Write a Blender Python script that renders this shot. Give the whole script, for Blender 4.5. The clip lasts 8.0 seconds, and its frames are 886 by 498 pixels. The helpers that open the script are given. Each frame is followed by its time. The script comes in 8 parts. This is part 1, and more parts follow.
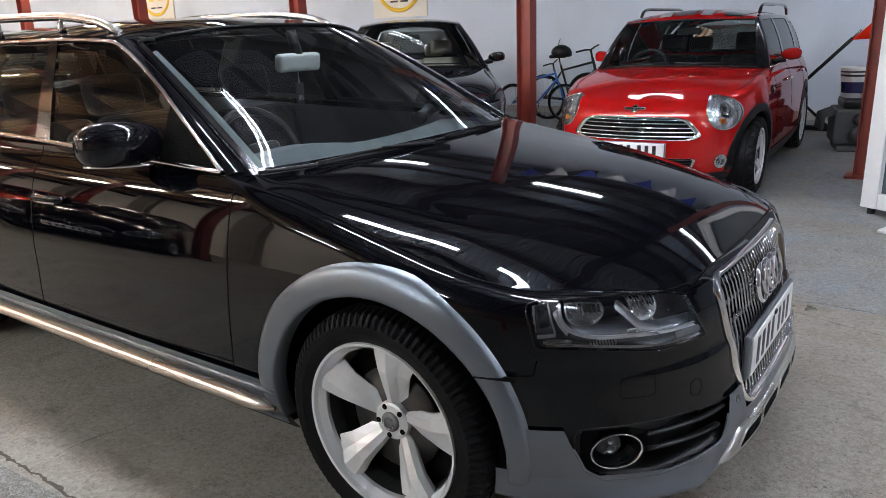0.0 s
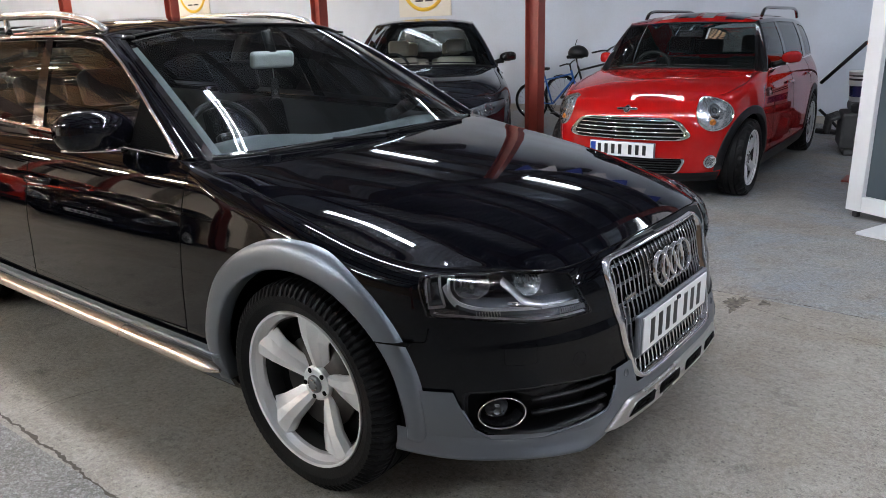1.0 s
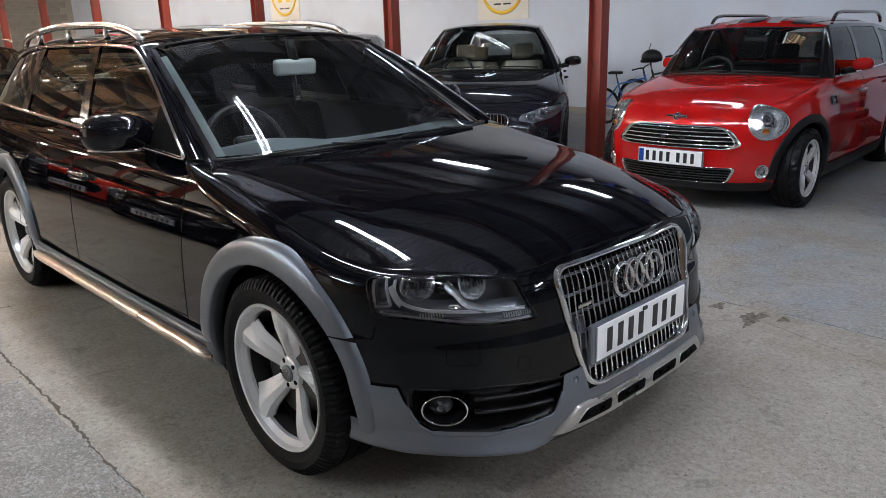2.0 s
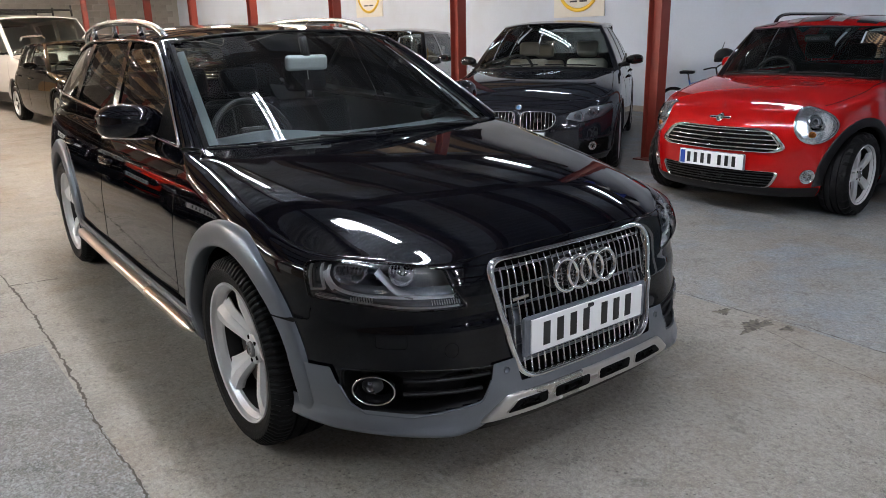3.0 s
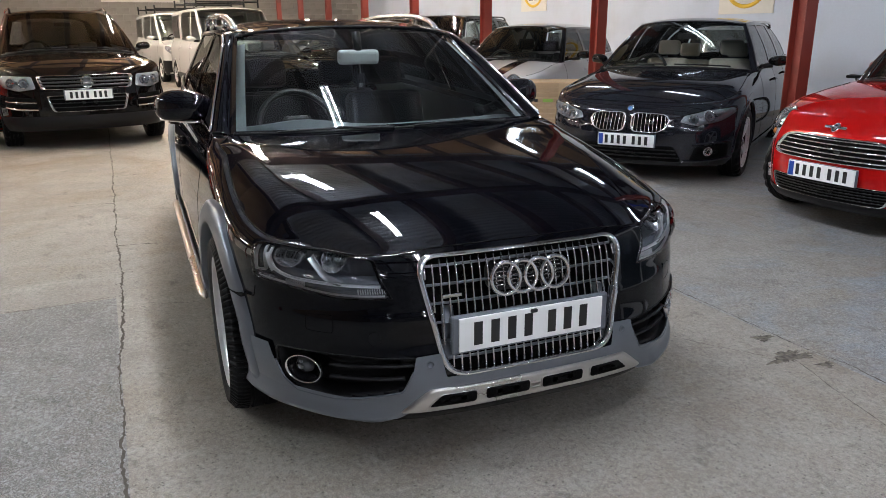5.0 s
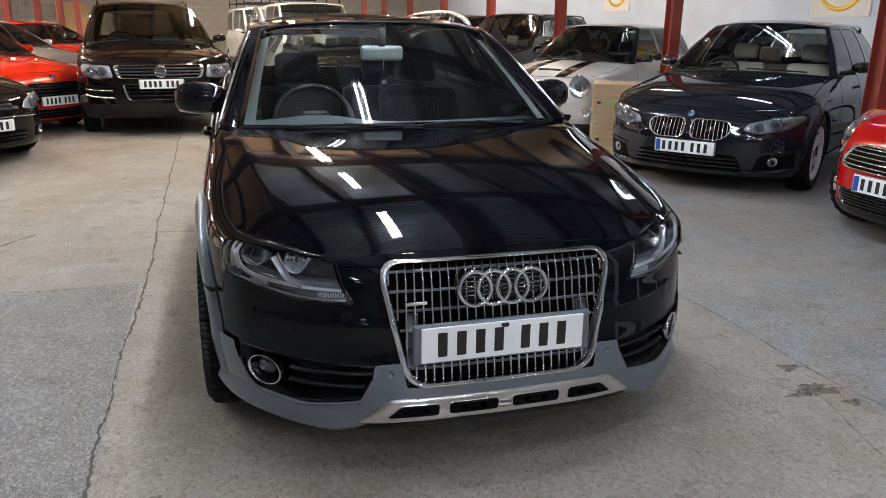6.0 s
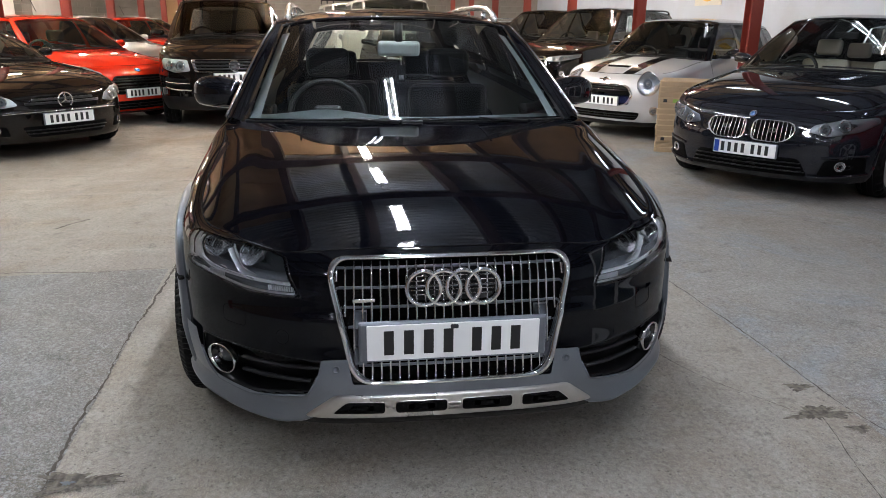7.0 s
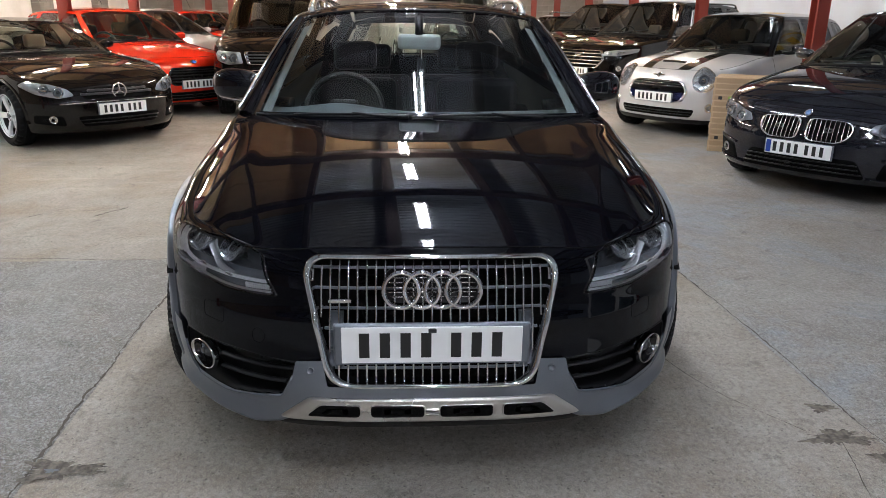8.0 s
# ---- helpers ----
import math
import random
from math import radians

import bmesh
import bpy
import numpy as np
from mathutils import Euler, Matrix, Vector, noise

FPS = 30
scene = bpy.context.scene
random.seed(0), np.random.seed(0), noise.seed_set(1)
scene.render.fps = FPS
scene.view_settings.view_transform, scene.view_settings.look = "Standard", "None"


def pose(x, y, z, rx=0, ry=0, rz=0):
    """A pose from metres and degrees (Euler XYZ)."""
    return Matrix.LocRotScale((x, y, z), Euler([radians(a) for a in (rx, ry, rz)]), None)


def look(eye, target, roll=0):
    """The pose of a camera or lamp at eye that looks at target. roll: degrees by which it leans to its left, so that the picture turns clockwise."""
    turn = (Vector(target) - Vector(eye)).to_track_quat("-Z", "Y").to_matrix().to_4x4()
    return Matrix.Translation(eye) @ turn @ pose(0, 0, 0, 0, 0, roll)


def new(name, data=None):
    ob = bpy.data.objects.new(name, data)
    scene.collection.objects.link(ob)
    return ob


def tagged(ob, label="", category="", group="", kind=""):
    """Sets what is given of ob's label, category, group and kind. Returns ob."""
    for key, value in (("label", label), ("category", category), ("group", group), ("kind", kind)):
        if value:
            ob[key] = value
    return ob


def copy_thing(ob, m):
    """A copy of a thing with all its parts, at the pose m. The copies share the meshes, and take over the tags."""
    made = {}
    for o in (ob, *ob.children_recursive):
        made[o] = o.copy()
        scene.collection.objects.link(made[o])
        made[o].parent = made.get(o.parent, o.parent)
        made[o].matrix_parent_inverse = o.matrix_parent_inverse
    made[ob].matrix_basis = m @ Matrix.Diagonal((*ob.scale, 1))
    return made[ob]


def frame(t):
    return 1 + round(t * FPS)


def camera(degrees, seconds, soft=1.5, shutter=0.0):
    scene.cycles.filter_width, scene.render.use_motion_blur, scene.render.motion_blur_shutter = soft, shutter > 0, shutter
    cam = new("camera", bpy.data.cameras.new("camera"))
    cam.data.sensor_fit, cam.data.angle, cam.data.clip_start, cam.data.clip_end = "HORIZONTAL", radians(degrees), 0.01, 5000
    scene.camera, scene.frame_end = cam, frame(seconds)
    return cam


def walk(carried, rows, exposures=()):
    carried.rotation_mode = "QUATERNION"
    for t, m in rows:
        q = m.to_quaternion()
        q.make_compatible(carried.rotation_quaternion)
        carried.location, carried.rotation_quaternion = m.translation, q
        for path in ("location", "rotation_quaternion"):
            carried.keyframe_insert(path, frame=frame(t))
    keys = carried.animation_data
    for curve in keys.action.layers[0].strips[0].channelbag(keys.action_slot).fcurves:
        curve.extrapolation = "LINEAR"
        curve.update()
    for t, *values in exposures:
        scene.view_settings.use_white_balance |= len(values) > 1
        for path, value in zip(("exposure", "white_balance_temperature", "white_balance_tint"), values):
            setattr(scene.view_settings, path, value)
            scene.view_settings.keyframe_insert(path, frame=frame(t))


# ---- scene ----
cam = camera(62.7, 8.0, 0.5)
PATH = [
    (0, (0.381, -2.19, 1.354), (-0.74, -0.636, 0.78), -2.2),
    (0.5, (0.627, -2.21, 1.359), (-0.529, -0.683, 0.783), -2.0),
    (1, (0.784, -2.157, 1.354), (-0.417, -0.665, 0.78), -1.6),
    (1.5, (0.974, -2.046, 1.377), (-0.279, -0.597, 0.804), -1.1),
    (2, (1.133, -1.969, 1.38), (-0.252, -0.642, 0.815), -1.6),
    (2.2, (1.232, -1.927, 1.377), (-0.215, -0.665, 0.816), -1.8),
    (3.3, (1.547, -1.597, 1.373), (-0.006, -0.471, 0.805), -1.0),
    (3.5, (1.577, -1.542, 1.382), (0.016, -0.428, 0.815), -0.8),
    (4, (1.69, -1.413, 1.388), (0.066, -0.394, 0.819), -0.6),
    (4.5, (1.852, -1.255, 1.392), (0.143, -0.387, 0.82), -0.7),
    (5, (1.898, -1.092, 1.383), (0.127, -0.363, 0.807), -0.4),
    (5.2, (1.899, -1.003, 1.383), (0.108, -0.327, 0.805), -0.2),
    (6.3, (1.931, -0.607, 1.378), (0.071, -0.161, 0.794), 0.7),
    (6.5, (1.95, -0.5, 1.385), (0.077, -0.115, 0.798), 0.6),
    (7, (1.968, -0.324, 1.383), (0.079, -0.048, 0.788), 0.6),
    (7.5, (1.926, -0.18, 1.376), (0.028, 0.012, 0.775), 0.7),
    (8, (1.906, -0.079, 1.381), (0.005, 0.027, 0.769), 0.7),
]
walk(cam, [(t, look(eye, target, roll)) for t, eye, target, roll in PATH], [(0.0, 0.14), (0.7, 0.16), (2.0, 0.03), (8.0, 0.03)])


world = bpy.data.worlds.new("world")
scene.world = world
world.use_nodes = True
bg = world.node_tree.nodes["Background"]
bg.inputs["Color"].default_value = (0.5, 0.55, 0.6, 1)
bg.inputs["Strength"].default_value = 0.02


# ---------------------------------------------------------------- materials
M = {}


def material(name, color, rough=0.5, metal=0.0, coat=0.0, bump=0.0, scale=20.0, vary=0.0, rvary=0.0, detail=6.0, spec=0.5, second=None, second_scale=2.0, second_at=(0.45, 0.7), emit=None):
    """A surface with colour and gloss that vary at a fine and a coarse scale, and a fine relief."""
    m = bpy.data.materials.new(name)
    m.use_nodes = True
    t = m.node_tree
    p = t.nodes["Principled BSDF"]
    p.inputs["Base Color"].default_value = (*color, 1)
    p.inputs["Roughness"].default_value = rough
    p.inputs["Metallic"].default_value = metal
    p.inputs["Coat Weight"].default_value = coat
    p.inputs["Coat Roughness"].default_value = 0.03
    p.inputs["Specular IOR Level"].default_value = spec
    M[name] = m
    if emit:
        p.inputs["Emission Color"].default_value = (*emit[:3], 1)
        p.inputs["Emission Strength"].default_value = emit[3]
    if not (vary or bump or rvary or second):
        return m
    co = t.nodes.new("ShaderNodeTexCoord")
    n1 = t.nodes.new("ShaderNodeTexNoise")
    n1.inputs["Scale"].default_value, n1.inputs["Detail"].default_value = scale, detail
    t.links.new(co.outputs["Object"], n1.inputs["Vector"])
    n2 = t.nodes.new("ShaderNodeTexNoise")
    n2.inputs["Scale"].default_value, n2.inputs["Detail"].default_value = second_scale, 5
    t.links.new(co.outputs["Object"], n2.inputs["Vector"])
    col = None
    if vary:
        mx = t.nodes.new("ShaderNodeMix")
        mx.data_type = "RGBA"
        mx.inputs["A"].default_value = (*[max(0, c * (1 - vary)) for c in color], 1)
        mx.inputs["B"].default_value = (*[min(1, c * (1 + vary)) for c in color], 1)
        t.links.new(n1.outputs["Fac"], mx.inputs["Factor"])
        col = mx.outputs["Result"]
    if second:
        r = t.nodes.new("ShaderNodeMapRange")
        r.inputs["From Min"].default_value, r.inputs["From Max"].default_value = second_at
        t.links.new(n2.outputs["Fac"], r.inputs["Value"])
        mx = t.nodes.new("ShaderNodeMix")
        mx.data_type = "RGBA"
        mx.inputs["A"].default_value = (*color, 1)
        mx.inputs["B"].default_value = (*second, 1)
        if col:
            t.links.new(col, mx.inputs["A"])
        t.links.new(r.outputs["Result"], mx.inputs["Factor"])
        col = mx.outputs["Result"]
    if col:
        t.links.new(col, p.inputs["Base Color"])
    if rvary:
        r = t.nodes.new("ShaderNodeMapRange")
        r.inputs["To Min"].default_value, r.inputs["To Max"].default_value = max(0.01, rough - rvary), min(1, rough + rvary)
        t.links.new(n2.outputs["Fac"], r.inputs["Value"])
        t.links.new(r.outputs["Result"], p.inputs["Roughness"])
    if bump:
        b = t.nodes.new("ShaderNodeBump")
        b.inputs["Strength"].default_value, b.inputs["Distance"].default_value = bump, 0.01
        t.links.new(n1.outputs["Fac"], b.inputs["Height"])
        t.links.new(b.outputs["Normal"], p.inputs["Normal"])
    return m


def paint(name, color, metal=0.0, rough=0.35, dust=(0.35, 0.33, 0.30), dusty=0.04, ior=1.5):
    """Car paint: a base with a clear coat and a thin, uneven film of dust."""
    m = material(name, color, rough, metal, 1.0)
    t = m.node_tree
    p = t.nodes["Principled BSDF"]
    p.inputs["Coat Roughness"].default_value = 0.02
    p.inputs["Coat IOR"].default_value = ior
    p.inputs["Specular IOR Level"].default_value = 0.5 if metal else 0.0
    co = t.nodes.new("ShaderNodeTexCoord")
    n1 = t.nodes.new("ShaderNodeTexNoise")
    n1.inputs["Scale"].default_value, n1.inputs["Detail"].default_value = 3.0, 8.0
    t.links.new(co.outputs["Object"], n1.inputs["Vector"])
    n2 = t.nodes.new("ShaderNodeTexNoise")
    n2.inputs["Scale"].default_value, n2.inputs["Detail"].default_value = 420.0, 2.0
    t.links.new(co.outputs["Object"], n2.inputs["Vector"])
    mul = t.nodes.new("ShaderNodeMath")
    mul.operation = "MULTIPLY"
    t.links.new(n1.outputs["Fac"], mul.inputs[0])
    t.links.new(n2.outputs["Fac"], mul.inputs[1])
    r = t.nodes.new("ShaderNodeMapRange")
    r.inputs["From Min"].default_value, r.inputs["From Max"].default_value, r.inputs["To Max"].default_value = 0.25, 0.5, dusty
    t.links.new(mul.outputs["Value"], r.inputs["Value"])
    mx = t.nodes.new("ShaderNodeMix")
    mx.data_type = "RGBA"
    mx.inputs["A"].default_value, mx.inputs["B"].default_value = (*color, 1), (*dust, 1)
    t.links.new(r.outputs["Result"], mx.inputs["Factor"])
    t.links.new(mx.outputs["Result"], p.inputs["Base Color"])
    r2 = t.nodes.new("ShaderNodeMapRange")
    r2.inputs["To Min"].default_value, r2.inputs["To Max"].default_value = 0.012, 0.05
    t.links.new(n1.outputs["Fac"], r2.inputs["Value"])
    t.links.new(r2.outputs["Result"], p.inputs["Coat Roughness"])
    return m


def glass(name, tint, rough=0.0, ior=1.5, film=0.0):
    """A thin pane: it lets light straight through and mirrors more at a flat angle."""
    m = bpy.data.materials.new(name)
    m.use_nodes = True
    t = m.node_tree
    t.nodes.clear()
    out = t.nodes.new("ShaderNodeOutputMaterial")
    mix = t.nodes.new("ShaderNodeMixShader")
    tr = t.nodes.new("ShaderNodeBsdfTransparent")
    tr.inputs["Color"].default_value = (*tint, 1)
    gl = t.nodes.new("ShaderNodeBsdfGlossy")
    gl.inputs["Roughness"].default_value = rough
    fr = t.nodes.new("ShaderNodeFresnel")
    fr.inputs["IOR"].default_value = ior
    t.links.new(fr.outputs["Fac"], mix.inputs["Fac"])
    t.links.new(tr.outputs["BSDF"], mix.inputs[1])
    t.links.new(gl.outputs["BSDF"], mix.inputs[2])
    last = mix.outputs["Shader"]
    if film:
        # a thin, uneven film of dust on the pane
        co = t.nodes.new("ShaderNodeTexCoord")
        n = t.nodes.new("ShaderNodeTexNoise")
        n.inputs["Scale"].default_value, n.inputs["Detail"].default_value = 2.5, 8.0
        t.links.new(co.outputs["Object"], n.inputs["Vector"])
        r = t.nodes.new("ShaderNodeMapRange")
        r.inputs["From Min"].default_value, r.inputs["From Max"].default_value = 0.3, 0.7
        r.inputs["To Min"].default_value, r.inputs["To Max"].default_value = film * 0.5, film * 1.5
        t.links.new(n.outputs["Fac"], r.inputs["Value"])
        df = t.nodes.new("ShaderNodeBsdfDiffuse")
        df.inputs["Color"].default_value = (0.52, 0.58, 0.62, 1)
        dust = t.nodes.new("ShaderNodeMixShader")
        t.links.new(r.outputs["Result"], dust.inputs["Fac"])
        t.links.new(last, dust.inputs[1])
        t.links.new(df.outputs["BSDF"], dust.inputs[2])
        last = dust.outputs["Shader"]
    t.links.new(last, out.inputs["Surface"])
    M[name] = m
    return m


paint("black_paint", (0.0012, 0.0014, 0.0026), 0.0, 0.4, dusty=0.004, ior=1.38)
paint("red_paint", (0.36, 0.006, 0.006), 0.0, 0.4, dusty=0.03)
paint("bright_red_paint", (0.52, 0.02, 0.006), 0.0, 0.4, dusty=0.03)
paint("grey_paint", (0.010, 0.011, 0.0155), 0.0, 0.42, dusty=0.010)
paint("black_metallic", (0.004, 0.0035, 0.0035), 0.0, 0.4, dusty=0.03)
paint("brown_black_paint", (0.005, 0.004, 0.0038), 0.0, 0.38, dusty=0.012, ior=1.42)
paint("silver_white_paint", (0.46, 0.462, 0.465), 0.15, 0.4, dusty=0.05)
paint("white_paint", (0.72, 0.71, 0.68), 0.0, 0.4, dusty=0.10)
paint("silver_paint", (0.42, 0.42, 0.43), 0.7, 0.35, dusty=0.04)
paint("mirror_cap_black", (0.004, 0.004, 0.006), 0.0, 0.35, dusty=0.01)
material("rubber", (0.006, 0.006, 0.0065), 0.52, bump=0.15, scale=180, vary=0.3, rvary=0.1, spec=0.12, second=(0.012, 0.0115, 0.011), second_scale=5, second_at=(0.55, 0.8))
material("alloy", (0.78, 0.78, 0.79), 0.32, 0.5, bump=0.03, scale=300, vary=0.06, rvary=0.08, second=(0.66, 0.66, 0.66), second_scale=7, second_at=(0.55, 0.8))
# near black for the shade behind the spokes; the barrel itself is silver
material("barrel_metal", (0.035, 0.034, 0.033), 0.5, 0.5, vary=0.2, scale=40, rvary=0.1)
material("disc", (0.10, 0.095, 0.09), 0.45, 0.9, vary=0.2, scale=60, rvary=0.1)
material("cap", (0.22, 0.22, 0.23), 0.4, 0.6, vary=0.08, scale=90)
material("chrome", (0.78, 0.78, 0.79), 0.06, 1.0, rvary=0.04, second_scale=4)
material("satin_chrome", (0.66, 0.65, 0.64), 0.22, 1.0, bump=0.02, scale=300, rvary=0.06)
material("dark_metal", (0.06, 0.06, 0.065), 0.4, 0.8, vary=0.1, scale=60)
material("black_plastic", (0.005, 0.005, 0.006), 0.46, spec=0.3, bump=0.08, scale=420, vary=0.25, rvary=0.08)
material("gloss_black", (0.006, 0.006, 0.007), 0.12, coat=0.6, rvary=0.05, vary=0.1)
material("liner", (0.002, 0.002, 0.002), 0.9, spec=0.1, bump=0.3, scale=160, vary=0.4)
material("grey_plastic", (0.165, 0.180, 0.205), 0.31, 0.62, bump=0.05, scale=380, vary=0.10, rvary=0.08)
material("slate_plastic", (0.10, 0.112, 0.13), 0.42, 0.2, bump=0.04, scale=320, vary=0.1, rvary=0.08)
material("skid", (0.50, 0.485, 0.46), 0.28, 0.85, bump=0.04, scale=240, vary=0.06, rvary=0.08)
# silver metal; the peach tint stands for warm light mirrored in the bar
material("sill_metal", (0.82, 0.72, 0.63), 0.28, 1.0, bump=0.02, scale=240, rvary=0.05)
material("plate", (0.84, 0.84, 0.83), 0.32, vary=0.03, scale=40, rvary=0.06)
material("plate_blue", (0.01, 0.05, 0.32), 0.35)
material("badge_blue", (0.10, 0.22, 0.45), 0.3)
material("ink", (0.012, 0.012, 0.012), 0.4)
material("reflector", (0.80, 0.81, 0.82), 0.16, 0.9, bump=0.30, scale=45, rvary=0.05)
material("lamp_dark", (0.075, 0.080, 0.092), 0.3, 0.0, vary=0.2, scale=30)
material("lamp_grey", (0.84, 0.85, 0.87), 0.3, 0.1, vary=0.1, scale=40)
material("lamp_clear", (0.58, 0.59, 0.61), 0.22, 0.55, bump=0.1, scale=40, vary=0.15)
material("lamp_smoke", (0.26, 0.27, 0.29), 0.2, 0.4, vary=0.15, scale=40)
material("lamp_satin", (0.33, 0.352, 0.39), 0.22, 0.5, vary=0.1, scale=40)
material("fog_glass", (0.11, 0.116, 0.125), 0.07, 0.4, rvary=0.03)
material("lamp_chrome", (0.86, 0.87, 0.89), 0.14, 0.85, bump=0.2, scale=45, vary=0.1)
material("bulb", (0.75, 0.78, 0.80), 0.08, 0.3)
material("navy_trim", (0.012, 0.016, 0.06), 0.2, coat=0.6)
material("amber", (0.75, 0.24, 0.05), 0.2)
material("cloth", (0.005, 0.005, 0.006), 0.75, spec=0.2, bump=0.3, scale=260, vary=0.3)
material("cream_leather", (0.46, 0.42, 0.36), 0.5, bump=0.15, scale=160, vary=0.08)
material("grey_cloth", (0.13, 0.12, 0.115), 0.8, bump=0.3, scale=260, vary=0.25)
material("dash", (0.13, 0.15, 0.165), 0.55, bump=0.12, scale=300, vary=0.2)
material("pillar_trim", (0.30, 0.34, 0.35), 0.75, bump=0.1, scale=220, vary=0.06)
material("mirror_grey", (0.55, 0.58, 0.58), 0.5, vary=0.05, scale=40)
material("mirror", (0.9, 0.9, 0.9), 0.015, 1.0)
glass("glass", (0.88, 0.93, 0.91), film=0.004)
glass("dark_glass", (0.36, 0.37, 0.36))
glass("lens", (0.90, 0.92, 0.93), ior=1.45)
material("steel_red", (0.235, 0.040, 0.026), 0.42, 0.0, bump=0.12, scale=60, vary=0.12, rvary=0.1, second=(0.13, 0.035, 0.026), second_scale=3.5, second_at=(0.55, 0.75))
material("card", (0.46, 0.33, 0.20), 0.8, bump=0.15, scale=90, vary=0.06, second=(0.38, 0.27, 0.16), second_scale=4)
material("card_dark", (0.36, 0.25, 0.15), 0.7)
material("tape_green", (0.22, 0.38, 0.06), 0.5)
material("timber", (0.42, 0.26, 0.13), 0.6, bump=0.2, scale=40, vary=0.15)
material("white_frame", (0.70, 0.71, 0.72), 0.4, vary=0.04, scale=14, rvary=0.08, second=(0.55, 0.54, 0.52), second_scale=3, second_at=(0.6, 0.85))
material("slate_panel", (0.055, 0.075, 0.090), 0.3, vary=0.1, scale=12, rvary=0.08)
material("tube_lamp", (0.9, 0.9, 0.9), 0.4, emit=(0.83, 0.875, 0.98, 240.0))
material("tube_lamp_dim", (0.9, 0.9, 0.9), 0.4, emit=(0.76, 0.865, 1.0, 54.0))
material("tube_lamp_warm", (0.9, 0.9, 0.9), 0.4, emit=(0.97, 0.86, 0.75, 400.0))
material("tube_lamp_white", (0.9, 0.9, 0.9), 0.4, emit=(0.82, 0.93, 1.0, 390.0))
material("batten", (0.72, 0.72, 0.70), 0.45, vary=0.05, scale=20)
material("sign_board", (0.62, 0.60, 0.54), 0.55, vary=0.05, scale=9, rvary=0.08)
material("sign_yellow", (0.72, 0.46, 0.03), 0.5, vary=0.06, scale=12)
material("blue_frame", (0.02, 0.12, 0.45), 0.3, coat=0.5)
material("white_plastic", (0.72, 0.72, 0.70), 0.45, vary=0.04, scale=20)
material("lumber_dark", (0.05, 0.05, 0.05), 0.7, bump=0.3, scale=30, vary=0.4)


# ---------------------------------------------------------------- helpers of the scene
def part(name, bm, material, parent, label=""):
    me = bpy.data.meshes.new(name)
    bm.to_mesh(me)
    bm.free()
    me.materials.append(material)
    ob = new(name, me)
    if parent is not None:
        ob.parent = parent
    if label:
        ob["label"] = label
    return ob


def facing_out(verts, faces, c=(-2.2, 0.0, 0.6)):
    """Turns the faces of a pane so that they look away from the middle of the car."""
    V, s = np.array([tuple(v) for v in verts], float), 0.0
    for f in faces:
        a, b, d = V[f[0]], V[f[1]], V[f[2]]
        s += float(np.dot(np.cross(b - a, d - a), a - np.array(c)))
    return [tuple(f)[::-1] for f in faces] if s < 0 else faces


def part_pd(name, verts, faces, material, parent, label="", smooth=True):
    if material in (M["glass"], M["dark_glass"], M["lens"]):
        faces = facing_out(verts, faces)
    me = bpy.data.meshes.new(name)
    me.from_pydata([tuple(map(float, v)) for v in verts], [], faces)
    me.update()
    if smooth:
        me.polygons.foreach_set("use_smooth", [True] * len(me.polygons))
    me.materials.append(material)
    ob = new(name, me)
    if parent is not None:
        ob.parent = parent
    if label:
        ob["label"] = label
    return ob


def thing(name, label, category, m=None, group=""):
    ob = new(name)
    ob.empty_display_size = 0.2
    if m is not None:
        ob.matrix_world = m
    return tagged(ob, label, category, group)


def box_bm(bm, x0, x1, y0, y1, z0, z1, bevel=0.0, seg=2, m=None):
    made = bmesh.ops.create_cube(bm, size=1.0)["verts"]
    bmesh.ops.scale(bm, vec=(x1 - x0, y1 - y0, z1 - z0), verts=made)
    bmesh.ops.translate(bm, vec=((x0 + x1) / 2, (y0 + y1) / 2, (z0 + z1) / 2), verts=made)
    if bevel > 0:
        edges = list({e for v in made for e in v.link_edges})
        out = bmesh.ops.bevel(bm, geom=edges, offset=bevel, segments=seg, affect="EDGES", profile=0.5)
        made = list({v for v in out["verts"]} | {v for v in made if v.is_valid})
    if m is not None:
        bmesh.ops.transform(bm, matrix=m, verts=made)
    return bm


def box_part(name, x0, x1, y0, y1, z0, z1, mat, parent, bevel=0.0, label="", m=None, seg=2):
    bm = bmesh.new()
    box_bm(bm, x0, x1, y0, y1, z0, z1, bevel, seg, m)
    return part(name, bm, mat, parent, label)


def tube(name, pts, radius, mat, parent, sides=8, closed=False, label="", flat=1.0, up=(0, 0, 1)):
    """A tube along points; radius may be a list; flat squashes it along the binormal."""
    P = [Vector(p) for p in pts]
    n = len(P)
    rad = radius if isinstance(radius, (list, tuple)) else [radius] * n
    verts, faces = [], []
    for i in range(n):
        a, b = (P[i - 1] if (i or closed) else P[i]), (P[(i + 1) % n] if (i < n - 1 or closed) else P[i])
        d = (b - a).normalized()
        side = d.cross(Vector(up))
        if side.length < 1e-4:
            side = d.cross(Vector((1, 0, 0)))
        side.normalize()
        top = side.cross(d).normalized()
        for k in range(sides):
            w = 2 * math.pi * k / sides
            verts.append(P[i] + float(rad[i]) * (math.cos(w) * side + flat * math.sin(w) * top))
    for i in range(n if closed else n - 1):
        j = (i + 1) % n
        for k in range(sides):
            l = (k + 1) % sides
            faces.append((i * sides + k, i * sides + l, j * sides + l, j * sides + k))
    if not closed:
        faces.append(tuple(range(sides))[::-1])
        faces.append(tuple((n - 1) * sides + k for k in range(sides)))
    return part_pd(name, verts, faces, mat, parent, label)


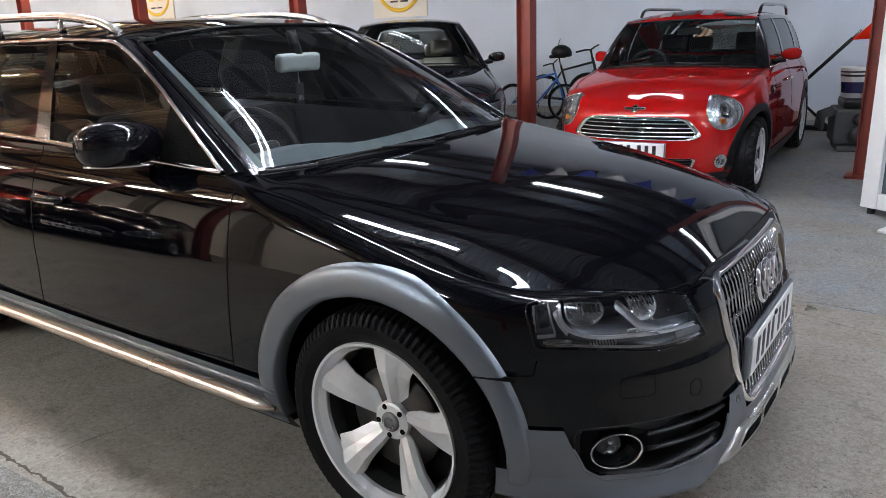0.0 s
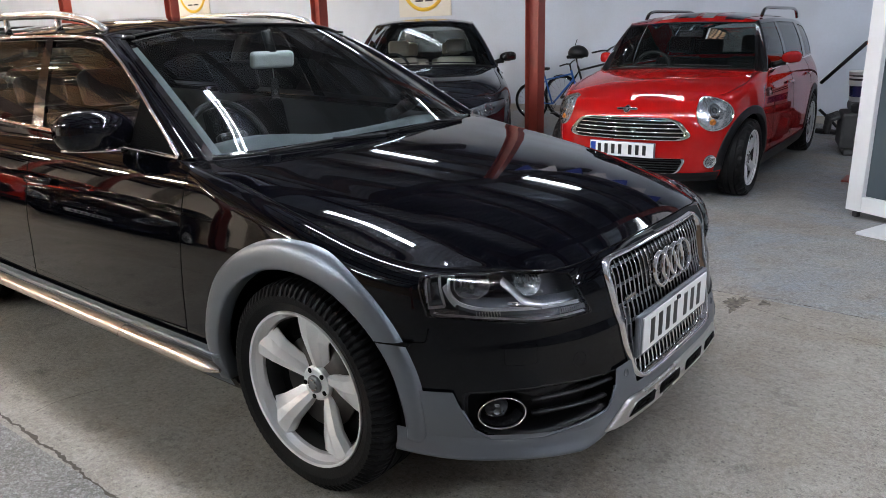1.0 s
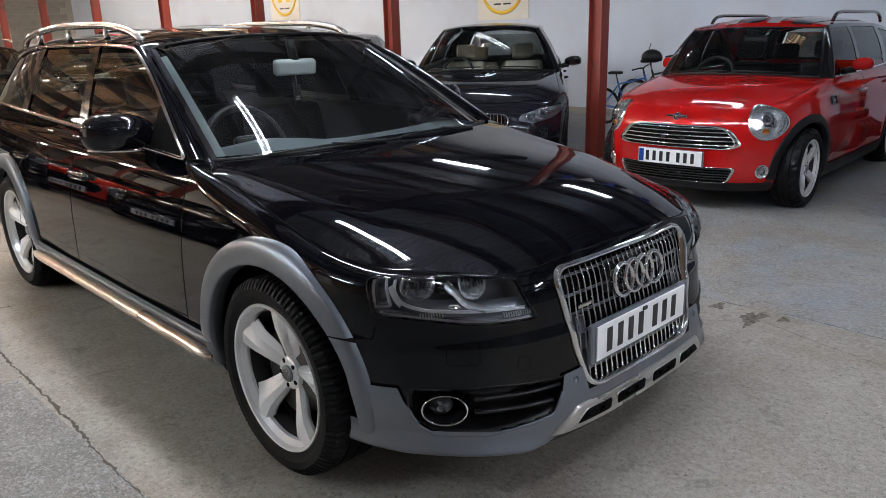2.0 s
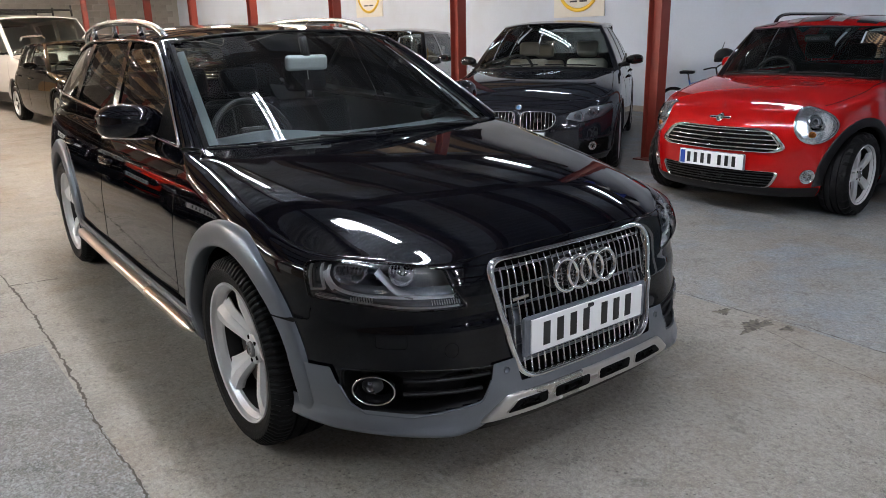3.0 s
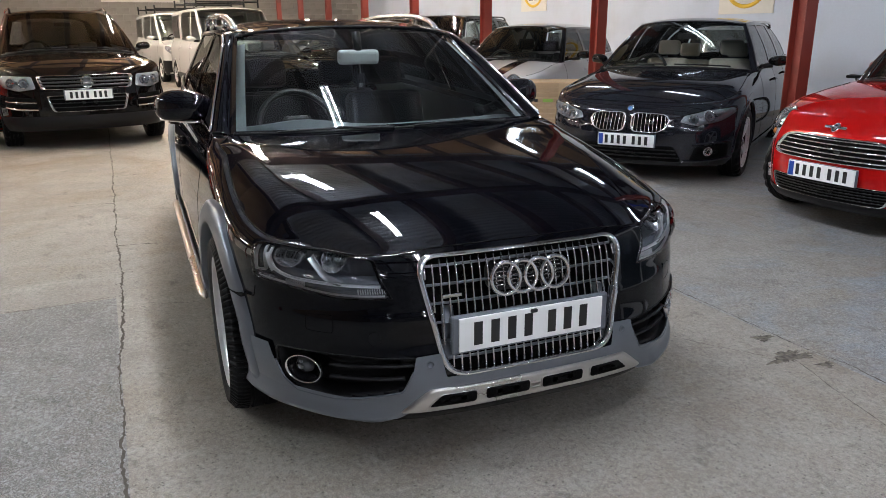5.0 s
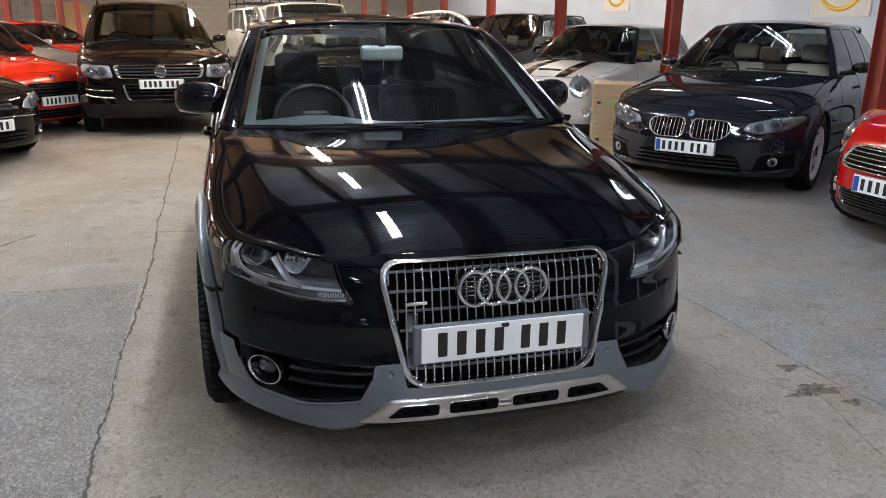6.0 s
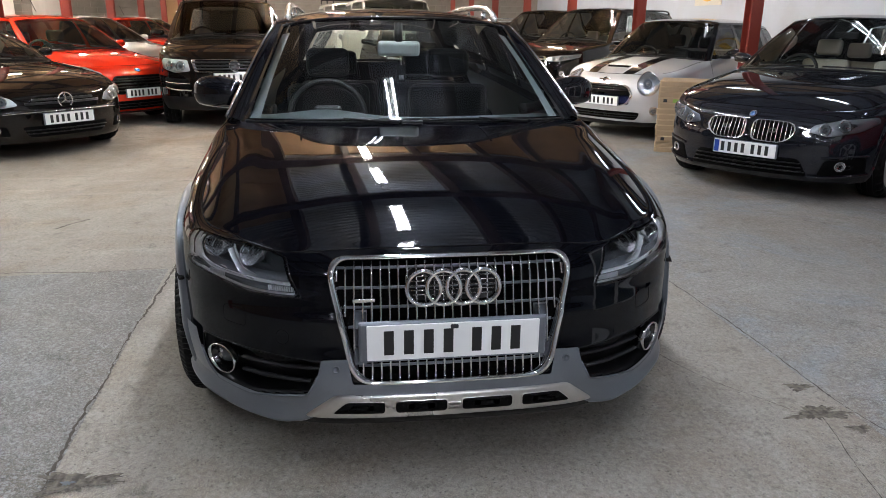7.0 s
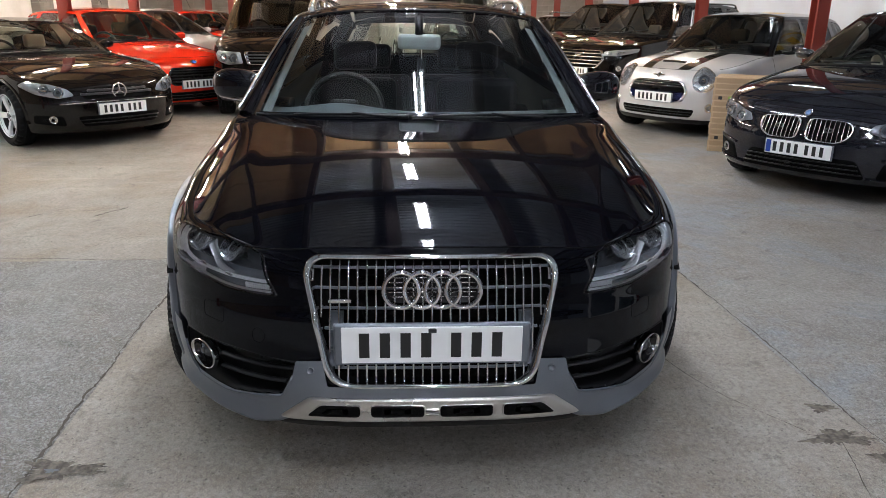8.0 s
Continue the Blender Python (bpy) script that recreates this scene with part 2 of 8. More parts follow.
def lathe(name, prof, mat, parent, axis="y", seg=48, label="", m=None):
    """prof: (along, radius) pairs, spun about the axis through the origin."""
    verts, faces, n = [], [], len(prof)
    for k in range(seg):
        w = 2 * math.pi * k / seg
        c, s = math.cos(w), math.sin(w)
        for a, r in prof:
            v = Vector((r * c, a, r * s)) if axis == "y" else (Vector((a, r * c, r * s)) if axis == "x" else Vector((r * c, r * s, a)))
            verts.append(m @ v if m is not None else v)
    for k in range(seg):
        l = (k + 1) % seg
        for i in range(n - 1):
            faces.append((k * n + i, k * n + i + 1, l * n + i + 1, l * n + i))
    return part_pd(name, verts, faces, mat, parent, label)


def spline(pts, n):
    """Centripetal-like smooth curve through points, n samples by arc length."""
    P = np.array(pts, float)
    d = np.r_[0, np.cumsum(np.linalg.norm(np.diff(P, axis=0), axis=1))]
    fine = np.linspace(0, d[-1], max(n * 4, 200))
    Q = np.stack([hermite(d, P[:, k], fine) for k in range(P.shape[1])], 1)
    e = np.r_[0, np.cumsum(np.linalg.norm(np.diff(Q, axis=0), axis=1))]
    t = np.linspace(0, e[-1], n)
    return np.stack([np.interp(t, e, Q[:, k]) for k in range(P.shape[1])], 1)


def even_curve(pts, n):
    """From the middle of the car to its side through three points, level in the middle and evenly bent."""
    (x0, y0, z0), p1, p2 = pts
    y = np.linspace(0, p2[1], n)
    A = np.array([[p1[1] ** 2, p1[1] ** 4], [p2[1] ** 2, p2[1] ** 4]])
    out = [y]
    for k, v0 in ((0, x0), (2, z0)):
        a, b = np.linalg.solve(A, np.array([p1[k] - v0, p2[k] - v0]))
        out.append(v0 + a * y ** 2 + b * y ** 4)
    return np.stack([out[1], out[0], out[2]], 1)


def hermite(xs, ys, x):
    """Smooth interpolation without overshoot."""
    xs, ys = np.asarray(xs, float), np.asarray(ys, float)
    h, dl = np.diff(xs), np.diff(ys) / np.maximum(np.diff(xs), 1e-9)
    m = np.zeros(len(xs))
    m[0], m[-1] = dl[0], dl[-1]
    for i in range(1, len(xs) - 1):
        if dl[i - 1] * dl[i] > 0:
            w1, w2 = 2 * h[i] + h[i - 1], h[i] + 2 * h[i - 1]
            m[i] = (w1 + w2) / (w1 / dl[i - 1] + w2 / dl[i])
    x = np.clip(x, xs[0], xs[-1])
    i = np.clip(np.searchsorted(xs, x, side="right") - 1, 0, len(xs) - 2)
    t = (x - xs[i]) / np.maximum(h[i], 1e-9)
    return ((1 + 2 * t) * (1 - t) ** 2) * ys[i] + t * (1 - t) ** 2 * h[i] * m[i] + t * t * (3 - 2 * t) * ys[i + 1] + t * t * (t - 1) * h[i] * m[i + 1]


def inside(poly, a, z):
    """Even-odd test of arrays a, z against a polygon."""
    hit = np.zeros(np.shape(a), bool)
    n = len(poly)
    for i in range(n):
        (a0, z0), (a1, z1) = poly[i], poly[(i + 1) % n]
        if z0 == z1:
            continue
        hit ^= ((z0 > z) != (z1 > z)) & (a < (a1 - a0) * (z - z0) / (z1 - z0) + a0)
    return hit


def round_poly(pts, r=0.02, n=5):
    """Corners of a polygon rounded."""
    out, m = [], len(pts)
    for i in range(m):
        p, a, b = Vector(pts[i]), Vector(pts[i - 1]), Vector(pts[(i + 1) % m])
        ra = min(r, (a - p).length * 0.45)
        rb = min(r, (b - p).length * 0.45)
        q0, q1 = p + (a - p).normalized() * ra, p + (b - p).normalized() * rb
        for k in range(n + 1):
            t = k / n
            out.append(tuple((1 - t) ** 2 * q0 + 2 * t * (1 - t) * p + t * t * q1))
    return out


def ellipse(ca, cz, ra, rz, n=32, lean=0.0, power=2.0):
    out = []
    for k in range(n):
        w = 2 * math.pi * k / n
        c, s = math.cos(w), math.sin(w)
        c, s = math.copysign(abs(c) ** (2 / power), c), math.copysign(abs(s) ** (2 / power), s)
        out.append((ca + ra * c + lean * rz * s, cz + rz * s))
    return out


class Body:
    """A car's outer skin: a plan curve swept by upright profiles, a bonnet, a band of windows and a roof. x ahead, y left, nose near x = 0."""

    def __init__(self, plan, front, side, rear, top, bottom=0.2, shoulder=0.07, cowl=-1.4):
        self.plan = spline(plan, 3000)
        self.len = np.r_[0, np.cumsum(np.linalg.norm(np.diff(self.plan, axis=0), axis=1))]
        tang = np.gradient(self.plan, axis=0)
        tang /= np.linalg.norm(tang, axis=1)[:, None]
        self.nor = np.stack([tang[:, 1], -tang[:, 0]], 1)
        k = np.ones(121) / 121
        for c in (0, 1):
            self.nor[:, c] = np.convolve(np.pad(self.nor[:, c], 60, mode="edge"), k, mode="valid")
        self.nor /= np.linalg.norm(self.nor, axis=1)[:, None]
        self.f, self.s, self.r = np.array(front), np.array(side), np.array(rear)
        t = np.array(sorted(top))
        self.top, self.bottom, self.shoulder, self.cowl = t, bottom, shoulder, cowl

    def base(self, a):
        a = np.abs(a)
        return np.stack([np.interp(a, self.len, self.plan[:, k]) for k in (0, 1)], -1), np.stack([np.interp(a, self.len, self.nor[:, k]) for k in (0, 1)], -1)

    def ztop(self, a):
        p, _ = self.base(a)
        return hermite(self.top[:, 0], self.top[:, 1], p[..., 0])

    def at(self, a, z, off=0.0):
        """The place at signed arc length a (from the nose's middle, left positive) and height z."""
        a, z = np.broadcast_arrays(np.asarray(a, float), np.asarray(z, float))
        p, n = self.base(a)
        nx, ny = n[..., 0], n[..., 1]
        wf, wr, ws = np.clip(nx, 0, 1) ** 2, np.clip(-nx, 0, 1) ** 2, ny ** 2
        ins = wf * hermite(self.f[:, 0], self.f[:, 1], z) + wr * hermite(self.r[:, 0], self.r[:, 1], z) + ws * hermite(self.s[:, 0], self.s[:, 1], z)
        zt = hermite(self.top[:, 0], self.top[:, 1], p[..., 0])
        fade = np.clip((p[..., 0] - self.cowl + 0.1) / 0.35, 0, 1)
        rad = self.shoulder * ws * fade * fade * (3 - 2 * fade)
        dep = np.clip((rad - (zt - z)) / np.maximum(rad, 1e-6), 0, 1)
        ins = ins + rad * (1 - np.sqrt(np.clip(1 - dep * dep, 0, 1)))
        ins = ins - off
        x, y = p[..., 0] - nx * ins, p[..., 1] - ny * ins
        y = np.where(np.abs(a) < 1e-6, 0, np.maximum(y, 0))
        return np.stack([x, np.where(a < 0, -y, y), z], -1)

    def normal(self, a, z):
        e = 0.004
        da = self.at(a + e, z) - self.at(a - e, z)
        dz = self.at(a, z + e) - self.at(a, z - e)
        n = np.cross(da, dz)
        return n / np.maximum(np.linalg.norm(n, axis=-1, keepdims=True), 1e-9)

    def a_of(self, x, y, z):
        """Arc length of the place on the skin nearest to x, y at height z."""
        s = np.linspace(0, self.len[-1], 1500)
        q = self.at(s, np.full_like(s, z))
        i = np.argmin((q[:, 0] - x) ** 2 + (q[:, 1] - abs(y)) ** 2)
        return math.copysign(s[i], y)

    def a_x(self, x, z=0.5):
        """Arc length on the flank at x."""
        s = np.linspace(0, self.len[-1], 1500)
        q = self.at(s, np.full_like(s, z))
        good = np.abs(self.base(s)[1][:, 1]) > 0.55
        i = np.argmin(np.abs(q[:, 0] - x) + np.where(good, 0, 9))
        return s[i]

    def fy(self, pts):
        """(y, z) of the front view to (a, z)."""
        k = int(np.argmax(self.plan[:, 1]))
        return [(math.copysign(float(np.interp(abs(y), self.plan[:k, 1], self.len[:k])), y), z) for y, z in pts]

    def skin(self, name, a0, a1, z0, z1, mat, parent, na=60, nz=30, holes=(), arches=(), label="", off=0.0, both=False, only=None):
        """Part of the skin between arc lengths; z0, z1 numbers or functions of a; holes: polygons; arches: (x, z, r)."""
        av = np.linspace(a0, a1, na)
        v = np.linspace(0, 1, nz)
        v = 1 - (1 - v) ** 1.6
        A, V = np.meshgrid(av, v, indexing="ij")
        lo = z0(A) if callable(z0) else np.full_like(A, z0)
        hi = z1(A) if callable(z1) else np.full_like(A, z1)
        Z = lo + (hi - lo) * V
        P = self.at(A, Z, off)
        keep = np.ones((na - 1, nz - 1), bool)
        ca, cz = (A[:-1, :-1] + A[1:, 1:]) / 2, (Z[:-1, :-1] + Z[1:, 1:]) / 2
        for h in holes:
            keep &= ~inside(h, ca, cz)
        if only is not None:
            keep &= inside(only, ca, cz)
        cx = (P[:-1, :-1, 0] + P[1:, 1:, 0]) / 2
        fl = np.abs(self.base(ca)[1][..., 1]) > 0.6
        for (wx, wz, wr) in arches:
            gone = fl & ((cx - wx) ** 2 + (cz - wz) ** 2 < wr * wr)
            edge = np.zeros((na, nz), bool)
            for di in (0, 1):
                for dj in (0, 1):
                    edge[di:na - 1 + di, dj:nz - 1 + dj] |= gone
            keep &= ~gone
            near = np.zeros((na, nz), bool)
            for di in (0, 1):
                for dj in (0, 1):
                    near[di:na - 1 + di, dj:nz - 1 + dj] |= keep
            rim = edge & near
            dx, dz = P[..., 0] - wx, P[..., 2] - wz
            d = np.maximum(np.hypot(dx, dz), 1e-6)
            nz_ = np.clip(wz + dz / d * wr, lo, hi)
            Pn = self.at(A, nz_, off)
            Pn[..., 0] = wx + dx / d * wr
            P = np.where(rim[..., None], Pn, P)
        return grid_part(name, P, keep, mat, parent, label)

    def patch(self, name, poly, prof, mat, parent, label="", flip=False):
        """A raised or sunk piece on the skin: star-shaped polygon of (a, z), prof: (scale, offset) rings from within outwards."""
        poly = [(-a, z) for a, z in poly] if flip else poly
        Q = np.array(poly)
        c = Q.mean(0)
        n = len(Q)
        verts, faces = [], []
        start = 0
        if prof[0][0] == 0:
            p = self.at(c[0], c[1], prof[0][1])
            verts.append(p)
            start = 1
        for r, off in prof[start:]:
            W = c + (Q - c) * r
            verts.extend(self.at(W[:, 0], W[:, 1], off))
        if start:
            for i in range(n):
                faces.append((0, 1 + i, 1 + (i + 1) % n))
        for k in range(len(prof) - start - 1):
            b = start + k * n
            for i in range(n):
                j = (i + 1) % n
                faces.append((b + i, b + j, b + n + j, b + n + i))
        return part_pd(name, verts, faces, mat, parent, label)

    def ribbon(self, name, line, width, off, mat, parent, label="", flip=False):
        """A narrow strip on the skin along a line of (a, z)."""
        L = spline(line, max(8, 6 * len(line)))
        if flip:
            L = L * np.array([-1, 1])
        d = np.gradient(L, axis=0)
        d /= np.maximum(np.linalg.norm(d, axis=1)[:, None], 1e-9)
        s = np.stack([-d[:, 1], d[:, 0]], 1) * width / 2
        verts = []
        for q, o in ((L - s, off * 0.2), (L - s * 0.7, off), (L + s * 0.7, off), (L + s, off * 0.2)):
            verts.append(self.at(q[:, 0], q[:, 1], o))
        n = len(L)
        faces = [(k * n + i, k * n + i + 1, (k + 1) * n + i + 1, (k + 1) * n + i) for k in range(3) for i in range(n - 1)]
        return part_pd(name, np.concatenate(verts), faces, mat, parent, label)


def grid_part(name, P, keep, mat, parent, label=""):
    nu, nv = P.shape[:2]
    idx = -np.ones(nu * nv, int)
    I, J = np.nonzero(keep)
    quads = np.stack([I * nv + J, (I + 1) * nv + J, (I + 1) * nv + J + 1, I * nv + J + 1], 1)
    used = np.unique(quads)
    idx[used] = np.arange(len(used))
    return part_pd(name, P.reshape(-1, 3)[used], idx[quads].tolist(), mat, parent, label)


def coons(F, S, R, C, nu=24, nv=40, bump=None, relax=0, calm=False):
    """A domed sheet, mirrored in y: front edge F and rear edge R from the middle to the side, side S and middle line C from front to rear."""
    u, v = np.linspace(0, 1, nu), np.linspace(0, 1, nv)

    def res(Q, t):
        d = np.linspace(0, 1, len(Q))
        return np.stack([np.interp(t, d, Q[:, k]) for k in range(3)], -1)
    F, R, S, C = res(F, u), res(R, u), res(S, v), res(C, v)
    # the sheet follows a calm side line; the side's own waves stay at the very edge
    w_ = np.ones(nv)
    w_[[0, -1]] = 60.0
    wave = S[:, 2] - np.polyval(np.polyfit(v, S[:, 2], 4, w=w_), v) if calm else np.zeros(nv)
    S = S.copy()
    S[:, 2] -= wave
    U, V = np.meshgrid(u, v, indexing="ij")
    P = np.zeros((nu, nv, 3))
    for k in range(3):
        w = U * U if k == 2 else (U ** 2 if k == 0 else U)
        base = (1 - w) * C[None, :, k] + w * S[None, :, k]
        wu = w[:, 0]
        f0 = F[:, k] - ((1 - wu) * C[0, k] + wu * S[0, k])
        r0 = R[:, k] - ((1 - wu) * C[-1, k] + wu * S[-1, k])
        P[..., k] = base + (1 - V) * f0[:, None] + V * r0[:, None]
    for _ in range(relax):
        H = np.concatenate([P[1:2] * np.array([1, -1, 1]), P], 0)
        P[:-1, 1:-1] = 0.4 * P[:-1, 1:-1] + 0.15 * (H[:-2, 1:-1] + H[2:, 1:-1] + P[:-1, :-2] + P[:-1, 2:])
        P[0, :, 1] = 0
    if bump is not None:
        P[..., 2] += U ** 14 * wave[None, :]
        P[..., 2] += bump(U, V) - bump(0 * U, V) * (1 - U * U)   # the middle line stays as given
    left = P[::-1].copy()
    left[..., 1] *= -1
    return np.concatenate([left[:-1], P], 0)


# ---------------------------------------------------------------- the hall
TILT2 = pose(0, 0, 0, 0, 0, 2.0)   # the hall stands two degrees askew to the black estate car


def hall(x, y, z=0.0, rz=0.0):
    return TILT2 @ pose(x, y, z, 0, 0, rz)


WALL_Y, LEFT_Y, BACK_X, FRONT_X, CEIL = 9.0, -9.2, -28.5, 13.0, 4.2


def concrete(name, base, second, blue=0.0, rough_top=0.5, stones=0.0, dirt=1.0):
    """Worn concrete: sand grain, stone specks, pits, oil blotches, scuffs; blue: how much of an old paint is left."""
    m = bpy.data.materials.new(name)
    m.use_nodes = True
    M[name] = m
    t = m.node_tree
    p = t.nodes["Principled BSDF"]
    p.inputs["Specular IOR Level"].default_value = 0.35
    co = t.nodes.new("ShaderNodeTexCoord")

    def noise(scale, detail=6.0, rough=0.55, distort=0.0, stretch=None):
        n = t.nodes.new("ShaderNodeTexNoise")
        n.inputs["Scale"].default_value, n.inputs["Detail"].default_value = scale, detail
        n.inputs["Roughness"].default_value, n.inputs["Distortion"].default_value = rough, distort
        src = co.outputs["Object"]
        if stretch:
            mp = t.nodes.new("ShaderNodeMapping")
            mp.inputs["Scale"].default_value = stretch[:3]
            mp.inputs["Rotation"].default_value = (0, 0, math.radians(stretch[3]))
            t.links.new(src, mp.inputs["Vector"])
            src = mp.outputs["Vector"]
        t.links.new(src, n.inputs["Vector"])
        return n.outputs["Fac"]

    def ramp(v, a, b, lo=0.0, hi=1.0):
        r = t.nodes.new("ShaderNodeMapRange")
        r.inputs["From Min"].default_value, r.inputs["From Max"].default_value = a, b
        r.inputs["To Min"].default_value, r.inputs["To Max"].default_value = lo, hi
        t.links.new(v, r.inputs["Value"])
        return r.outputs["Result"]

    def blend(fac, a, b):
        mx = t.nodes.new("ShaderNodeMix")
        mx.data_type = "RGBA"
        for s, v in (("A", a), ("B", b)):
            if isinstance(v, tuple):
                mx.inputs[s].default_value = (*v, 1)
            else:
                t.links.new(v, mx.inputs[s])
        t.links.new(fac, mx.inputs["Factor"])
        return mx.outputs["Result"]

    def times(c, k):
        return tuple(v * k for v in c)

    broad, grain, sand = noise(0.55, 8.0, 0.6, 0.5), noise(48.0, 8.0, 0.75), noise(230.0, 3.0, 0.7)
    col = blend(ramp(broad, 0.36, 0.66), base, second)
    warm = noise(0.7, 8.0, 0.62, 0.9)
    col = blend(ramp(warm, 0.47, 0.66, 0.0, 0.6 * dirt), col, (base[0] * 0.80, base[1] * 0.66, base[2] * 0.50))
    if blue:
        b = noise(0.75, 13.0, 0.72, 0.5)
        col = blend(ramp(b, 0.47, 0.58, 0.0, blue), col, (0.20, 0.275, 0.36))
        b2 = noise(5.5, 12.0, 0.8, 0.3)
        col = blend(ramp(b2, 0.55, 0.68, 0.0, 0.5), col, times(second, 0.95))
    oil = noise(1.7, 11.0, 0.66, 0.7)
    col = blend(ramp(oil, 0.52, 0.68, 0.0, 0.5 * dirt), col, times(base, 0.50))
    oil2 = noise(6.0, 9.0, 0.68, 0.4)
    col = blend(ramp(oil2, 0.57, 0.68, 0.0, 0.6 * dirt), col, times(base, 0.42))
    mottle = noise(3.4, 13.0, 0.72, 0.7)
    col = blend(ramp(mottle, 0.50, 0.36, 0.0, 0.5), col, (base[0] * 0.70, base[1] * 0.65, base[2] * 0.58))
    col = blend(ramp(mottle, 0.54, 0.68, 0.0, 0.4), col, times(second, 1.16))
    scuff = noise(7.0, 9.0, 0.7, 0.3, (1.0, 0.10, 1.0, 24))
    col = blend(ramp(scuff, 0.56, 0.70, 0.0, 0.4), col, times(second, 1.25))
    scuff2 = noise(9.0, 9.0, 0.7, 0.2, (0.08, 1.0, 1.0, -8))
    col = blend(ramp(scuff2, 0.58, 0.70, 0.0, 0.4), col, times(base, 0.55))
    col = blend(ramp(grain, 0.34, 0.50, 0.72, 0.0), col, times(base, 0.42))
    col = blend(ramp(grain, 0.53, 0.68, 0.0, 0.55), col, times(second, 1.35))
    col = blend(ramp(sand, 0.34, 0.48, 0.75 * rough_top + 0.12, 0.0), col, times(base, 0.25))
    col = blend(ramp(sand, 0.54, 0.68, 0.0, 0.7 * rough_top + 0.12), col, times(second, 1.7))
    if stones:
        # worn aggregate: single stones, pale, bluish or dark
        for scale, pale, dark in ((95.0, 0.86, 0.14), (210.0, 0.80, 0.20)):
            st = t.nodes.new("ShaderNodeTexVoronoi")
            st.inputs["Scale"].default_value = scale
            t.links.new(co.outputs["Object"], st.inputs["Vector"])
            sp_ = t.nodes.new("ShaderNodeSeparateColor")
            t.links.new(st.outputs["Color"], sp_.inputs["Color"])
            col = blend(ramp(sp_.outputs["Red"], pale, pale + 0.02, 0.0, stones), col, (second[0] * 1.45, second[1] * 1.52, second[2] * 1.66))
            col = blend(ramp(sp_.outputs["Red"], dark - 0.02, dark, stones, 0.0), col, (base[0] * 0.42, base[1] * 0.43, base[2] * 0.46))
    dots = t.nodes.new("ShaderNodeTexVoronoi")
    dots.inputs["Scale"].default_value = 62.0
    t.links.new(co.outputs["Object"], dots.inputs["Vector"])
    chance = t.nodes.new("ShaderNodeSeparateColor")
    t.links.new(dots.outputs["Color"], chance.inputs["Color"])
    speck = t.nodes.new("ShaderNodeMath")
    speck.operation = "MULTIPLY"
    t.links.new(ramp(dots.outputs["Distance"], 0.16, 0.30, 1.0, 0.0), speck.inputs[0])
    t.links.new(ramp(chance.outputs["Green"], 0.80, 0.84, 0.0, 0.75), speck.inputs[1])
    col = blend(speck.outputs["Value"], col, times(base, 0.30))
    vo = t.nodes.new("ShaderNodeTexVoronoi")
    vo.inputs["Scale"].default_value = 34.0
    t.links.new(co.outputs["Object"], vo.inputs["Vector"])
    pick = noise(8.0, 3.0)
    mul = t.nodes.new("ShaderNodeMath")
    mul.operation = "MULTIPLY"
    t.links.new(ramp(vo.outputs["Distance"], 0.10, 0.22, 1.0, 0.0), mul.inputs[0])
    t.links.new(ramp(pick, 0.56, 0.66, 0.0, 0.8), mul.inputs[1])
    col = blend(mul.outputs["Value"], col, times(base, 0.26))
    t.links.new(col, p.inputs["Base Color"])
    t.links.new(ramp(oil, 0.3, 0.7, 0.72, 0.48), p.inputs["Roughness"])
    prev = None
    for src, dist, power in ((grain, 0.005, 0.40), (sand, 0.0022, 0.6 * rough_top + 0.15), (mul.outputs["Value"], -0.004, 0.7)):
        bp = t.nodes.new("ShaderNodeBump")
        bp.inputs["Strength"].default_value, bp.inputs["Distance"].default_value = power, abs(dist)
        bp.invert = dist < 0
        t.links.new(src, bp.inputs["Height"])
        if prev:
            t.links.new(prev, bp.inputs["Normal"])
        prev = bp.outputs["Normal"]
    t.links.new(prev, p.inputs["Normal"])
    return m


concrete("concrete_mid", (0.254, 0.230, 0.197), (0.325, 0.298, 0.260), 0.0, 0.5, 0.12, 1.4)
concrete("concrete_blue", (0.246, 0.229, 0.204), (0.310, 0.293, 0.267), 0.62, 0.7, 0.26, 1.45)
concrete("concrete_left", (0.178, 0.171, 0.155), (0.262, 0.254, 0.236), 0.12, 1.0, 0.36, 1.7)
material("joint", (0.075, 0.064, 0.052), 0.9, bump=0.4, scale=60, vary=0.4)
# white wall with dim, cool light put into its colour
material("wall_paint", (0.49, 0.545, 0.63), 0.7, bump=0.08, scale=30, vary=0.05, second=(0.43, 0.465, 0.52), second_scale=0.9, second_at=(0.5, 0.8))
# the same white, strong warm light put into its colour
material("wall_white", (0.84, 0.81, 0.77), 0.7, bump=0.08, scale=30, vary=0.05, second=(0.66, 0.62, 0.57), second_scale=0.9, second_at=(0.5, 0.8))
# made-up brown for an unseen wall: less fill, darker mirroring in the side windows
material("wall_board", (0.20, 0.135, 0.085), 0.7, bump=0.1, scale=12, vary=0.2, second=(0.12, 0.08, 0.05), second_scale=1.5)
material("wall_dark", (0.36, 0.36, 0.365), 0.7, bump=0.1, scale=20, vary=0.1, second=(0.10, 0.10, 0.10), second_scale=0.8)
material("block", (0.27, 0.25, 0.225), 0.9, bump=0.35, scale=55, vary=0.14, second=(0.20, 0.185, 0.165), second_scale=1.4)
material("mortar", (0.33, 0.31, 0.28), 0.95, bump=0.3, scale=50, vary=0.1)
material("roof_sheet", (0.27, 0.30, 0.35), 0.55, bump=0.05, scale=20, vary=0.15, second=(0.20, 0.185, 0.165), second_scale=0.7, second_at=(0.42, 0.68))
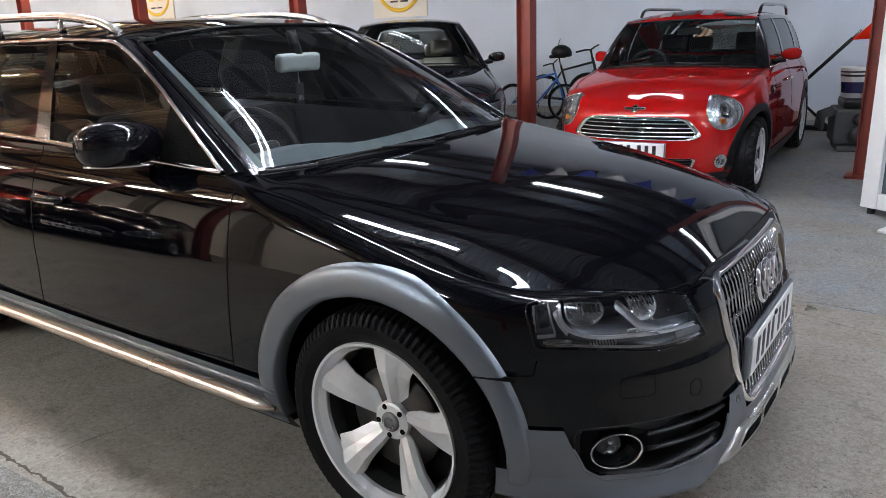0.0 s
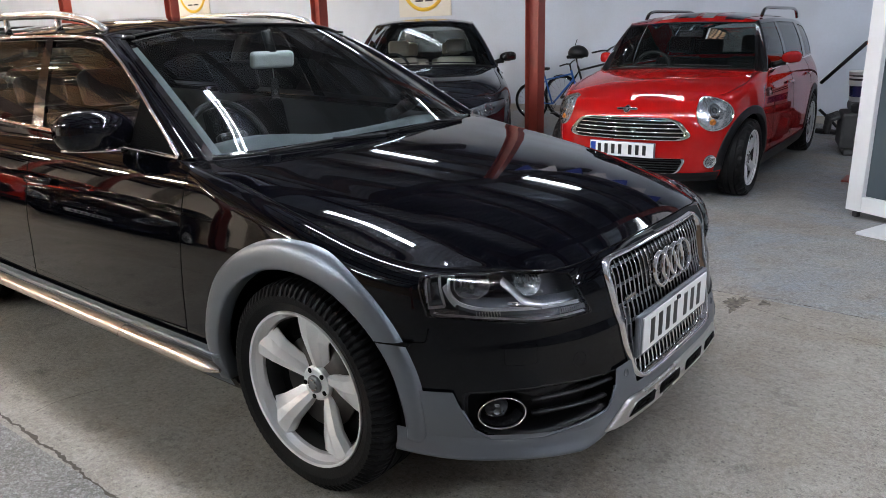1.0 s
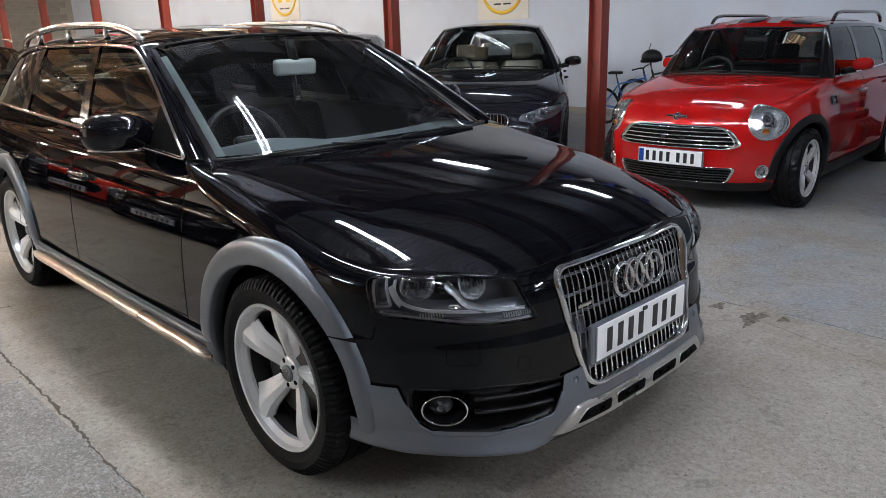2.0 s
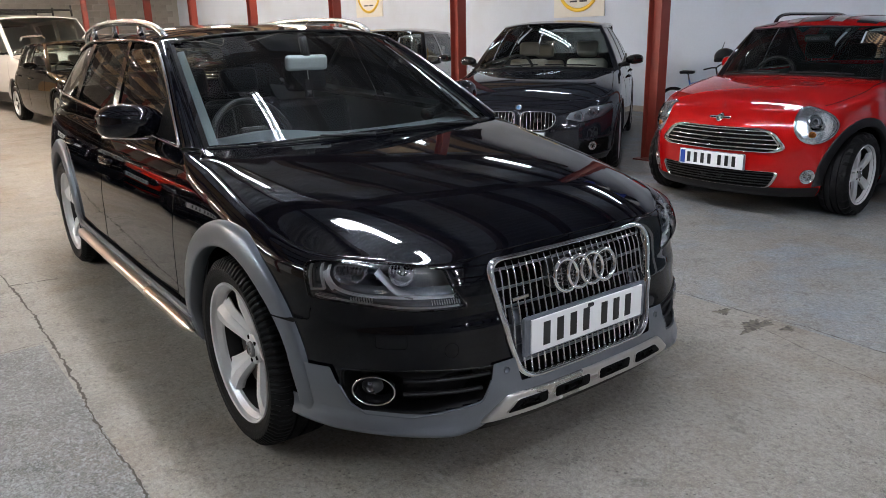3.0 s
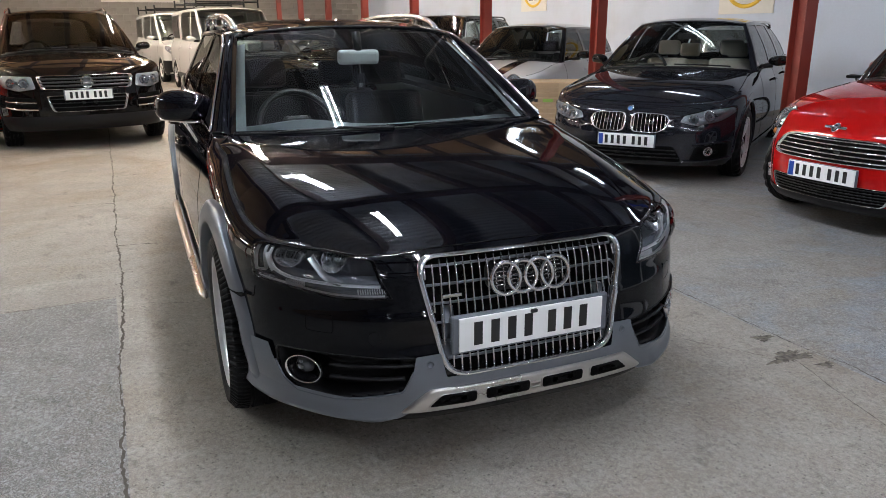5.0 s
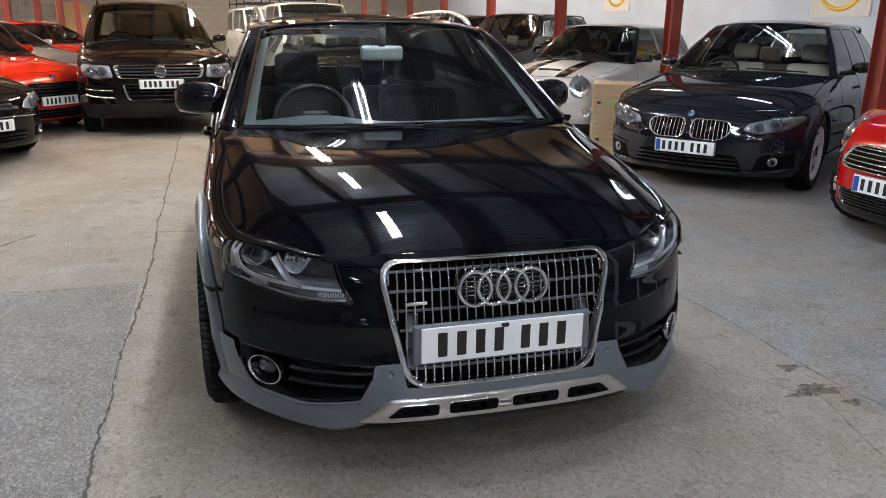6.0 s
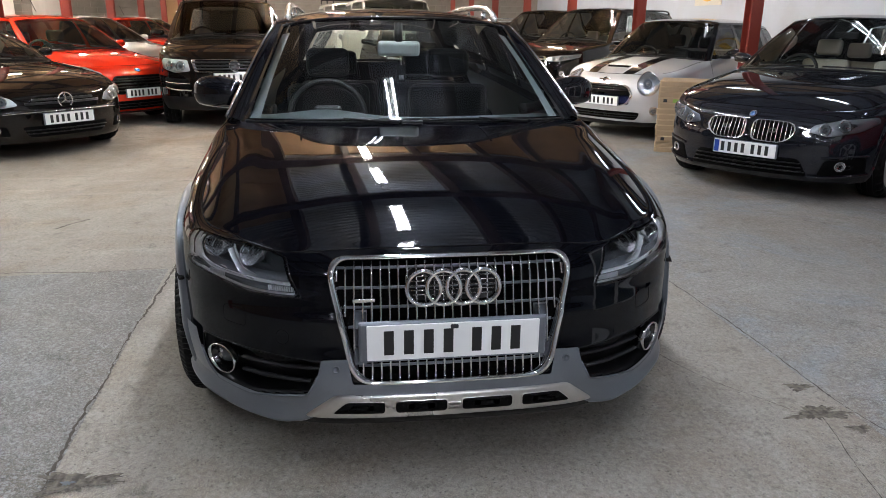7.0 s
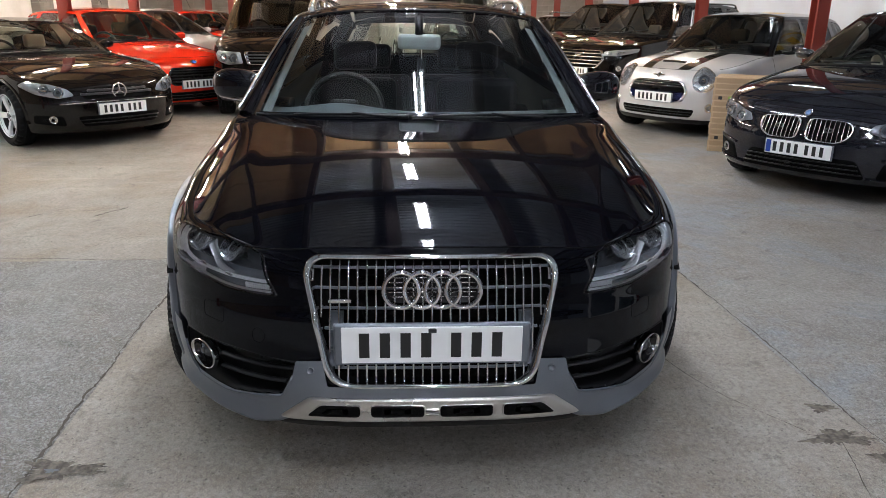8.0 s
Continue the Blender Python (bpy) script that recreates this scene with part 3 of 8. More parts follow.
material("roof_board", (0.42, 0.28, 0.16), 0.7, vary=0.12, scale=6, bump=0.1, second=(0.30, 0.19, 0.10), second_scale=0.9, second_at=(0.42, 0.7))
material("steel_dark", (0.045, 0.03, 0.028), 0.5, vary=0.2, scale=20)


def slab(name, x0, x1, y0, y1, mat, label):
    bm = bmesh.new()
    box_bm(bm, x0, x1, y0, y1, -0.15, 0.0)
    ob = part(name, bm, mat, None)
    ob.matrix_world = hall(0, 0)
    return tagged(ob, label, "floor", kind="structure")


JY = -1.245
bm = bmesh.new()
box_bm(bm, BACK_X, FRONT_X, LEFT_Y, WALL_Y, -0.3, -0.016)
tagged(part("ground", bm, M["joint"], None), "dark base under the concrete floor slabs", "floor", kind="structure").matrix_world = hall(0, 0)
slab("floor", BACK_X, FRONT_X, JY, 1.5555, M["concrete_mid"], "worn grey concrete floor slab with stains")
slab("floor_2", BACK_X, FRONT_X, 1.556, WALL_Y, M["concrete_blue"], "concrete floor with worn pale blue paint")
slab("floor_3", -2.26, FRONT_X, LEFT_Y, JY - 0.0005, M["concrete_left"], "rough dark grey concrete floor slab")
slab("floor_4", BACK_X, -2.2605, LEFT_Y, JY - 0.0005, M["concrete_mid"], "pale worn concrete floor slab")


def wall(name, x0, x1, y0, y1, z0, z1, mat, label):
    bm = bmesh.new()
    box_bm(bm, x0, x1, y0, y1, z0, z1)
    ob = part(name, bm, mat, None)
    ob.matrix_world = hall(0, 0)
    return tagged(ob, label, "wall", kind="structure")


wall("wall_north", BACK_X, FRONT_X, WALL_Y, WALL_Y + 0.2, 0, CEIL, M["wall_paint"], "white painted smooth wall with scuffs, toned dim and bluish for cool light")
wall("wall_south", BACK_X, -4.5, LEFT_Y - 0.2, LEFT_Y, 0, CEIL, M["wall_white"], "white painted wall between block piers, toned bright for warm light")
wall("wall_south_2", -4.5, FRONT_X, LEFT_Y - 0.2, LEFT_Y, 0, CEIL, M["wall_board"], "unseen stretch of wall, dark brown to cut the light it throws back")
wall("wall_west", BACK_X - 0.25, BACK_X - 0.012, LEFT_Y - 0.2, WALL_Y + 0.2, 0, CEIL, M["mortar"], "bare grey concrete block wall")
# unseen end wall; its grey sets the light thrown back at the bumper
wall("wall_east", FRONT_X, FRONT_X + 0.2, LEFT_Y - 0.2, WALL_Y + 0.2, 0, CEIL, M["wall_dark"], "plain dark grey wall")

# roof: corrugated sheets on dark purlins, with paler boards between
bm = bmesh.new()
rows = []
for x in np.arange(BACK_X, FRONT_X + 0.01, 0.15):
    for dx, z in ((0.0, 0.0), (0.06, 0.0), (0.08, 0.012), (0.13, 0.012)):
        rows.append([bm.verts.new((x + dx, y, CEIL + z)) for y in (LEFT_Y - 0.2, WALL_Y + 0.2)])
for a, b in zip(rows[:-1], rows[1:]):
    bm.faces.new((a[0], a[1], b[1], b[0]))
tagged(part("ceiling", bm, M["roof_sheet"], None), "corrugated dark roof sheeting on steel purlins", "ceiling", kind="structure").matrix_world = hall(0, 0)
for y in np.arange(LEFT_Y + 0.75, WALL_Y, 1.18):
    beam = part("purlin", box_bm(bmesh.new(), BACK_X, FRONT_X, y - 0.07, y + 0.07, CEIL - 0.17, CEIL - 0.004), M["steel_dark"], None)
    beam.matrix_world = hall(0, 0)
    tagged(beam, "dark steel purlin under the roof sheeting", "beam", "purlins", kind="structure")
for y in np.arange(LEFT_Y + 0.75, WALL_Y - 1.2, 1.18):
    for x in np.arange(-27.0, -3.0, 2.4):
        if y < -2.0 or x < -9.0:
            board = part("ceiling_board", box_bm(bmesh.new(), x + 0.01, x + 2.39, y + 0.072, y + 1.108, CEIL - 0.05, CEIL - 0.02), M["roof_board"], None)
            board.matrix_world = hall(0, 0)
            tagged(board, "brown fibre board under the roof sheeting", "ceiling board", "ceiling boards", kind="structure")
COLS = [-3.36 - 3.27 * k for k in range(-4, 8)]
for k, x in enumerate(COLS):
    beam = part("roof_beam", box_bm(bmesh.new(), x - 0.09, x + 0.09, LEFT_Y, WALL_Y, CEIL - 0.45, CEIL - 0.175), M["steel_dark"], None)
    beam.matrix_world = hall(0, 0)
    tagged(beam, "dark steel roof beam", "beam", "roof beams", kind="structure")


def column(x, y):
    """A red-painted steel I-section post on a foot plate."""
    c = thing("column", "red painted steel I-section column standing on the concrete floor", "column", hall(x, y), "columns of the hall")
    d, w, t = 0.152, 0.152, 0.009
    bm = bmesh.new()
    box_bm(bm, -d / 2, d / 2, -0.004, 0.004, 0, CEIL - 0.455)
    part("web", bm, M["steel_red"], c)
    for s in (1, -1):
        part("flange", box_bm(bmesh.new(), s * d / 2 - t / 2, s * d / 2 + t / 2, -w / 2, w / 2, 0, CEIL - 0.455, 0.002, 1), M["steel_red"], c)
    part("foot_plate", box_bm(bmesh.new(), -0.14, 0.14, -0.14, 0.14, 0, 0.016, 0.003, 1), M["steel_red"], c)
    return c


first = column(COLS[4], 5.02)
for x in COLS:
    for y in (5.02, -4.75):
        if not (x == COLS[4] and y > 0) and x < 3:
            copy_thing(first, hall(x, y))


TUBES = ("tube_lamp", "tube_lamp_warm", "tube_lamp_dim", "tube_lamp_white")


def batten(x, y, warm, length=1.22, rz=0.0, z=3.6):
    b = thing("strip_light", "twin fluorescent strip light hanging under the roof, some added as fill", "strip light", hall(x, y, z, rz), "strip lights")
    part("housing", box_bm(bmesh.new(), -length / 2, length / 2, -0.035, 0.035, 0.045, 0.10, 0.01, 1), M["batten"], b)
    for s in (1, -1):
        lathe("tube", [(-length / 2 + 0.03, 0.001), (-length / 2 + 0.03, 0.014), (length / 2 - 0.03, 0.014), (length / 2 - 0.03, 0.001)], M[TUBES[warm]], b, "x", 10, m=Matrix.Translation((0, s * 0.042, 0.0)))
        part("lamp_holder", box_bm(bmesh.new(), s * length / 2 - 0.02, s * length / 2 + 0.02, -0.07, 0.07, -0.02, 0.05), M["batten"], b)
        tube("hanger", [(s * length * 0.35, 0, 0.09), (s * length * 0.35, 0, CEIL - z)], 0.004, M["steel_dark"], b, 5)
    return b


# from x = 6.2 on, unseen lamps added to brighten the car's front
LIGHTS = [(x, 0.1, 0) for x in (10.5, 8.35, 6.2, 4.05, 1.9, -0.25, -1.85, -4.55)] + [(x, 0.1, 1) for x in (-6.7, -8.85, -12.0, -15.2, -18.4, -22.0, -25.6)]
LIGHTS += [(x, 5.45, 2) for x in (3.4, 0.5, -2.4, -5.3, -8.2)] + [(x, 5.45, 1) for x in (-12.0, -16.0, -20.0, -24.0)]
# added, unseen: four fills ahead of the car; -10.2 brightens the left row
LIGHTS += [(6.4, -2.8, 0), (6.4, 2.9, 0), (9.2, -3.6, 2), (9.2, 3.6, 2)] + [(x, -5.4, 3) for x in (-2.4, -5.3)] + [(x, -5.4, 1) for x in (-8.2, -10.2, -12.2, -16.0, -20.0, -24.0)]
built = {}
for x, y, w in LIGHTS:
    if w in built:
        copy_thing(built[w], hall(x, y, 3.6))
    else:
        built[w] = batten(x, y, w)


# ---------------------------------------------------------------- cars: common parts
def tyre_part(R, r0, w, parent, mat, seg=160):
    """A tyre about the y axis with grooves round it and cut shoulder blocks."""
    h = w / 2
    prof = [(-h * 0.80, r0 - 0.012), (-h * 0.90, r0 + 0.004), (-h * 1.0, r0 + (R - r0) * 0.35), (-h * 1.02, r0 + (R - r0) * 0.6), (-h * 0.93, R - 0.022),
            (-h * 0.84, R - 0.008), (-h * 0.66, R - 0.002)]
    for c in (-0.42, 0.0, 0.42):
        prof += [(h * c - 0.007, R - 0.0005), (h * c - 0.006, R - 0.009), (h * c + 0.006, R - 0.009), (h * c + 0.007, R - 0.0005)]
    prof += [(-a, r) for a, r in prof[:7][::-1]]
    n = len(prof)
    verts, faces = [], []
    for k in range(seg):
        ang = 2 * math.pi * k / seg
        cut = k % 3 == 0
        for i, (a, r) in enumerate(prof):
            if cut and (i in (3, 4, 5, 6) or i in (n - 4, n - 5, n - 6, n - 7)):
                r -= (0.004, 0.011, 0.010, 0.008)[min(i, n - 1 - i) - 3]
            verts.append((r * math.cos(ang), a, r * math.sin(ang)))
    for k in range(seg):
        l = (k + 1) % seg
        for i in range(n - 1):
            faces.append((k * n + i, k * n + i + 1, l * n + i + 1, l * n + i))
    ob = part_pd("tyre", verts, faces, mat, parent, smooth=False)
    return ob


def rim_mesh(R, w, n, inner, mid, outer, dish, ridge, twin=0.0, m_hub=0.046):
    """Verts and faces of an alloy wheel about y, its face at +y."""
    verts, faces = [], []
    prof = [(-w * 0.5, R * 0.97), (-w * 0.46, R * 0.90), (w * 0.10, R * 0.86), (w * 0.36, R * 0.90), (w * 0.44, R * 0.955), (w * 0.50, R * 0.97), (w * 0.51, R), (w * 0.46, R + 0.004)]
    seg, m = 72, len(prof)
    for k in range(seg):
        g = 2 * math.pi * k / seg
        for a, r in prof:
            verts.append((r * math.cos(g), a, r * math.sin(g)))
    for k in range(seg):
        l = (k + 1) % seg
        for i in range(m - 1):
            faces.append((k * m + i, k * m + i + 1, l * m + i + 1, l * m + i))
    face_y = w * 0.44
    rs = [m_hub * 0.55, m_hub * 1.1, R * 0.45, R * 0.65, R * 0.82, R * 0.93]
    ws = [inner * 0.9, inner, mid * 0.5 + inner * 0.5, mid, outer * 0.9, outer]
    ys = [face_y - dish, face_y - dish, face_y - dish * 0.55, face_y - dish * 0.22, face_y - 0.006, face_y - 0.004]
    spokes = []
    for k in range(n):
        sv, sf = [], []
        for sgn in ((-1, 1) if twin else (0,)):
            g0 = 2 * math.pi * k / n + math.pi / 2
            b = len(sv)
            for r, wd, y in zip(rs, ws, ys):
                lat0 = sgn * twin * (0.25 + 0.75 * r / R)
                for lat, dy in ((-0.5, -0.03), (-0.5, -ridge), (-0.40, -ridge * 0.15), (-0.10, 0.0), (0.16, -ridge * 0.75), (0.5, -ridge * 1.3), (0.5, -0.03)):
                    l = lat * wd + lat0
                    sv.append((r * math.cos(g0) - l * math.sin(g0), y + dy, r * math.sin(g0) + l * math.cos(g0)))
            for i in range(len(rs) - 1):
                for j in range(6):
                    sf.append((b + i * 7 + j, b + i * 7 + j + 1, b + (i + 1) * 7 + j + 1, b + (i + 1) * 7 + j))
        spokes.append((sv, sf))
    hv, hf, seg2 = [], [], 40
    for a, r in ((face_y - dish - 0.03, m_hub * 1.25), (face_y - dish + 0.002, m_hub * 1.2), (face_y - dish + 0.006, m_hub * 1.05), (face_y - dish + 0.006, 0.001)):
        for k in range(seg2):
            g = 2 * math.pi * k / seg2
            hv.append((r * math.cos(g), a, r * math.sin(g)))
    for i in range(3):
        for k in range(seg2):
            l = (k + 1) % seg2
            hf.append((i * seg2 + k, i * seg2 + l, (i + 1) * seg2 + l, (i + 1) * seg2 + k))
    return verts, faces, spokes, (hv, hf)


def wheels(root, sp):
    """Four wheels as parts: the rim with its tyre, disc and cap under it."""
    R, rr, w = sp["tyre"], sp["rim"], sp.get("tyre_w", 0.22)
    verts, faces, spokes, hub = rim_mesh(rr, w * 0.92, *sp["spokes"])
    me = first = None
    for (x, side) in ((sp["axles"][0], 1), (sp["axles"][0], -1), (sp["axles"][1], 1), (sp["axles"][1], -1)):
        y = sp["track"] / 2
        m = pose(x, side * y, R - 0.004, 0, sp.get("turn", 20), 0 if side > 0 else 180)
        if first is None:
            wh = part_pd("wheel", verts, faces, sp["rim_mat"], root, sp.get("rim_label", ""), smooth=False)
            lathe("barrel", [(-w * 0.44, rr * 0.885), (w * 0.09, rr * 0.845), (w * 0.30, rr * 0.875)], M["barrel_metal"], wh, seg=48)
            for sv, sf in spokes:
                part_pd("spoke", sv, sf, sp["rim_mat"], wh, smooth=False)
            part_pd("hub", *hub, sp["rim_mat"], wh, smooth=False)
            tyre_part(R, rr, w, wh, M["rubber"], sp.get("tyre_seg", 96))
            lathe("brake_disc", [(w * 0.16, 0.05), (w * 0.16, rr * 0.60), (w * 0.11, rr * 0.60), (w * 0.11, 0.05)], M["disc"], wh, seg=32)
            # no drum: a black disc put in for the dark between the spokes
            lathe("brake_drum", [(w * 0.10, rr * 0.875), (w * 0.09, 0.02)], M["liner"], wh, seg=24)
            fy = w * 0.92 * 0.44 - sp["spokes"][4] + 0.006
            lathe("hub_cap", [(fy, 0.029), (fy + 0.007, 0.028), (fy + 0.010, 0.022), (fy + 0.011, 0.0005)], M["cap"], wh, seg=24)
            ring = [((0.017) * math.cos(q) , fy + 0.012, 0.017 * math.sin(q)) for q in np.linspace(0, 2 * math.pi, 20)[:-1]]
            tube("cap_mark", ring, 0.0022, M["chrome"], wh, 5, True)
            for k in range(5):
                g = 2 * math.pi * (k + 0.5) / 5 + math.pi / 2
                lathe("wheel_bolt", [(fy - 0.012, 0.0085), (fy + 0.002, 0.008), (fy + 0.002, 0.0005)], M["liner"], wh, seg=8, m=Matrix.Translation((0.044 * math.cos(g), 0, 0.044 * math.sin(g))))
            first = wh
            wh.matrix_basis = m
        else:
            c = copy_thing(first, m)
            c.parent = root


class Cabin:
    """The band of windows between the belt and the roof. Station 0-1: windscreen from its middle to its corner; 2..n: the flank; n..n+1: the rear screen."""

    def __init__(self, body, ws_base, ws_top, flank, rear_base, rear_top, bulge=0.018, warp=None, screen=0.0, pillar=0.0):
        self.bulge, self.warp, self.screen, self.pillar = bulge, warp, screen, pillar
        wb, wt = even_curve(ws_base, 40), even_curve(ws_top, 40)
        B, R, q = [*wb], [*wt], [*np.linspace(0, 1, 40)]
        fb = [wb[-1]]
        fr = [wt[-1]]
        for xb, r in flank:
            a = body.a_x(xb, float(hermite(body.top[:, 0], body.top[:, 1], xb)) - 0.01)
            fb.append(body.at(a, body.ztop(a)))
            fr.append(np.array(r, float))
        rb, rt = spline(rear_base, 40), spline(rear_top, 40)
        n = len(flank) + 1
        fb, fr = np.array(fb + [rb[0]]), np.array(fr + [rt[0]])
        fq = np.linspace(1, n + 1, 40 * n + 1)[1:]
        ks = np.arange(1, n + 2)
        B += list(np.stack([hermite(ks, fb[:, k], fq) for k in range(3)], 1))
        R += list(np.stack([hermite(ks, fr[:, k], fq) for k in range(3)], 1))
        q += list(fq)
        B += list(rb[1:])
        R += list(rt[1:])
        q += list(np.linspace(n + 1, n + 2, 40)[1:])
        self.B, self.R, self.q, self.n = np.array(B), np.array(R), np.array(q), n + 1

    def at(self, q, t, off=0.0, side=1):
        q, t = np.broadcast_arrays(np.asarray(q, float), np.asarray(t, float))
        if self.warp:
            q = self.warp(q, t)
        b = np.stack([np.interp(q, self.q, self.B[:, k]) for k in range(3)], -1)
        r = np.stack([np.interp(q, self.q, self.R[:, k]) for k in range(3)], -1)
        e = 0.02
        d = np.stack([np.interp(q + e, self.q, self.B[:, k] + self.R[:, k]) - np.interp(q - e, self.q, self.B[:, k] + self.R[:, k]) for k in range(3)], -1)
        nrm = np.cross(d, r - b)
        nrm /= np.maximum(np.linalg.norm(nrm, axis=-1, keepdims=True), 1e-9)
        nrm = np.where(((nrm * (b - np.array([-2.4, 0, 0.9]))).sum(-1) < 0)[..., None], -nrm, nrm)
        p = b + (r - b) * t[..., None] + nrm * (self.bulge * np.sin(np.pi * t) + off + self.pillar * np.sin(np.pi * np.clip(q - 1, 0, 1)) * np.clip(4 * (1 - t), 0, 1) + self.screen * np.clip(1 - np.clip(q, 0, 1) ** 6, 0, 1) * 4 * np.clip(t, 0, 1) * (1 - np.clip(t, 0, 1)))[..., None]
        p[..., 1] *= side
        return p

    def pane(self, name, q0, q1, t0, t1, mat, parent, off=-0.004, side=1, both=False, label="", nq=24):
        Q, T = np.meshgrid(np.linspace(q0, q1, nq), np.linspace(t0, t1, 16), indexing="ij")
        P = self.at(Q, T, off)
        if both:
            L = P[::-1].copy()
            L[..., 1] *= -1
            P = np.concatenate([L[:-1], P], 0)
        else:
            P[..., 1] *= side
        return grid_part(name, P, np.ones((P.shape[0] - 1, P.shape[1] - 1), bool), mat, parent, label)

    def surround(self, name, qs, ts, holes, mat, parent, side, nq=4):
        """The body-coloured band with openings; holes: (q0, q1, t0, t1)."""
        cut = sorted(set([round(v, 4) for h in holes for v in h[:2]] + list(qs)))
        qv = np.unique(np.concatenate([np.linspace(a, b, 10) for a, b in zip(cut[:-1], cut[1:])]).round(5))
        tv = np.array(sorted(set([v for h in holes for v in h[2:]] + list(ts))))
        Q, T = np.meshgrid(qv, tv, indexing="ij")
        P = self.at(Q, T, 0.0, side)
        cq, ct = (Q[:-1, :-1] + Q[1:, 1:]) / 2, (T[:-1, :-1] + T[1:, 1:]) / 2
        keep = np.ones(cq.shape, bool)
        for a, b, c, d in holes:
            keep &= ~((cq > a) & (cq < b) & (ct > c) & (ct < d))
        return grid_part(name, P, keep, mat, parent)


def seat(root, x, y, mat, wide=0.5, lean=0.22, name="seat", z0=0.42, top=1.02, rest=True):
    s = box_part(name, x - 0.26, x + 0.26, y - wide / 2, y + wide / 2, z0 - 0.14, z0 + 0.06, mat, root, 0.05)
    bm = bmesh.new()
    box_bm(bm, -0.07, 0.07, -wide / 2, wide / 2, 0, top - z0, 0.055, 3, Matrix.Translation((x - 0.22, y, z0)) @ Matrix.Rotation(-lean, 4, "Y"))
    part("backrest", bm, mat, s)
    if rest:
        px, pz = x - 0.22 - math.sin(lean) * (top - z0 + 0.13), z0 + math.cos(lean) * (top - z0 + 0.13)
        bm = bmesh.new()
        box_bm(bm, -0.05, 0.05, -0.13, 0.13, -0.085, 0.085, 0.04, 3, Matrix.Translation((px, y, pz)) @ Matrix.Rotation(-lean, 4, "Y"))
        part("headrest", bm, mat, s)
    return s


def interior(root, sp, body):
    """Dashboard, steering wheel (right-hand drive), seats, floor, mirror."""
    c, hw, z = sp["cowl_x"], sp["half"], sp["dash_z"]
    mat = sp.get("seat_mat", M["cloth"])
    bm = bmesh.new()
    vs = []
    prof = [(c - 0.04, z - 0.05), (c - 0.12, z - 0.02), (c - 0.24, z + 0.0), (c - 0.36, z - 0.01), (c - 0.44, z - 0.10), (c - 0.42, z - 0.3), (c - 0.3, z - 0.45)]
    for y in np.linspace(-hw + 0.20, hw - 0.20, 21):
        hump = 0.035 * math.exp(-((y + 0.37) / 0.2) ** 2)
        vs.append([bm.verts.new((px - 0.22 * (y / hw) ** 2, y, pz + (hump if 1 < i < 5 else 0))) for i, (px, pz) in enumerate(prof)])
    for a, b in zip(vs[:-1], vs[1:]):
        for i in range(len(prof) - 1):
            bm.faces.new((a[i], a[i + 1], b[i + 1], b[i])).smooth = True
    part("dashboard", bm, M["dash"], root)
    sx = c - 0.55
    ring = [(0, 0.185 * math.cos(w), 0.185 * math.sin(w)) for w in np.linspace(0, 2 * math.pi, 40)[:-1]]
    mm = Matrix.Translation((sx, -0.37, z - 0.03)) @ Matrix.Rotation(-0.42, 4, "Y")
    st = tube("steering_wheel", [mm @ Vector(p) for p in ring], 0.016, M["black_plastic"], root, 8, True)
    bm = bmesh.new()
    box_bm(bm, 0.0, 0.05, -0.07, 0.07, -0.06, 0.05, 0.02, 2, mm)
    box_bm(bm, 0.005, 0.03, -0.18, 0.18, -0.02, 0.015, 0.008, 1, mm)
    box_bm(bm, 0.005, 0.03, -0.025, 0.025, -0.18, 0.0, 0.008, 1, mm)
    part("spokes", bm, M["black_plastic"], st)
    fx = sp["seats"]
    seat(root, fx[0], 0.37, mat, top=sp["seat_top"])
    seat(root, fx[0], -0.37, mat, top=sp["seat_top"])
    if len(fx) > 1:
        seat(root, fx[1], 0.3, mat, 0.56, top=sp["seat_top"] - 0.05)
        seat(root, fx[1], -0.3, mat, 0.56, top=sp["seat_top"] - 0.05)
    x1 = sp["axles"][1] + 0.2
    box_part("cabin_floor", x1 - 0.6, c + 0.2, -hw + 0.14, hw - 0.14, 0.24, 0.28, M["black_plastic"], root)
    for s in (1, -1):
        a0, a1 = body.a_x(c - 0.1), body.a_x(sp["rear_x"])
        ob = body.skin("door_lining", s * a0, s * a1, 0.35, lambda a: body.ztop(a) - 0.015, M["dash"], root, 20, 8, off=-0.06)


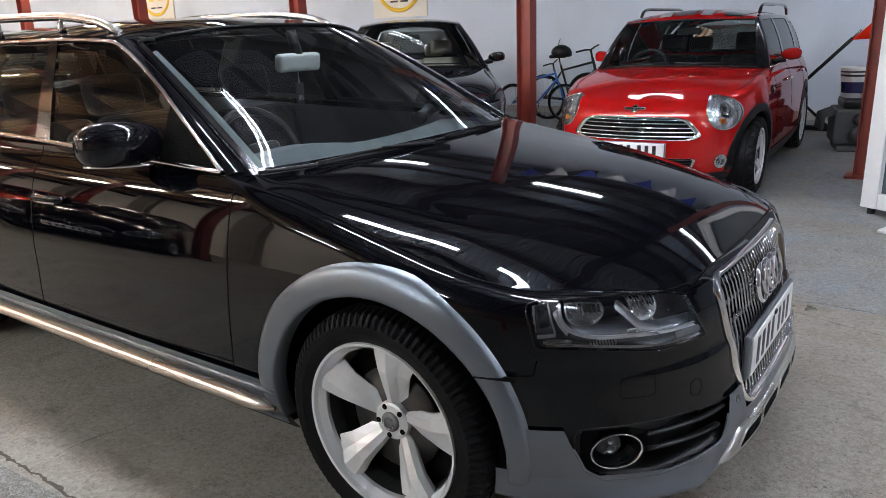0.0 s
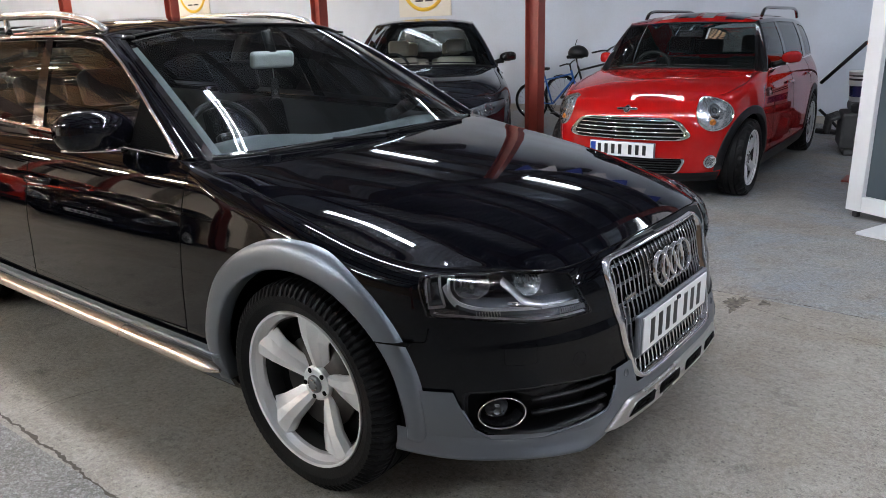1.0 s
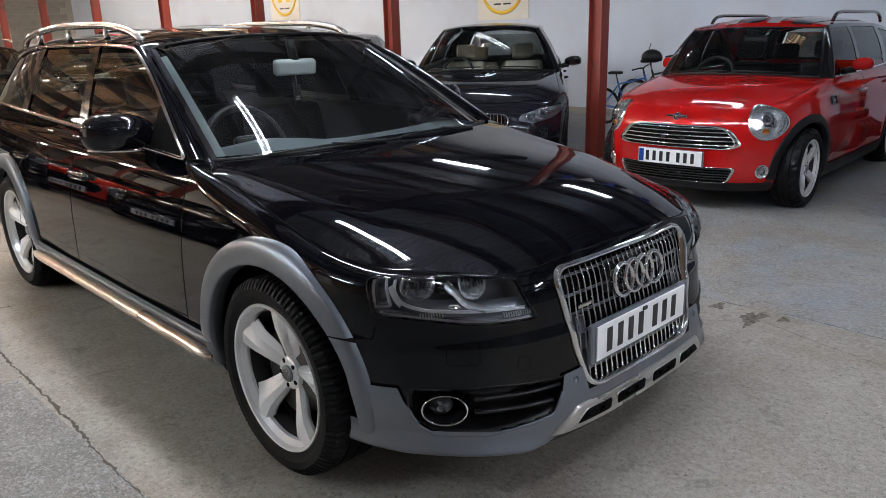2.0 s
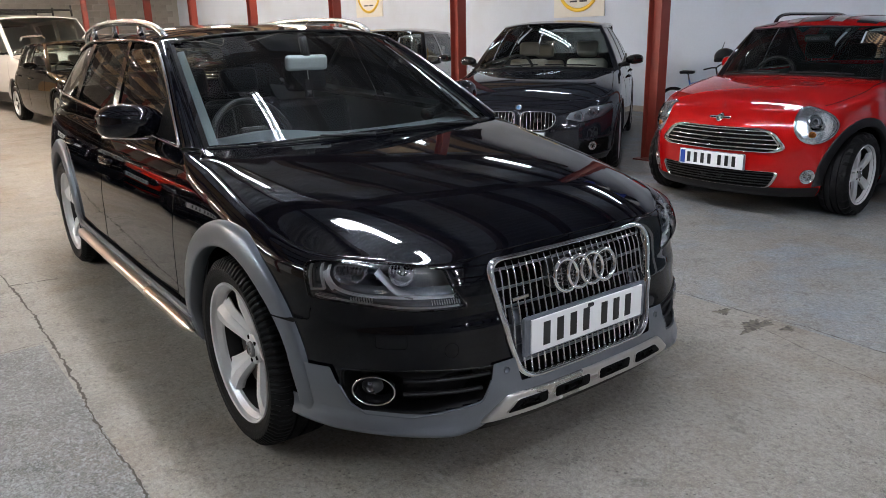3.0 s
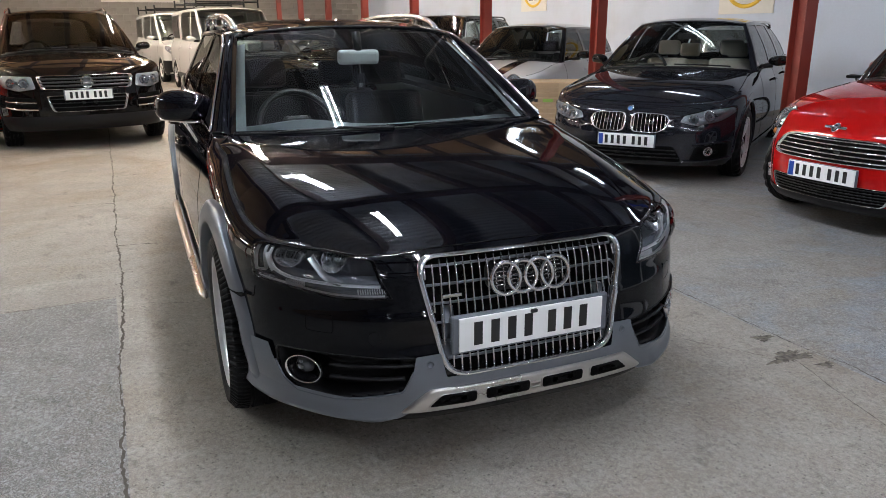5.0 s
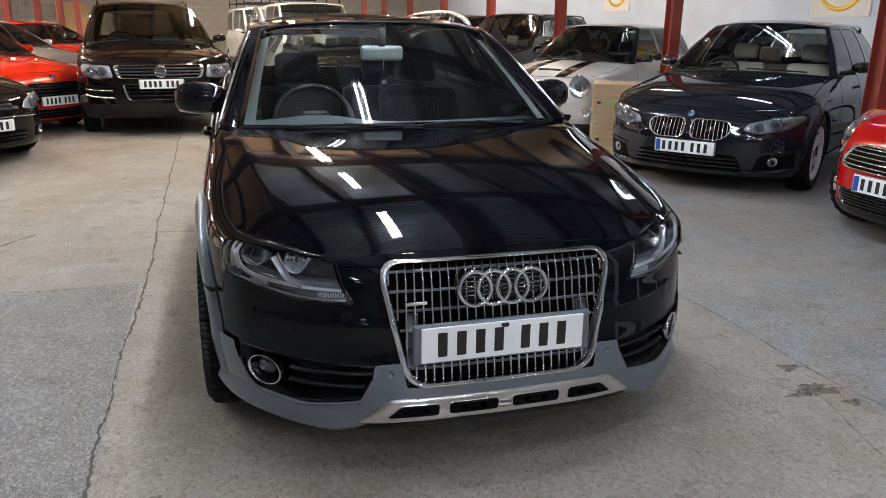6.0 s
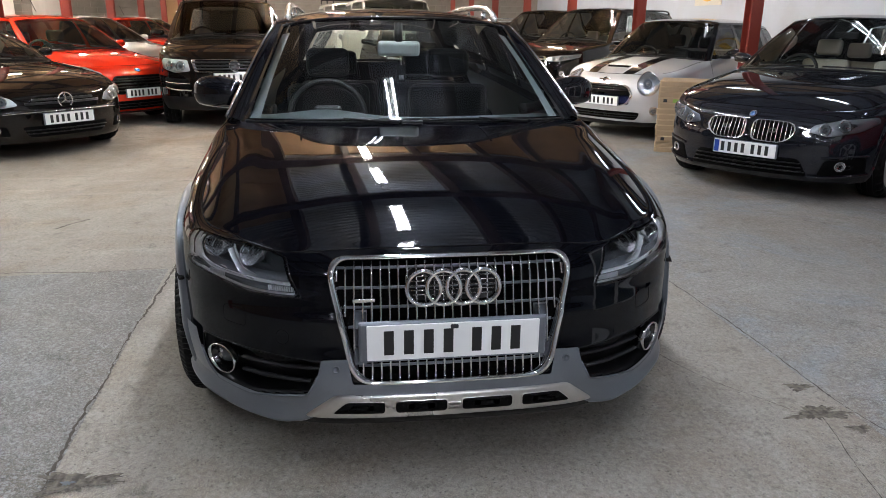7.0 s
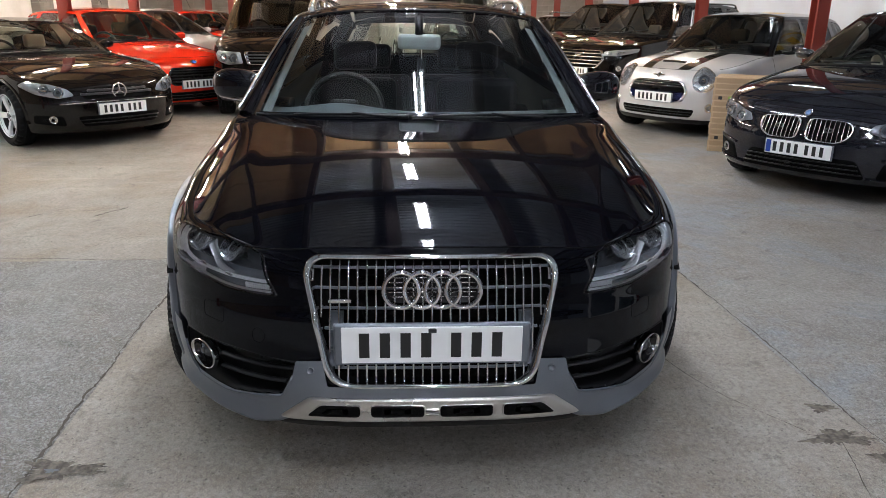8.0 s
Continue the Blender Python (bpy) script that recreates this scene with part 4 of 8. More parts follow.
def shell(root, sp, b, cb):
    """The painted body from its description: wings, doors, tail, bonnet, roof, pillars, glass."""
    paint, fine = sp["paint"], sp.get("fine", 1.0)
    ax, R = sp["axles"], sp["tyre"]
    arches = [(ax[0], R, sp["arch"]), (ax[1], R, sp["arch"])]
    na = lambda k: max(6, int(k * fine))
    zt = lambda a: b.ztop(a)
    holes = sp.get("holes", [])
    cut = [b.a_x(x) for x in sp["doors"]]
    aw = b.a_x(ax[0] + sp["arch"] + 0.03)
    end = b.len[-1]
    ar = b.a_x(ax[1] - sp["arch"] - 0.06)
    zb = sp["zb"]
    b.skin("front_bumper", -aw, aw, zb, zt, paint, root, *sp.get("bumper_n", (na(190), na(48))), holes)
    for s in (1, -1):
        b.skin("wing", s * aw, s * cut[0], zb, zt, paint, root, na(60), na(48), [[(s * p, q) for p, q in h] for h in sp.get("side_holes", [])], arches)
        for i in range(len(cut) - 1):
            b.skin("door", s * cut[i], s * cut[i + 1], zb, zt, paint, root, na(44), na(36), (), arches)
        b.skin("rear_wing", s * cut[-1], s * ar, zb, zt, paint, root, na(60), na(48), (), arches)
    b.skin("rear_bumper", ar, end, zb, zt, paint, root, na(40), na(24))
    b.skin("tail", -ar, -end, zb, zt, paint, root, na(40), na(24))
    # bonnet
    ac = b.a_x(sp["cowl_corner"][0], sp["cowl_corner"][2] - 0.02)
    f = sp["corner_a"]
    F = b.at(np.linspace(0, f, 400), zt(np.linspace(0, f, 400)))
    S = b.at(np.linspace(f, ac, 600), zt(np.linspace(f, ac, 600)))
    Rr = even_curve(sp["ws_base"], 400)
    Rr[-1] = S[-1] * 0.0 + Rr[-1]
    C = spline([tuple(F[0])] + [(x, 0, z) for x, z in sp["hood"]] + [tuple(Rr[0])], 600)
    if "hood_bump" in sp:
        # a slope that eases off evenly from the nose to the windscreen
        back = F[0][0] - C[:, 0]
        ease, slope = 0.25, 0.085
        steep = (Rr[0][2] - F[0][2] - slope * back[-1]) / (ease * (1 - math.exp(-back[-1] / ease)))
        C[:, 2] = F[0][2] + slope * back + steep * ease * (1 - np.exp(-back / ease))
    S = np.concatenate([S[:-60], np.linspace(S[-60], Rr[-1], 60)])
    P = coons(F, S, Rr, C, *sp.get("hood_n", (na(40), na(64))), sp.get("hood_bump"), 18, "hood_bump" in sp)
    grid_part("bonnet", P, np.ones((P.shape[0] - 1, P.shape[1] - 1), bool), paint, root, sp.get("bonnet_label", ""))
    sp["hood_P"] = P
    # wing top between the bonnet's corner and the windows
    at0, at1 = float(np.linspace(f, ac, 600)[-60]), b.a_x(sp["cowl_corner"][0] - sp.get("tip", 0.05), sp["cowl_corner"][2] - 0.01)
    n = 12
    av = np.linspace(at0, at1, n)
    L1 = b.at(av, zt(av))
    L2 = np.linspace(S[-60], Rr[-1], n)
    G = np.stack([L1 + (L2 - L1) * k for k in np.linspace(0, 1, 4)], 1)
    for s in (1, -1):
        H = G.copy()
        H[..., 1] *= s
        grid_part("wing_top", H, np.ones((n - 1, 3), bool), paint, root)
    # roof
    k = int(np.argmin(abs(cb.q - 1)))
    e = int(np.argmin(abs(cb.q - cb.n)))
    F, S, Rr = cb.R[:k + 1], cb.R[k:e + 1], cb.R[e:][::-1]
    C = spline([tuple(F[0])] + [(x, 0, z) for x, z in sp["roof"]] + [tuple(Rr[0])], 60)
    P = coons(F, S, Rr, C, na(24), na(48))
    grid_part("roof", P, np.ones((P.shape[0] - 1, P.shape[1] - 1), bool), sp.get("roof_mat", paint), root)
    sp["roof_P"] = P
    # pillars and glass
    wins = sp["windows"]
    ts = list(np.linspace(0, 1, 9).round(4))
    for s in (1, -1):
        cb.surround("window_frame", [0.0, 1.0, cb.n, cb.n + 1.0], ts, [w[:4] for w in wins], sp.get("pillar_mat", paint), root, s)
    g = sp.get("glass", M["glass"])
    for w in wins:
        if w[0] == 0.0:
            cb.pane("windscreen", w[0], w[1], w[2] - 0.01, w[3] + 0.01, g, root, both=True, nq=40)
        elif w[1] >= cb.n + 1:
            cb.pane("rear_screen", w[0], cb.n + 1.0, w[2], w[3], sp.get("side_glass", g), root, both=True)
        else:
            for s in (1, -1):
                cb.pane("side_window", w[0] - 0.005, w[1] + 0.005, w[2] - 0.005, w[3] + 0.005, sp.get("side_glass", g), root, side=s)
    # underbody and wheel housings
    hw = sp["half"]
    zu = sp["zb"] + 0.01
    box_part("underbody", ax[1] + sp["arch"] + 0.02, ax[0] - sp["arch"] - 0.02, -hw + 0.06, hw - 0.06, zu, zu + 0.1, M["black_plastic"], root)
    box_part("engine_bay", ax[0] - sp["arch"] - 0.1, -0.16, -hw + 0.38, hw - 0.38, zu, 0.62, M["black_plastic"], root, 0.02)
    box_part("boot_floor", ax[1] - sp["arch"] - 0.25, ax[1] + sp["arch"] + 0.1, -hw + 0.36, hw - 0.36, zu, 0.6, M["black_plastic"], root, 0.02)
    for x in ax:
        for s in (1, -1):
            verts, faces = [], []
            th = np.linspace(-0.18, math.pi + 0.2, 26)
            for w in th:
                pz = max(R + sp["arch"] * math.sin(w), zu + 0.06)
                out = min(hw - 0.045, float(b.at(b.a_x(x + sp["arch"] * math.cos(w), pz), pz)[1]) - 0.03)
                for y, r in ((out, sp["arch"]), (out - 0.015, sp["arch"] + 0.03), (hw - 0.42, sp["arch"] + 0.03)):
                    verts.append((x + r * math.cos(w), s * y, R + r * math.sin(w)))
            for i in range(len(th) - 1):
                for j in range(2):
                    faces.append((i * 3 + j, i * 3 + j + 1, i * 3 + j + 4, i * 3 + j + 3))
            part_pd("arch_liner", verts, faces, M["liner"], root)
    wheels(root, sp)


def number_plate(root, m, mark=7, blue=True, w=0.52, h=0.111, holder=None):
    """A white plate with dark bars in place of its characters. m: pose with x out of the plate."""
    if holder is not None:
        bm = bmesh.new()
        box_bm(bm, -0.020, -0.003, -w / 2 - holder, w / 2 + holder, -h / 2 - holder * 0.4, h / 2 + holder * 0.4, 0.008, 2, m)
        part("plate_holder", bm, M["grey_plastic"], root)
    bm = bmesh.new()
    box_bm(bm, -0.004, 0.002, -w / 2, w / 2, -h / 2, h / 2, 0.0015, 1, m)
    pl = part("number_plate", bm, M["plate"], root, "white number plate with dark bars")
    if blue:
        bm = bmesh.new()
        box_bm(bm, 0.002, 0.0026, -w / 2 + 0.004, -w / 2 + 0.044, -h / 2 + 0.006, h / 2 - 0.006, 0, 1, m)
        part("blue_band", bm, M["plate_blue"], pl)
    x0 = -w / 2 + (0.062 if blue else 0.05)
    step = (w / 2 - 0.035 - x0) / 7.35
    y = x0
    for i in range(7):
        bm = bmesh.new()
        wide = step * 0.50
        box_bm(bm, 0.0022, 0.003, y, y + wide, -0.0385, 0.0385, 0.0, 1, m)
        part("bar", bm, M["ink"], pl)
        y += step
        if i == 3:
            y += step * 0.45


def door_mirror(root, x, y, z, mats, s, size=(0.10, 0.24, 0.16)):
    """A mirror housing on a short foot, with its glass. x, y, z: the middle of the housing on the left side."""
    lx, ly, lz = size
    bm = bmesh.new()
    bmesh.ops.create_uvsphere(bm, u_segments=28, v_segments=18, radius=0.5)
    for v in bm.verts:
        c = v.co
        c.x = math.copysign(abs(c.x * 2) ** 0.75, c.x) / 2
        c.y = math.copysign(abs(c.y * 2) ** 0.86, c.y) / 2
        c.z = math.copysign(abs(c.z * 2) ** 0.84, c.z) / 2
        if c.x < -0.14:
            c.x = -0.14 - (abs(c.x) - 0.14) * 0.05
        if c.z < -0.28:
            c.z = -0.28 - (abs(c.z) - 0.28) * 0.5
        tip = c.y + 0.5
        c.z *= 1.0 - 0.18 * (1 - tip)
        c.z += 0.05 * tip
        c.x -= 0.28 * tip * tip
    for f in bm.faces:
        f.smooth = True
    m = Matrix.Translation((x, s * y, z)) @ Matrix.Diagonal((lx * 1.4, s * ly, lz, 1))
    bmesh.ops.transform(bm, matrix=m, verts=bm.verts)
    mi = part("door_mirror", bm, mats[0], root)
    tube("mirror_foot", [tuple(p) for p in spline([(x - 0.005, s * (y - ly * 0.30), z - lz * 0.24), (x + 0.005, s * (y - ly * 0.52), z - lz * 0.33), (x + 0.015, s * (y - ly * 0.72), z - lz * 0.40), (x + 0.03, s * (y - ly * 0.95), z - lz * 0.45)], 14)], list(np.interp(np.linspace(0, 1, 14), [0, 0.45, 0.7, 1], [0.048, 0.036, 0.034, 0.044])), mats[1], mi, 14, flat=0.72)
    bm = bmesh.new()
    bmesh.ops.create_circle(bm, cap_ends=True, radius=0.42, segments=28)
    for v in bm.verts:
        a, b = v.co.x, v.co.y
        v.co = Vector((-0.152 - 0.28 * (a + 0.5) ** 2 * 0.9, a, b * 0.9))
    bmesh.ops.transform(bm, matrix=m, verts=bm.verts)
    part("mirror_glass", bm, M["mirror"], mi)
    return mi


def arch_lip(root, b, x, z, r0, r1, thick, mat, s, lo=-0.25, hi=math.pi + 0.25, name="arch_lip", label="", n=30, taper=None):
    """A rounded trim round a wheel arch, lying on the skin."""
    verts, faces = [], []
    th = np.linspace(lo, hi, n)
    for w in th:
        rt = r1 * taper(w) if taper else r1
        prof = [(r0, -0.03), (r0, thick * 0.75), (r0 + 0.004, thick * 0.93), (r0 + (rt - r0) * 0.14, thick), (r0 + (rt - r0) * 0.5, thick), (r0 + (rt - r0) * 0.80, thick * 0.86), (rt - 0.004, thick * 0.55), (rt, -0.01)]
        for r, o in prof:
            px, pz = x + r * math.cos(w), z + r * math.sin(w)
            a = b.a_x(px, max(pz, b.bottom))
            q = b.at(a, max(pz, 0.2))
            verts.append((px, s * (q[1] + o), pz))
    k = len(prof)
    for i in range(n - 1):
        for j in range(k - 1):
            faces.append((i * k + j, i * k + j + 1, (i + 1) * k + j + 1, (i + 1) * k + j))
    faces.append(tuple(range(k)))
    faces.append(tuple((n - 1) * k + j for j in range(k)))
    return part_pd(name, verts, faces, mat, root, label)


# ---------------------------------------------------------------- the black estate car
A_PLAN = [(0.012, 0), (0.008, 0.2), (-0.005, 0.35), (-0.03, 0.46), (-0.10, 0.60), (-0.19, 0.705), (-0.30, 0.795), (-0.41, 0.845), (-0.60, 0.882), (-0.80, 0.897), (-1.2, 0.905), (-2.0, 0.913),
          (-2.8, 0.913), (-3.5, 0.905), (-4.0, 0.885), (-4.35, 0.83), (-4.55, 0.70), (-4.65, 0.45), (-4.68, 0.2), (-4.685, 0)]
A_FRONT = [(0.18, 0.05), (0.21, 0.02), (0.24, 0.004), (0.33, 0), (0.40, 0.010), (0.48, 0.026), (0.535, 0.032), (0.565, 0.043), (0.60, 0.050), (0.66, 0.062), (0.70, 0.080), (0.735, 0.108), (0.755, 0.14)]
A_SIDE = [(0.20, 0.06), (0.25, 0.035), (0.32, 0.015), (0.42, 0.0), (0.60, 0.0), (0.70, 0.006), (0.76, 0.016), (0.84, 0.034), (0.92, 0.065), (0.965, 0.10), (1.03, 0.115), (1.08, 0.14)]
A_REAR = [(0.2, 0.06), (0.35, 0.0), (0.6, 0.0), (0.85, 0.05), (1.1, 0.12), (1.5, 0.2)]
A_TOP = [(0.02, 0.742), (0.0, 0.738), (-0.03, 0.729), (-0.10, 0.725), (-0.146, 0.734), (-0.22, 0.746), (-0.35, 0.753), (-0.45, 0.764), (-0.6, 0.791), (-0.8, 0.838), (-1.2, 0.922), (-1.45, 0.962), (-2.0, 0.985), (-2.8, 1.01), (-3.6, 1.035), (-4.4, 1.05), (-4.7, 1.05)]
ab = Body(A_PLAN, A_FRONT, A_SIDE, A_REAR, A_TOP, 0.2, 0.06, -1.34)
ws_base = [(-1.2, 0, 0.966), (-1.234, 0.38, 0.962), (-1.365, 0.742, 0.955)]
ws_top = [(-1.985, 0, 1.412), (-2.018, 0.35, 1.402), (-2.115, 0.600, 1.362)]
flank = [(-1.425, (-2.165, 0.630, 1.374)), (-2.50, (-2.58, 0.635, 1.392)), (-3.42, (-3.42, 0.62, 1.385)), (-4.25, (-4.15, 0.56, 1.325))]
rear_base = [(-4.42, 0.66, 1.05), (-4.55, 0.4, 1.05), (-4.58, 0, 1.055)]
rear_top = [(-4.28, 0.50, 1.31), (-4.38, 0.3, 1.34), (-4.40, 0, 1.345)]


def a_warp(q, t):
    """Bows the front edge of the door windows into an arch."""
    d = np.interp(t, [0, 0.17, 0.36, 0.54, 0.71, 0.83, 0.91, 0.95, 1.0], [-0.11, -0.14, -0.18, -0.22, -0.20, -0.12, 0.0, 0.14, 0.28])
    w = np.clip(np.where(q < 2, q - 1, (2.95 - q) / 0.95), 0, 1)
    return q + d * w


ac = Cabin(ab, ws_base, ws_top, flank, rear_base, rear_top, bulge=0.006, warp=a_warp, screen=0.022, pillar=0.016)


def smooth(x, a, b):
    t = np.clip((x - a) / (b - a), 0, 1)
    return t * t * (3 - 2 * t)


def a_bump(U, V):
    """The bonnet's raised middle: a crease from the windscreen's corner towards the grille's, beyond it a fall that steepens to the wing."""
    line = 0.56 + 0.42 * V
    out = np.clip((U - line) / (1 - line), 0, 1)
    return 0.125 * (1 - line) * (1 - 0.28 * out - 0.72 * out ** 2) * smooth(V, -0.06, 0.50)


def dens(poly, step=0.015):
    """A polygon with points along its edges."""
    out = []
    for i in range(len(poly)):
        p, q = Vector(poly[i]), Vector(poly[(i + 1) % len(poly)])
        k = max(1, int((q - p).length / step))
        out += [tuple(p.lerp(q, j / k)) for j in range(k)]
    return out


def grow(poly, r):
    c = np.mean(poly, 0)
    return [tuple(c + (np.array(p) - c) * r) for p in poly]


def az(b, pts):
    """(x, y, z) places to (a, z) on the skin."""
    return [(b.a_of(x, y, z), z) for x, y, z in pts]


A_LAMP = dens(round_poly([(0.525, 0.716), (0.500, 0.660), (0.462, 0.602), (0.56, 0.600), (0.65, 0.603), (0.77, 0.620), (0.86, 0.633), (0.965, 0.642), (0.992, 0.738), (0.96, 0.746), (0.88, 0.745), (0.73, 0.739), (0.585, 0.727)], 0.010))
A_GRILLE = dens(round_poly(ab.fy([(-0.390, 0.722), (-0.300, 0.348), (0.300, 0.348), (0.390, 0.722)]), 0.07, 8))
A_INTAKE = dens(round_poly(ab.fy([(0.775, 0.43), (0.60, 0.43), (0.375, 0.415), (0.365, 0.39), (0.43, 0.314), (0.62, 0.284), (0.73, 0.292), (0.775, 0.335)]), 0.02))
A_FOG = az(ab, [(-0.199, 0.705, 0.367)])[0]


asp = dict(axles=(-0.79, -3.595), tyre=0.337, rim=0.247, half=0.905, arch=0.385, zb=0.20, paint=M["black_paint"], doors=[-1.36, -2.50, -3.42],
           cowl_corner=(-1.365, 0.742, 0.955), tip=0.03, ws_base=ws_base, hood=[(-0.12, 0.785), (-0.35, 0.848), (-0.7, 0.912)], hood_n=(90, 120), bumper_n=(420, 110), hood_bump=a_bump, corner_a=ab.a_of(-0.30, 0.72, 0.7),
           roof=[(-2.28, 1.444), (-2.8, 1.46), (-3.8, 1.425)], windows=[(0.0, 0.985, 0.03, 0.965), (2.05, 2.94, 0.035, 0.93), (3.04, 3.94, 0.035, 0.93), (4.06, 4.9, 0.05, 0.92), (6.1, 7.0, 0.06, 0.9)],
           cowl_x=-1.2, dash_z=0.955, seats=[-2.3, -3.2], seat_top=1.03, rear_x=-4.0, track=1.565, tyre_seg=270, fine=1.0, spokes=(5, 0.058, 0.100, 0.142, 0.046, 0.020),
           rim_mat=M["alloy"], tyre_w=0.245, turn=-10,
           holes=[grow(A_GRILLE, 0.97), grow(A_LAMP, 0.94), [(-p, q) for p, q in grow(A_LAMP, 0.94)], grow(A_INTAKE, 0.96), [(-p, q) for p, q in grow(A_INTAKE, 0.96)]])
audi = thing("estate_car", "glossy black estate car with grey wheel arch trim and chrome grille", "car", pose(0, 0, 0), "parked cars")
shell(audi, asp, ab, ac)
interior(audi, asp, ab)
for s in (1, -1):
    door_mirror(audi, -1.80, 0.888, 1.035, (M["mirror_cap_black"], M["black_plastic"]), s, (0.11, 0.270, 0.178))
    arch_lip(audi, ab, -0.79, 0.337, 0.375, 0.462, 0.022, M["grey_plastic"], s, -0.17, math.pi + 0.2, "arch_trim", "matt grey plastic wheel arch trim", n=72, taper=lambda w: float(np.interp(w, [-0.2, 0.5, 1.3, 2.4, 3.2], [0.925, 0.945, 1.0, 1.0, 0.97])))
    arch_lip(audi, ab, -3.595, 0.337, 0.375, 0.462, 0.022, M["grey_plastic"], s, -0.2, math.pi + 0.3, "arch_trim", "matt grey plastic wheel arch trim")


# grille: black recess, chrome frame, upright chrome bars over grey cross bars, four rings
ab.patch("grille_recess", A_GRILLE, [(0, -0.055), (0.6, -0.055), (1.0, -0.05), (1.0, -0.01)], M["liner"], audi)
gr = ab.patch("grille_frame", A_GRILLE, [(0.952, -0.045), (0.952, 0.004), (0.962, 0.010), (0.988, 0.012), (1.008, 0.008), (1.016, -0.006)], M["chrome"], audi, "chrome grille surround")


def grille_z(y):
    return 0.36 if abs(y) < 0.277 else 0.36 + (abs(y) - 0.277) / 0.088 * 0.335


for k in range(-13, 14):
    y = k * 0.0272
    zz = np.linspace(grille_z(y), 0.706 - 0.035 * max(0, abs(y) - 0.30) / 0.05 * 0.6, 12)
    a = ab.fy([(y, 0)])[0][0]
    tube("grille_bar", [tuple(p) for p in ab.at(np.full(12, a), zz, -0.008)], 0.0034, M["chrome"], gr, 6, flat=1.0)
for z in (0.685, 0.628, 0.570, 0.512, 0.454, 0.396):
    ym = 0.277 + max(0, (z - 0.36)) / 0.335 * 0.090
    aa = np.array([ab.fy([(y, 0)])[0][0] for y in np.linspace(-ym, ym, 26)])
    tube("cross_bar", [tuple(p) for p in ab.at(aa, np.full(26, z), -0.022)], 0.0045, M["slate_plastic"], gr, 6)
for s in (1, -1):
    for z in (0.425, 0.485, 0.535):
        ab.patch("grille_blank", [(s * p, q) for p, q in ab.fy([(0.262, z - 0.024), (0.300, z - 0.024), (0.300, z + 0.024), (0.262, z + 0.024)])], [(0, -0.016), (1, -0.016), (1.04, -0.03)], M["slate_plastic"], gr)
ab.patch("badge_base", round_poly(ab.fy([(-0.142, 0.585), (0.142, 0.585), (0.142, 0.688), (-0.142, 0.688)]), 0.05, 6), [(0, -0.02), (0.99, -0.02), (1.0, -0.03)], M["black_plastic"], audi)
for k, yc in enumerate((-0.0885, -0.0295, 0.0295, 0.0885)):
    ring = [(float(ab.at(0, 0.637)[0]) + 0.020 - 0.16 * 0.050 * math.sin(w), yc + 0.0500 * math.cos(w), 0.637 + 0.0500 * math.sin(w)) for w in np.linspace(0, 2 * math.pi, 40)[:-1]]
    tube("badge_ring", ring, 0.0074, M["chrome"], audi, 8, True, flat=1.3, up=(1, 0, 0))
    for j in range(-2, 3):
        z = 0.637 + j * 0.0135
        hy = math.sqrt(max(0, 0.043 ** 2 - (z - 0.637) ** 2))
        x = float(ab.at(0, z)[0])
        tube("badge_slat", [(x - 0.002, yc - hy * 0.9, z), (x - 0.002, yc + hy * 0.9, z)], 0.0022, M["satin_chrome"], audi, 5)
bm = bmesh.new()
x = float(ab.at(ab.fy([(-0.265, 0)])[0][0], 0.598)[0])
box_bm(bm, x, x + 0.006, -0.297, -0.232, 0.592, 0.604, 0.002, 1)
tagged(part("model_badge", bm, M["satin_chrome"], gr), "small chrome badge")
number_plate(audi, pose(0.002, 0, 0.479), blue=False, holder=0.024)
part("plate_screw", box_bm(bmesh.new(), 0.004, 0.006, -0.012, 0.012, 0.518, 0.531, 0.004, 2), M["dark_metal"], audi)

# lower bumper: grey skirt, silver skid plate with four slots, intakes, fog lamps


def skirt_top(a):
    y = np.abs(ab.at(a, 0.35)[..., 1])
    return np.interp(y, [0, 0.30, 0.303, 0.318, 0.395, 0.405, 0.435, 0.62, 0.725, 0.755, 0.778, 0.786, 1.0], [0.350, 0.352, 0.355, 0.428, 0.424, 0.375, 0.314, 0.282, 0.288, 0.320, 0.40, 0.436, 0.440])


def skirt_low(a):
    y = np.abs(ab.at(a, 0.35)[..., 1])
    return np.interp(y, [0, 0.36, 0.45, 0.50, 0.80, 1.0], [0.275, 0.275, 0.222, 0.212, 0.232, 0.25])


alip = ab.a_x(-0.425, 0.3)
ab.skin("bumper_skirt", -alip, alip, skirt_low, skirt_top, M["grey_plastic"], audi, 420, 14, label="matt grey plastic bumper skirt", off=0.010)
for s in (1, -1):
    av = np.linspace(ab.fy([(0.435, 0)])[0][0], alip + 0.03, 70) * s
    lip = [(0.075, 0.0085), (0.050, 0.013), (0.030, 0.021), (0.018, 0.032), (0.010, 0.037), (0.003, 0.036), (0.000, 0.028), (0.004, -0.02)]
    grow_in = np.clip((np.abs(av) - abs(av[0])) / 0.10, 0.04, 1)
    G = np.stack([ab.at(av, skirt_low(av) + dz, 0.0104 + (o - 0.0104) * grow_in) for dz, o in lip], 1)
    grid_part("skirt_edge", G, np.ones((69, len(lip) - 1), bool), M["grey_plastic"], audi)
    av = np.concatenate([np.linspace(ab.fy([(0.405, 0)])[0][0], ab.fy([(0.778, 0)])[0][0], 50)]) * s
    tube("intake_edge", [tuple(p) for p in ab.at(av, skirt_top(av), 0.008)], 0.004, M["slate_plastic"], audi, 6)
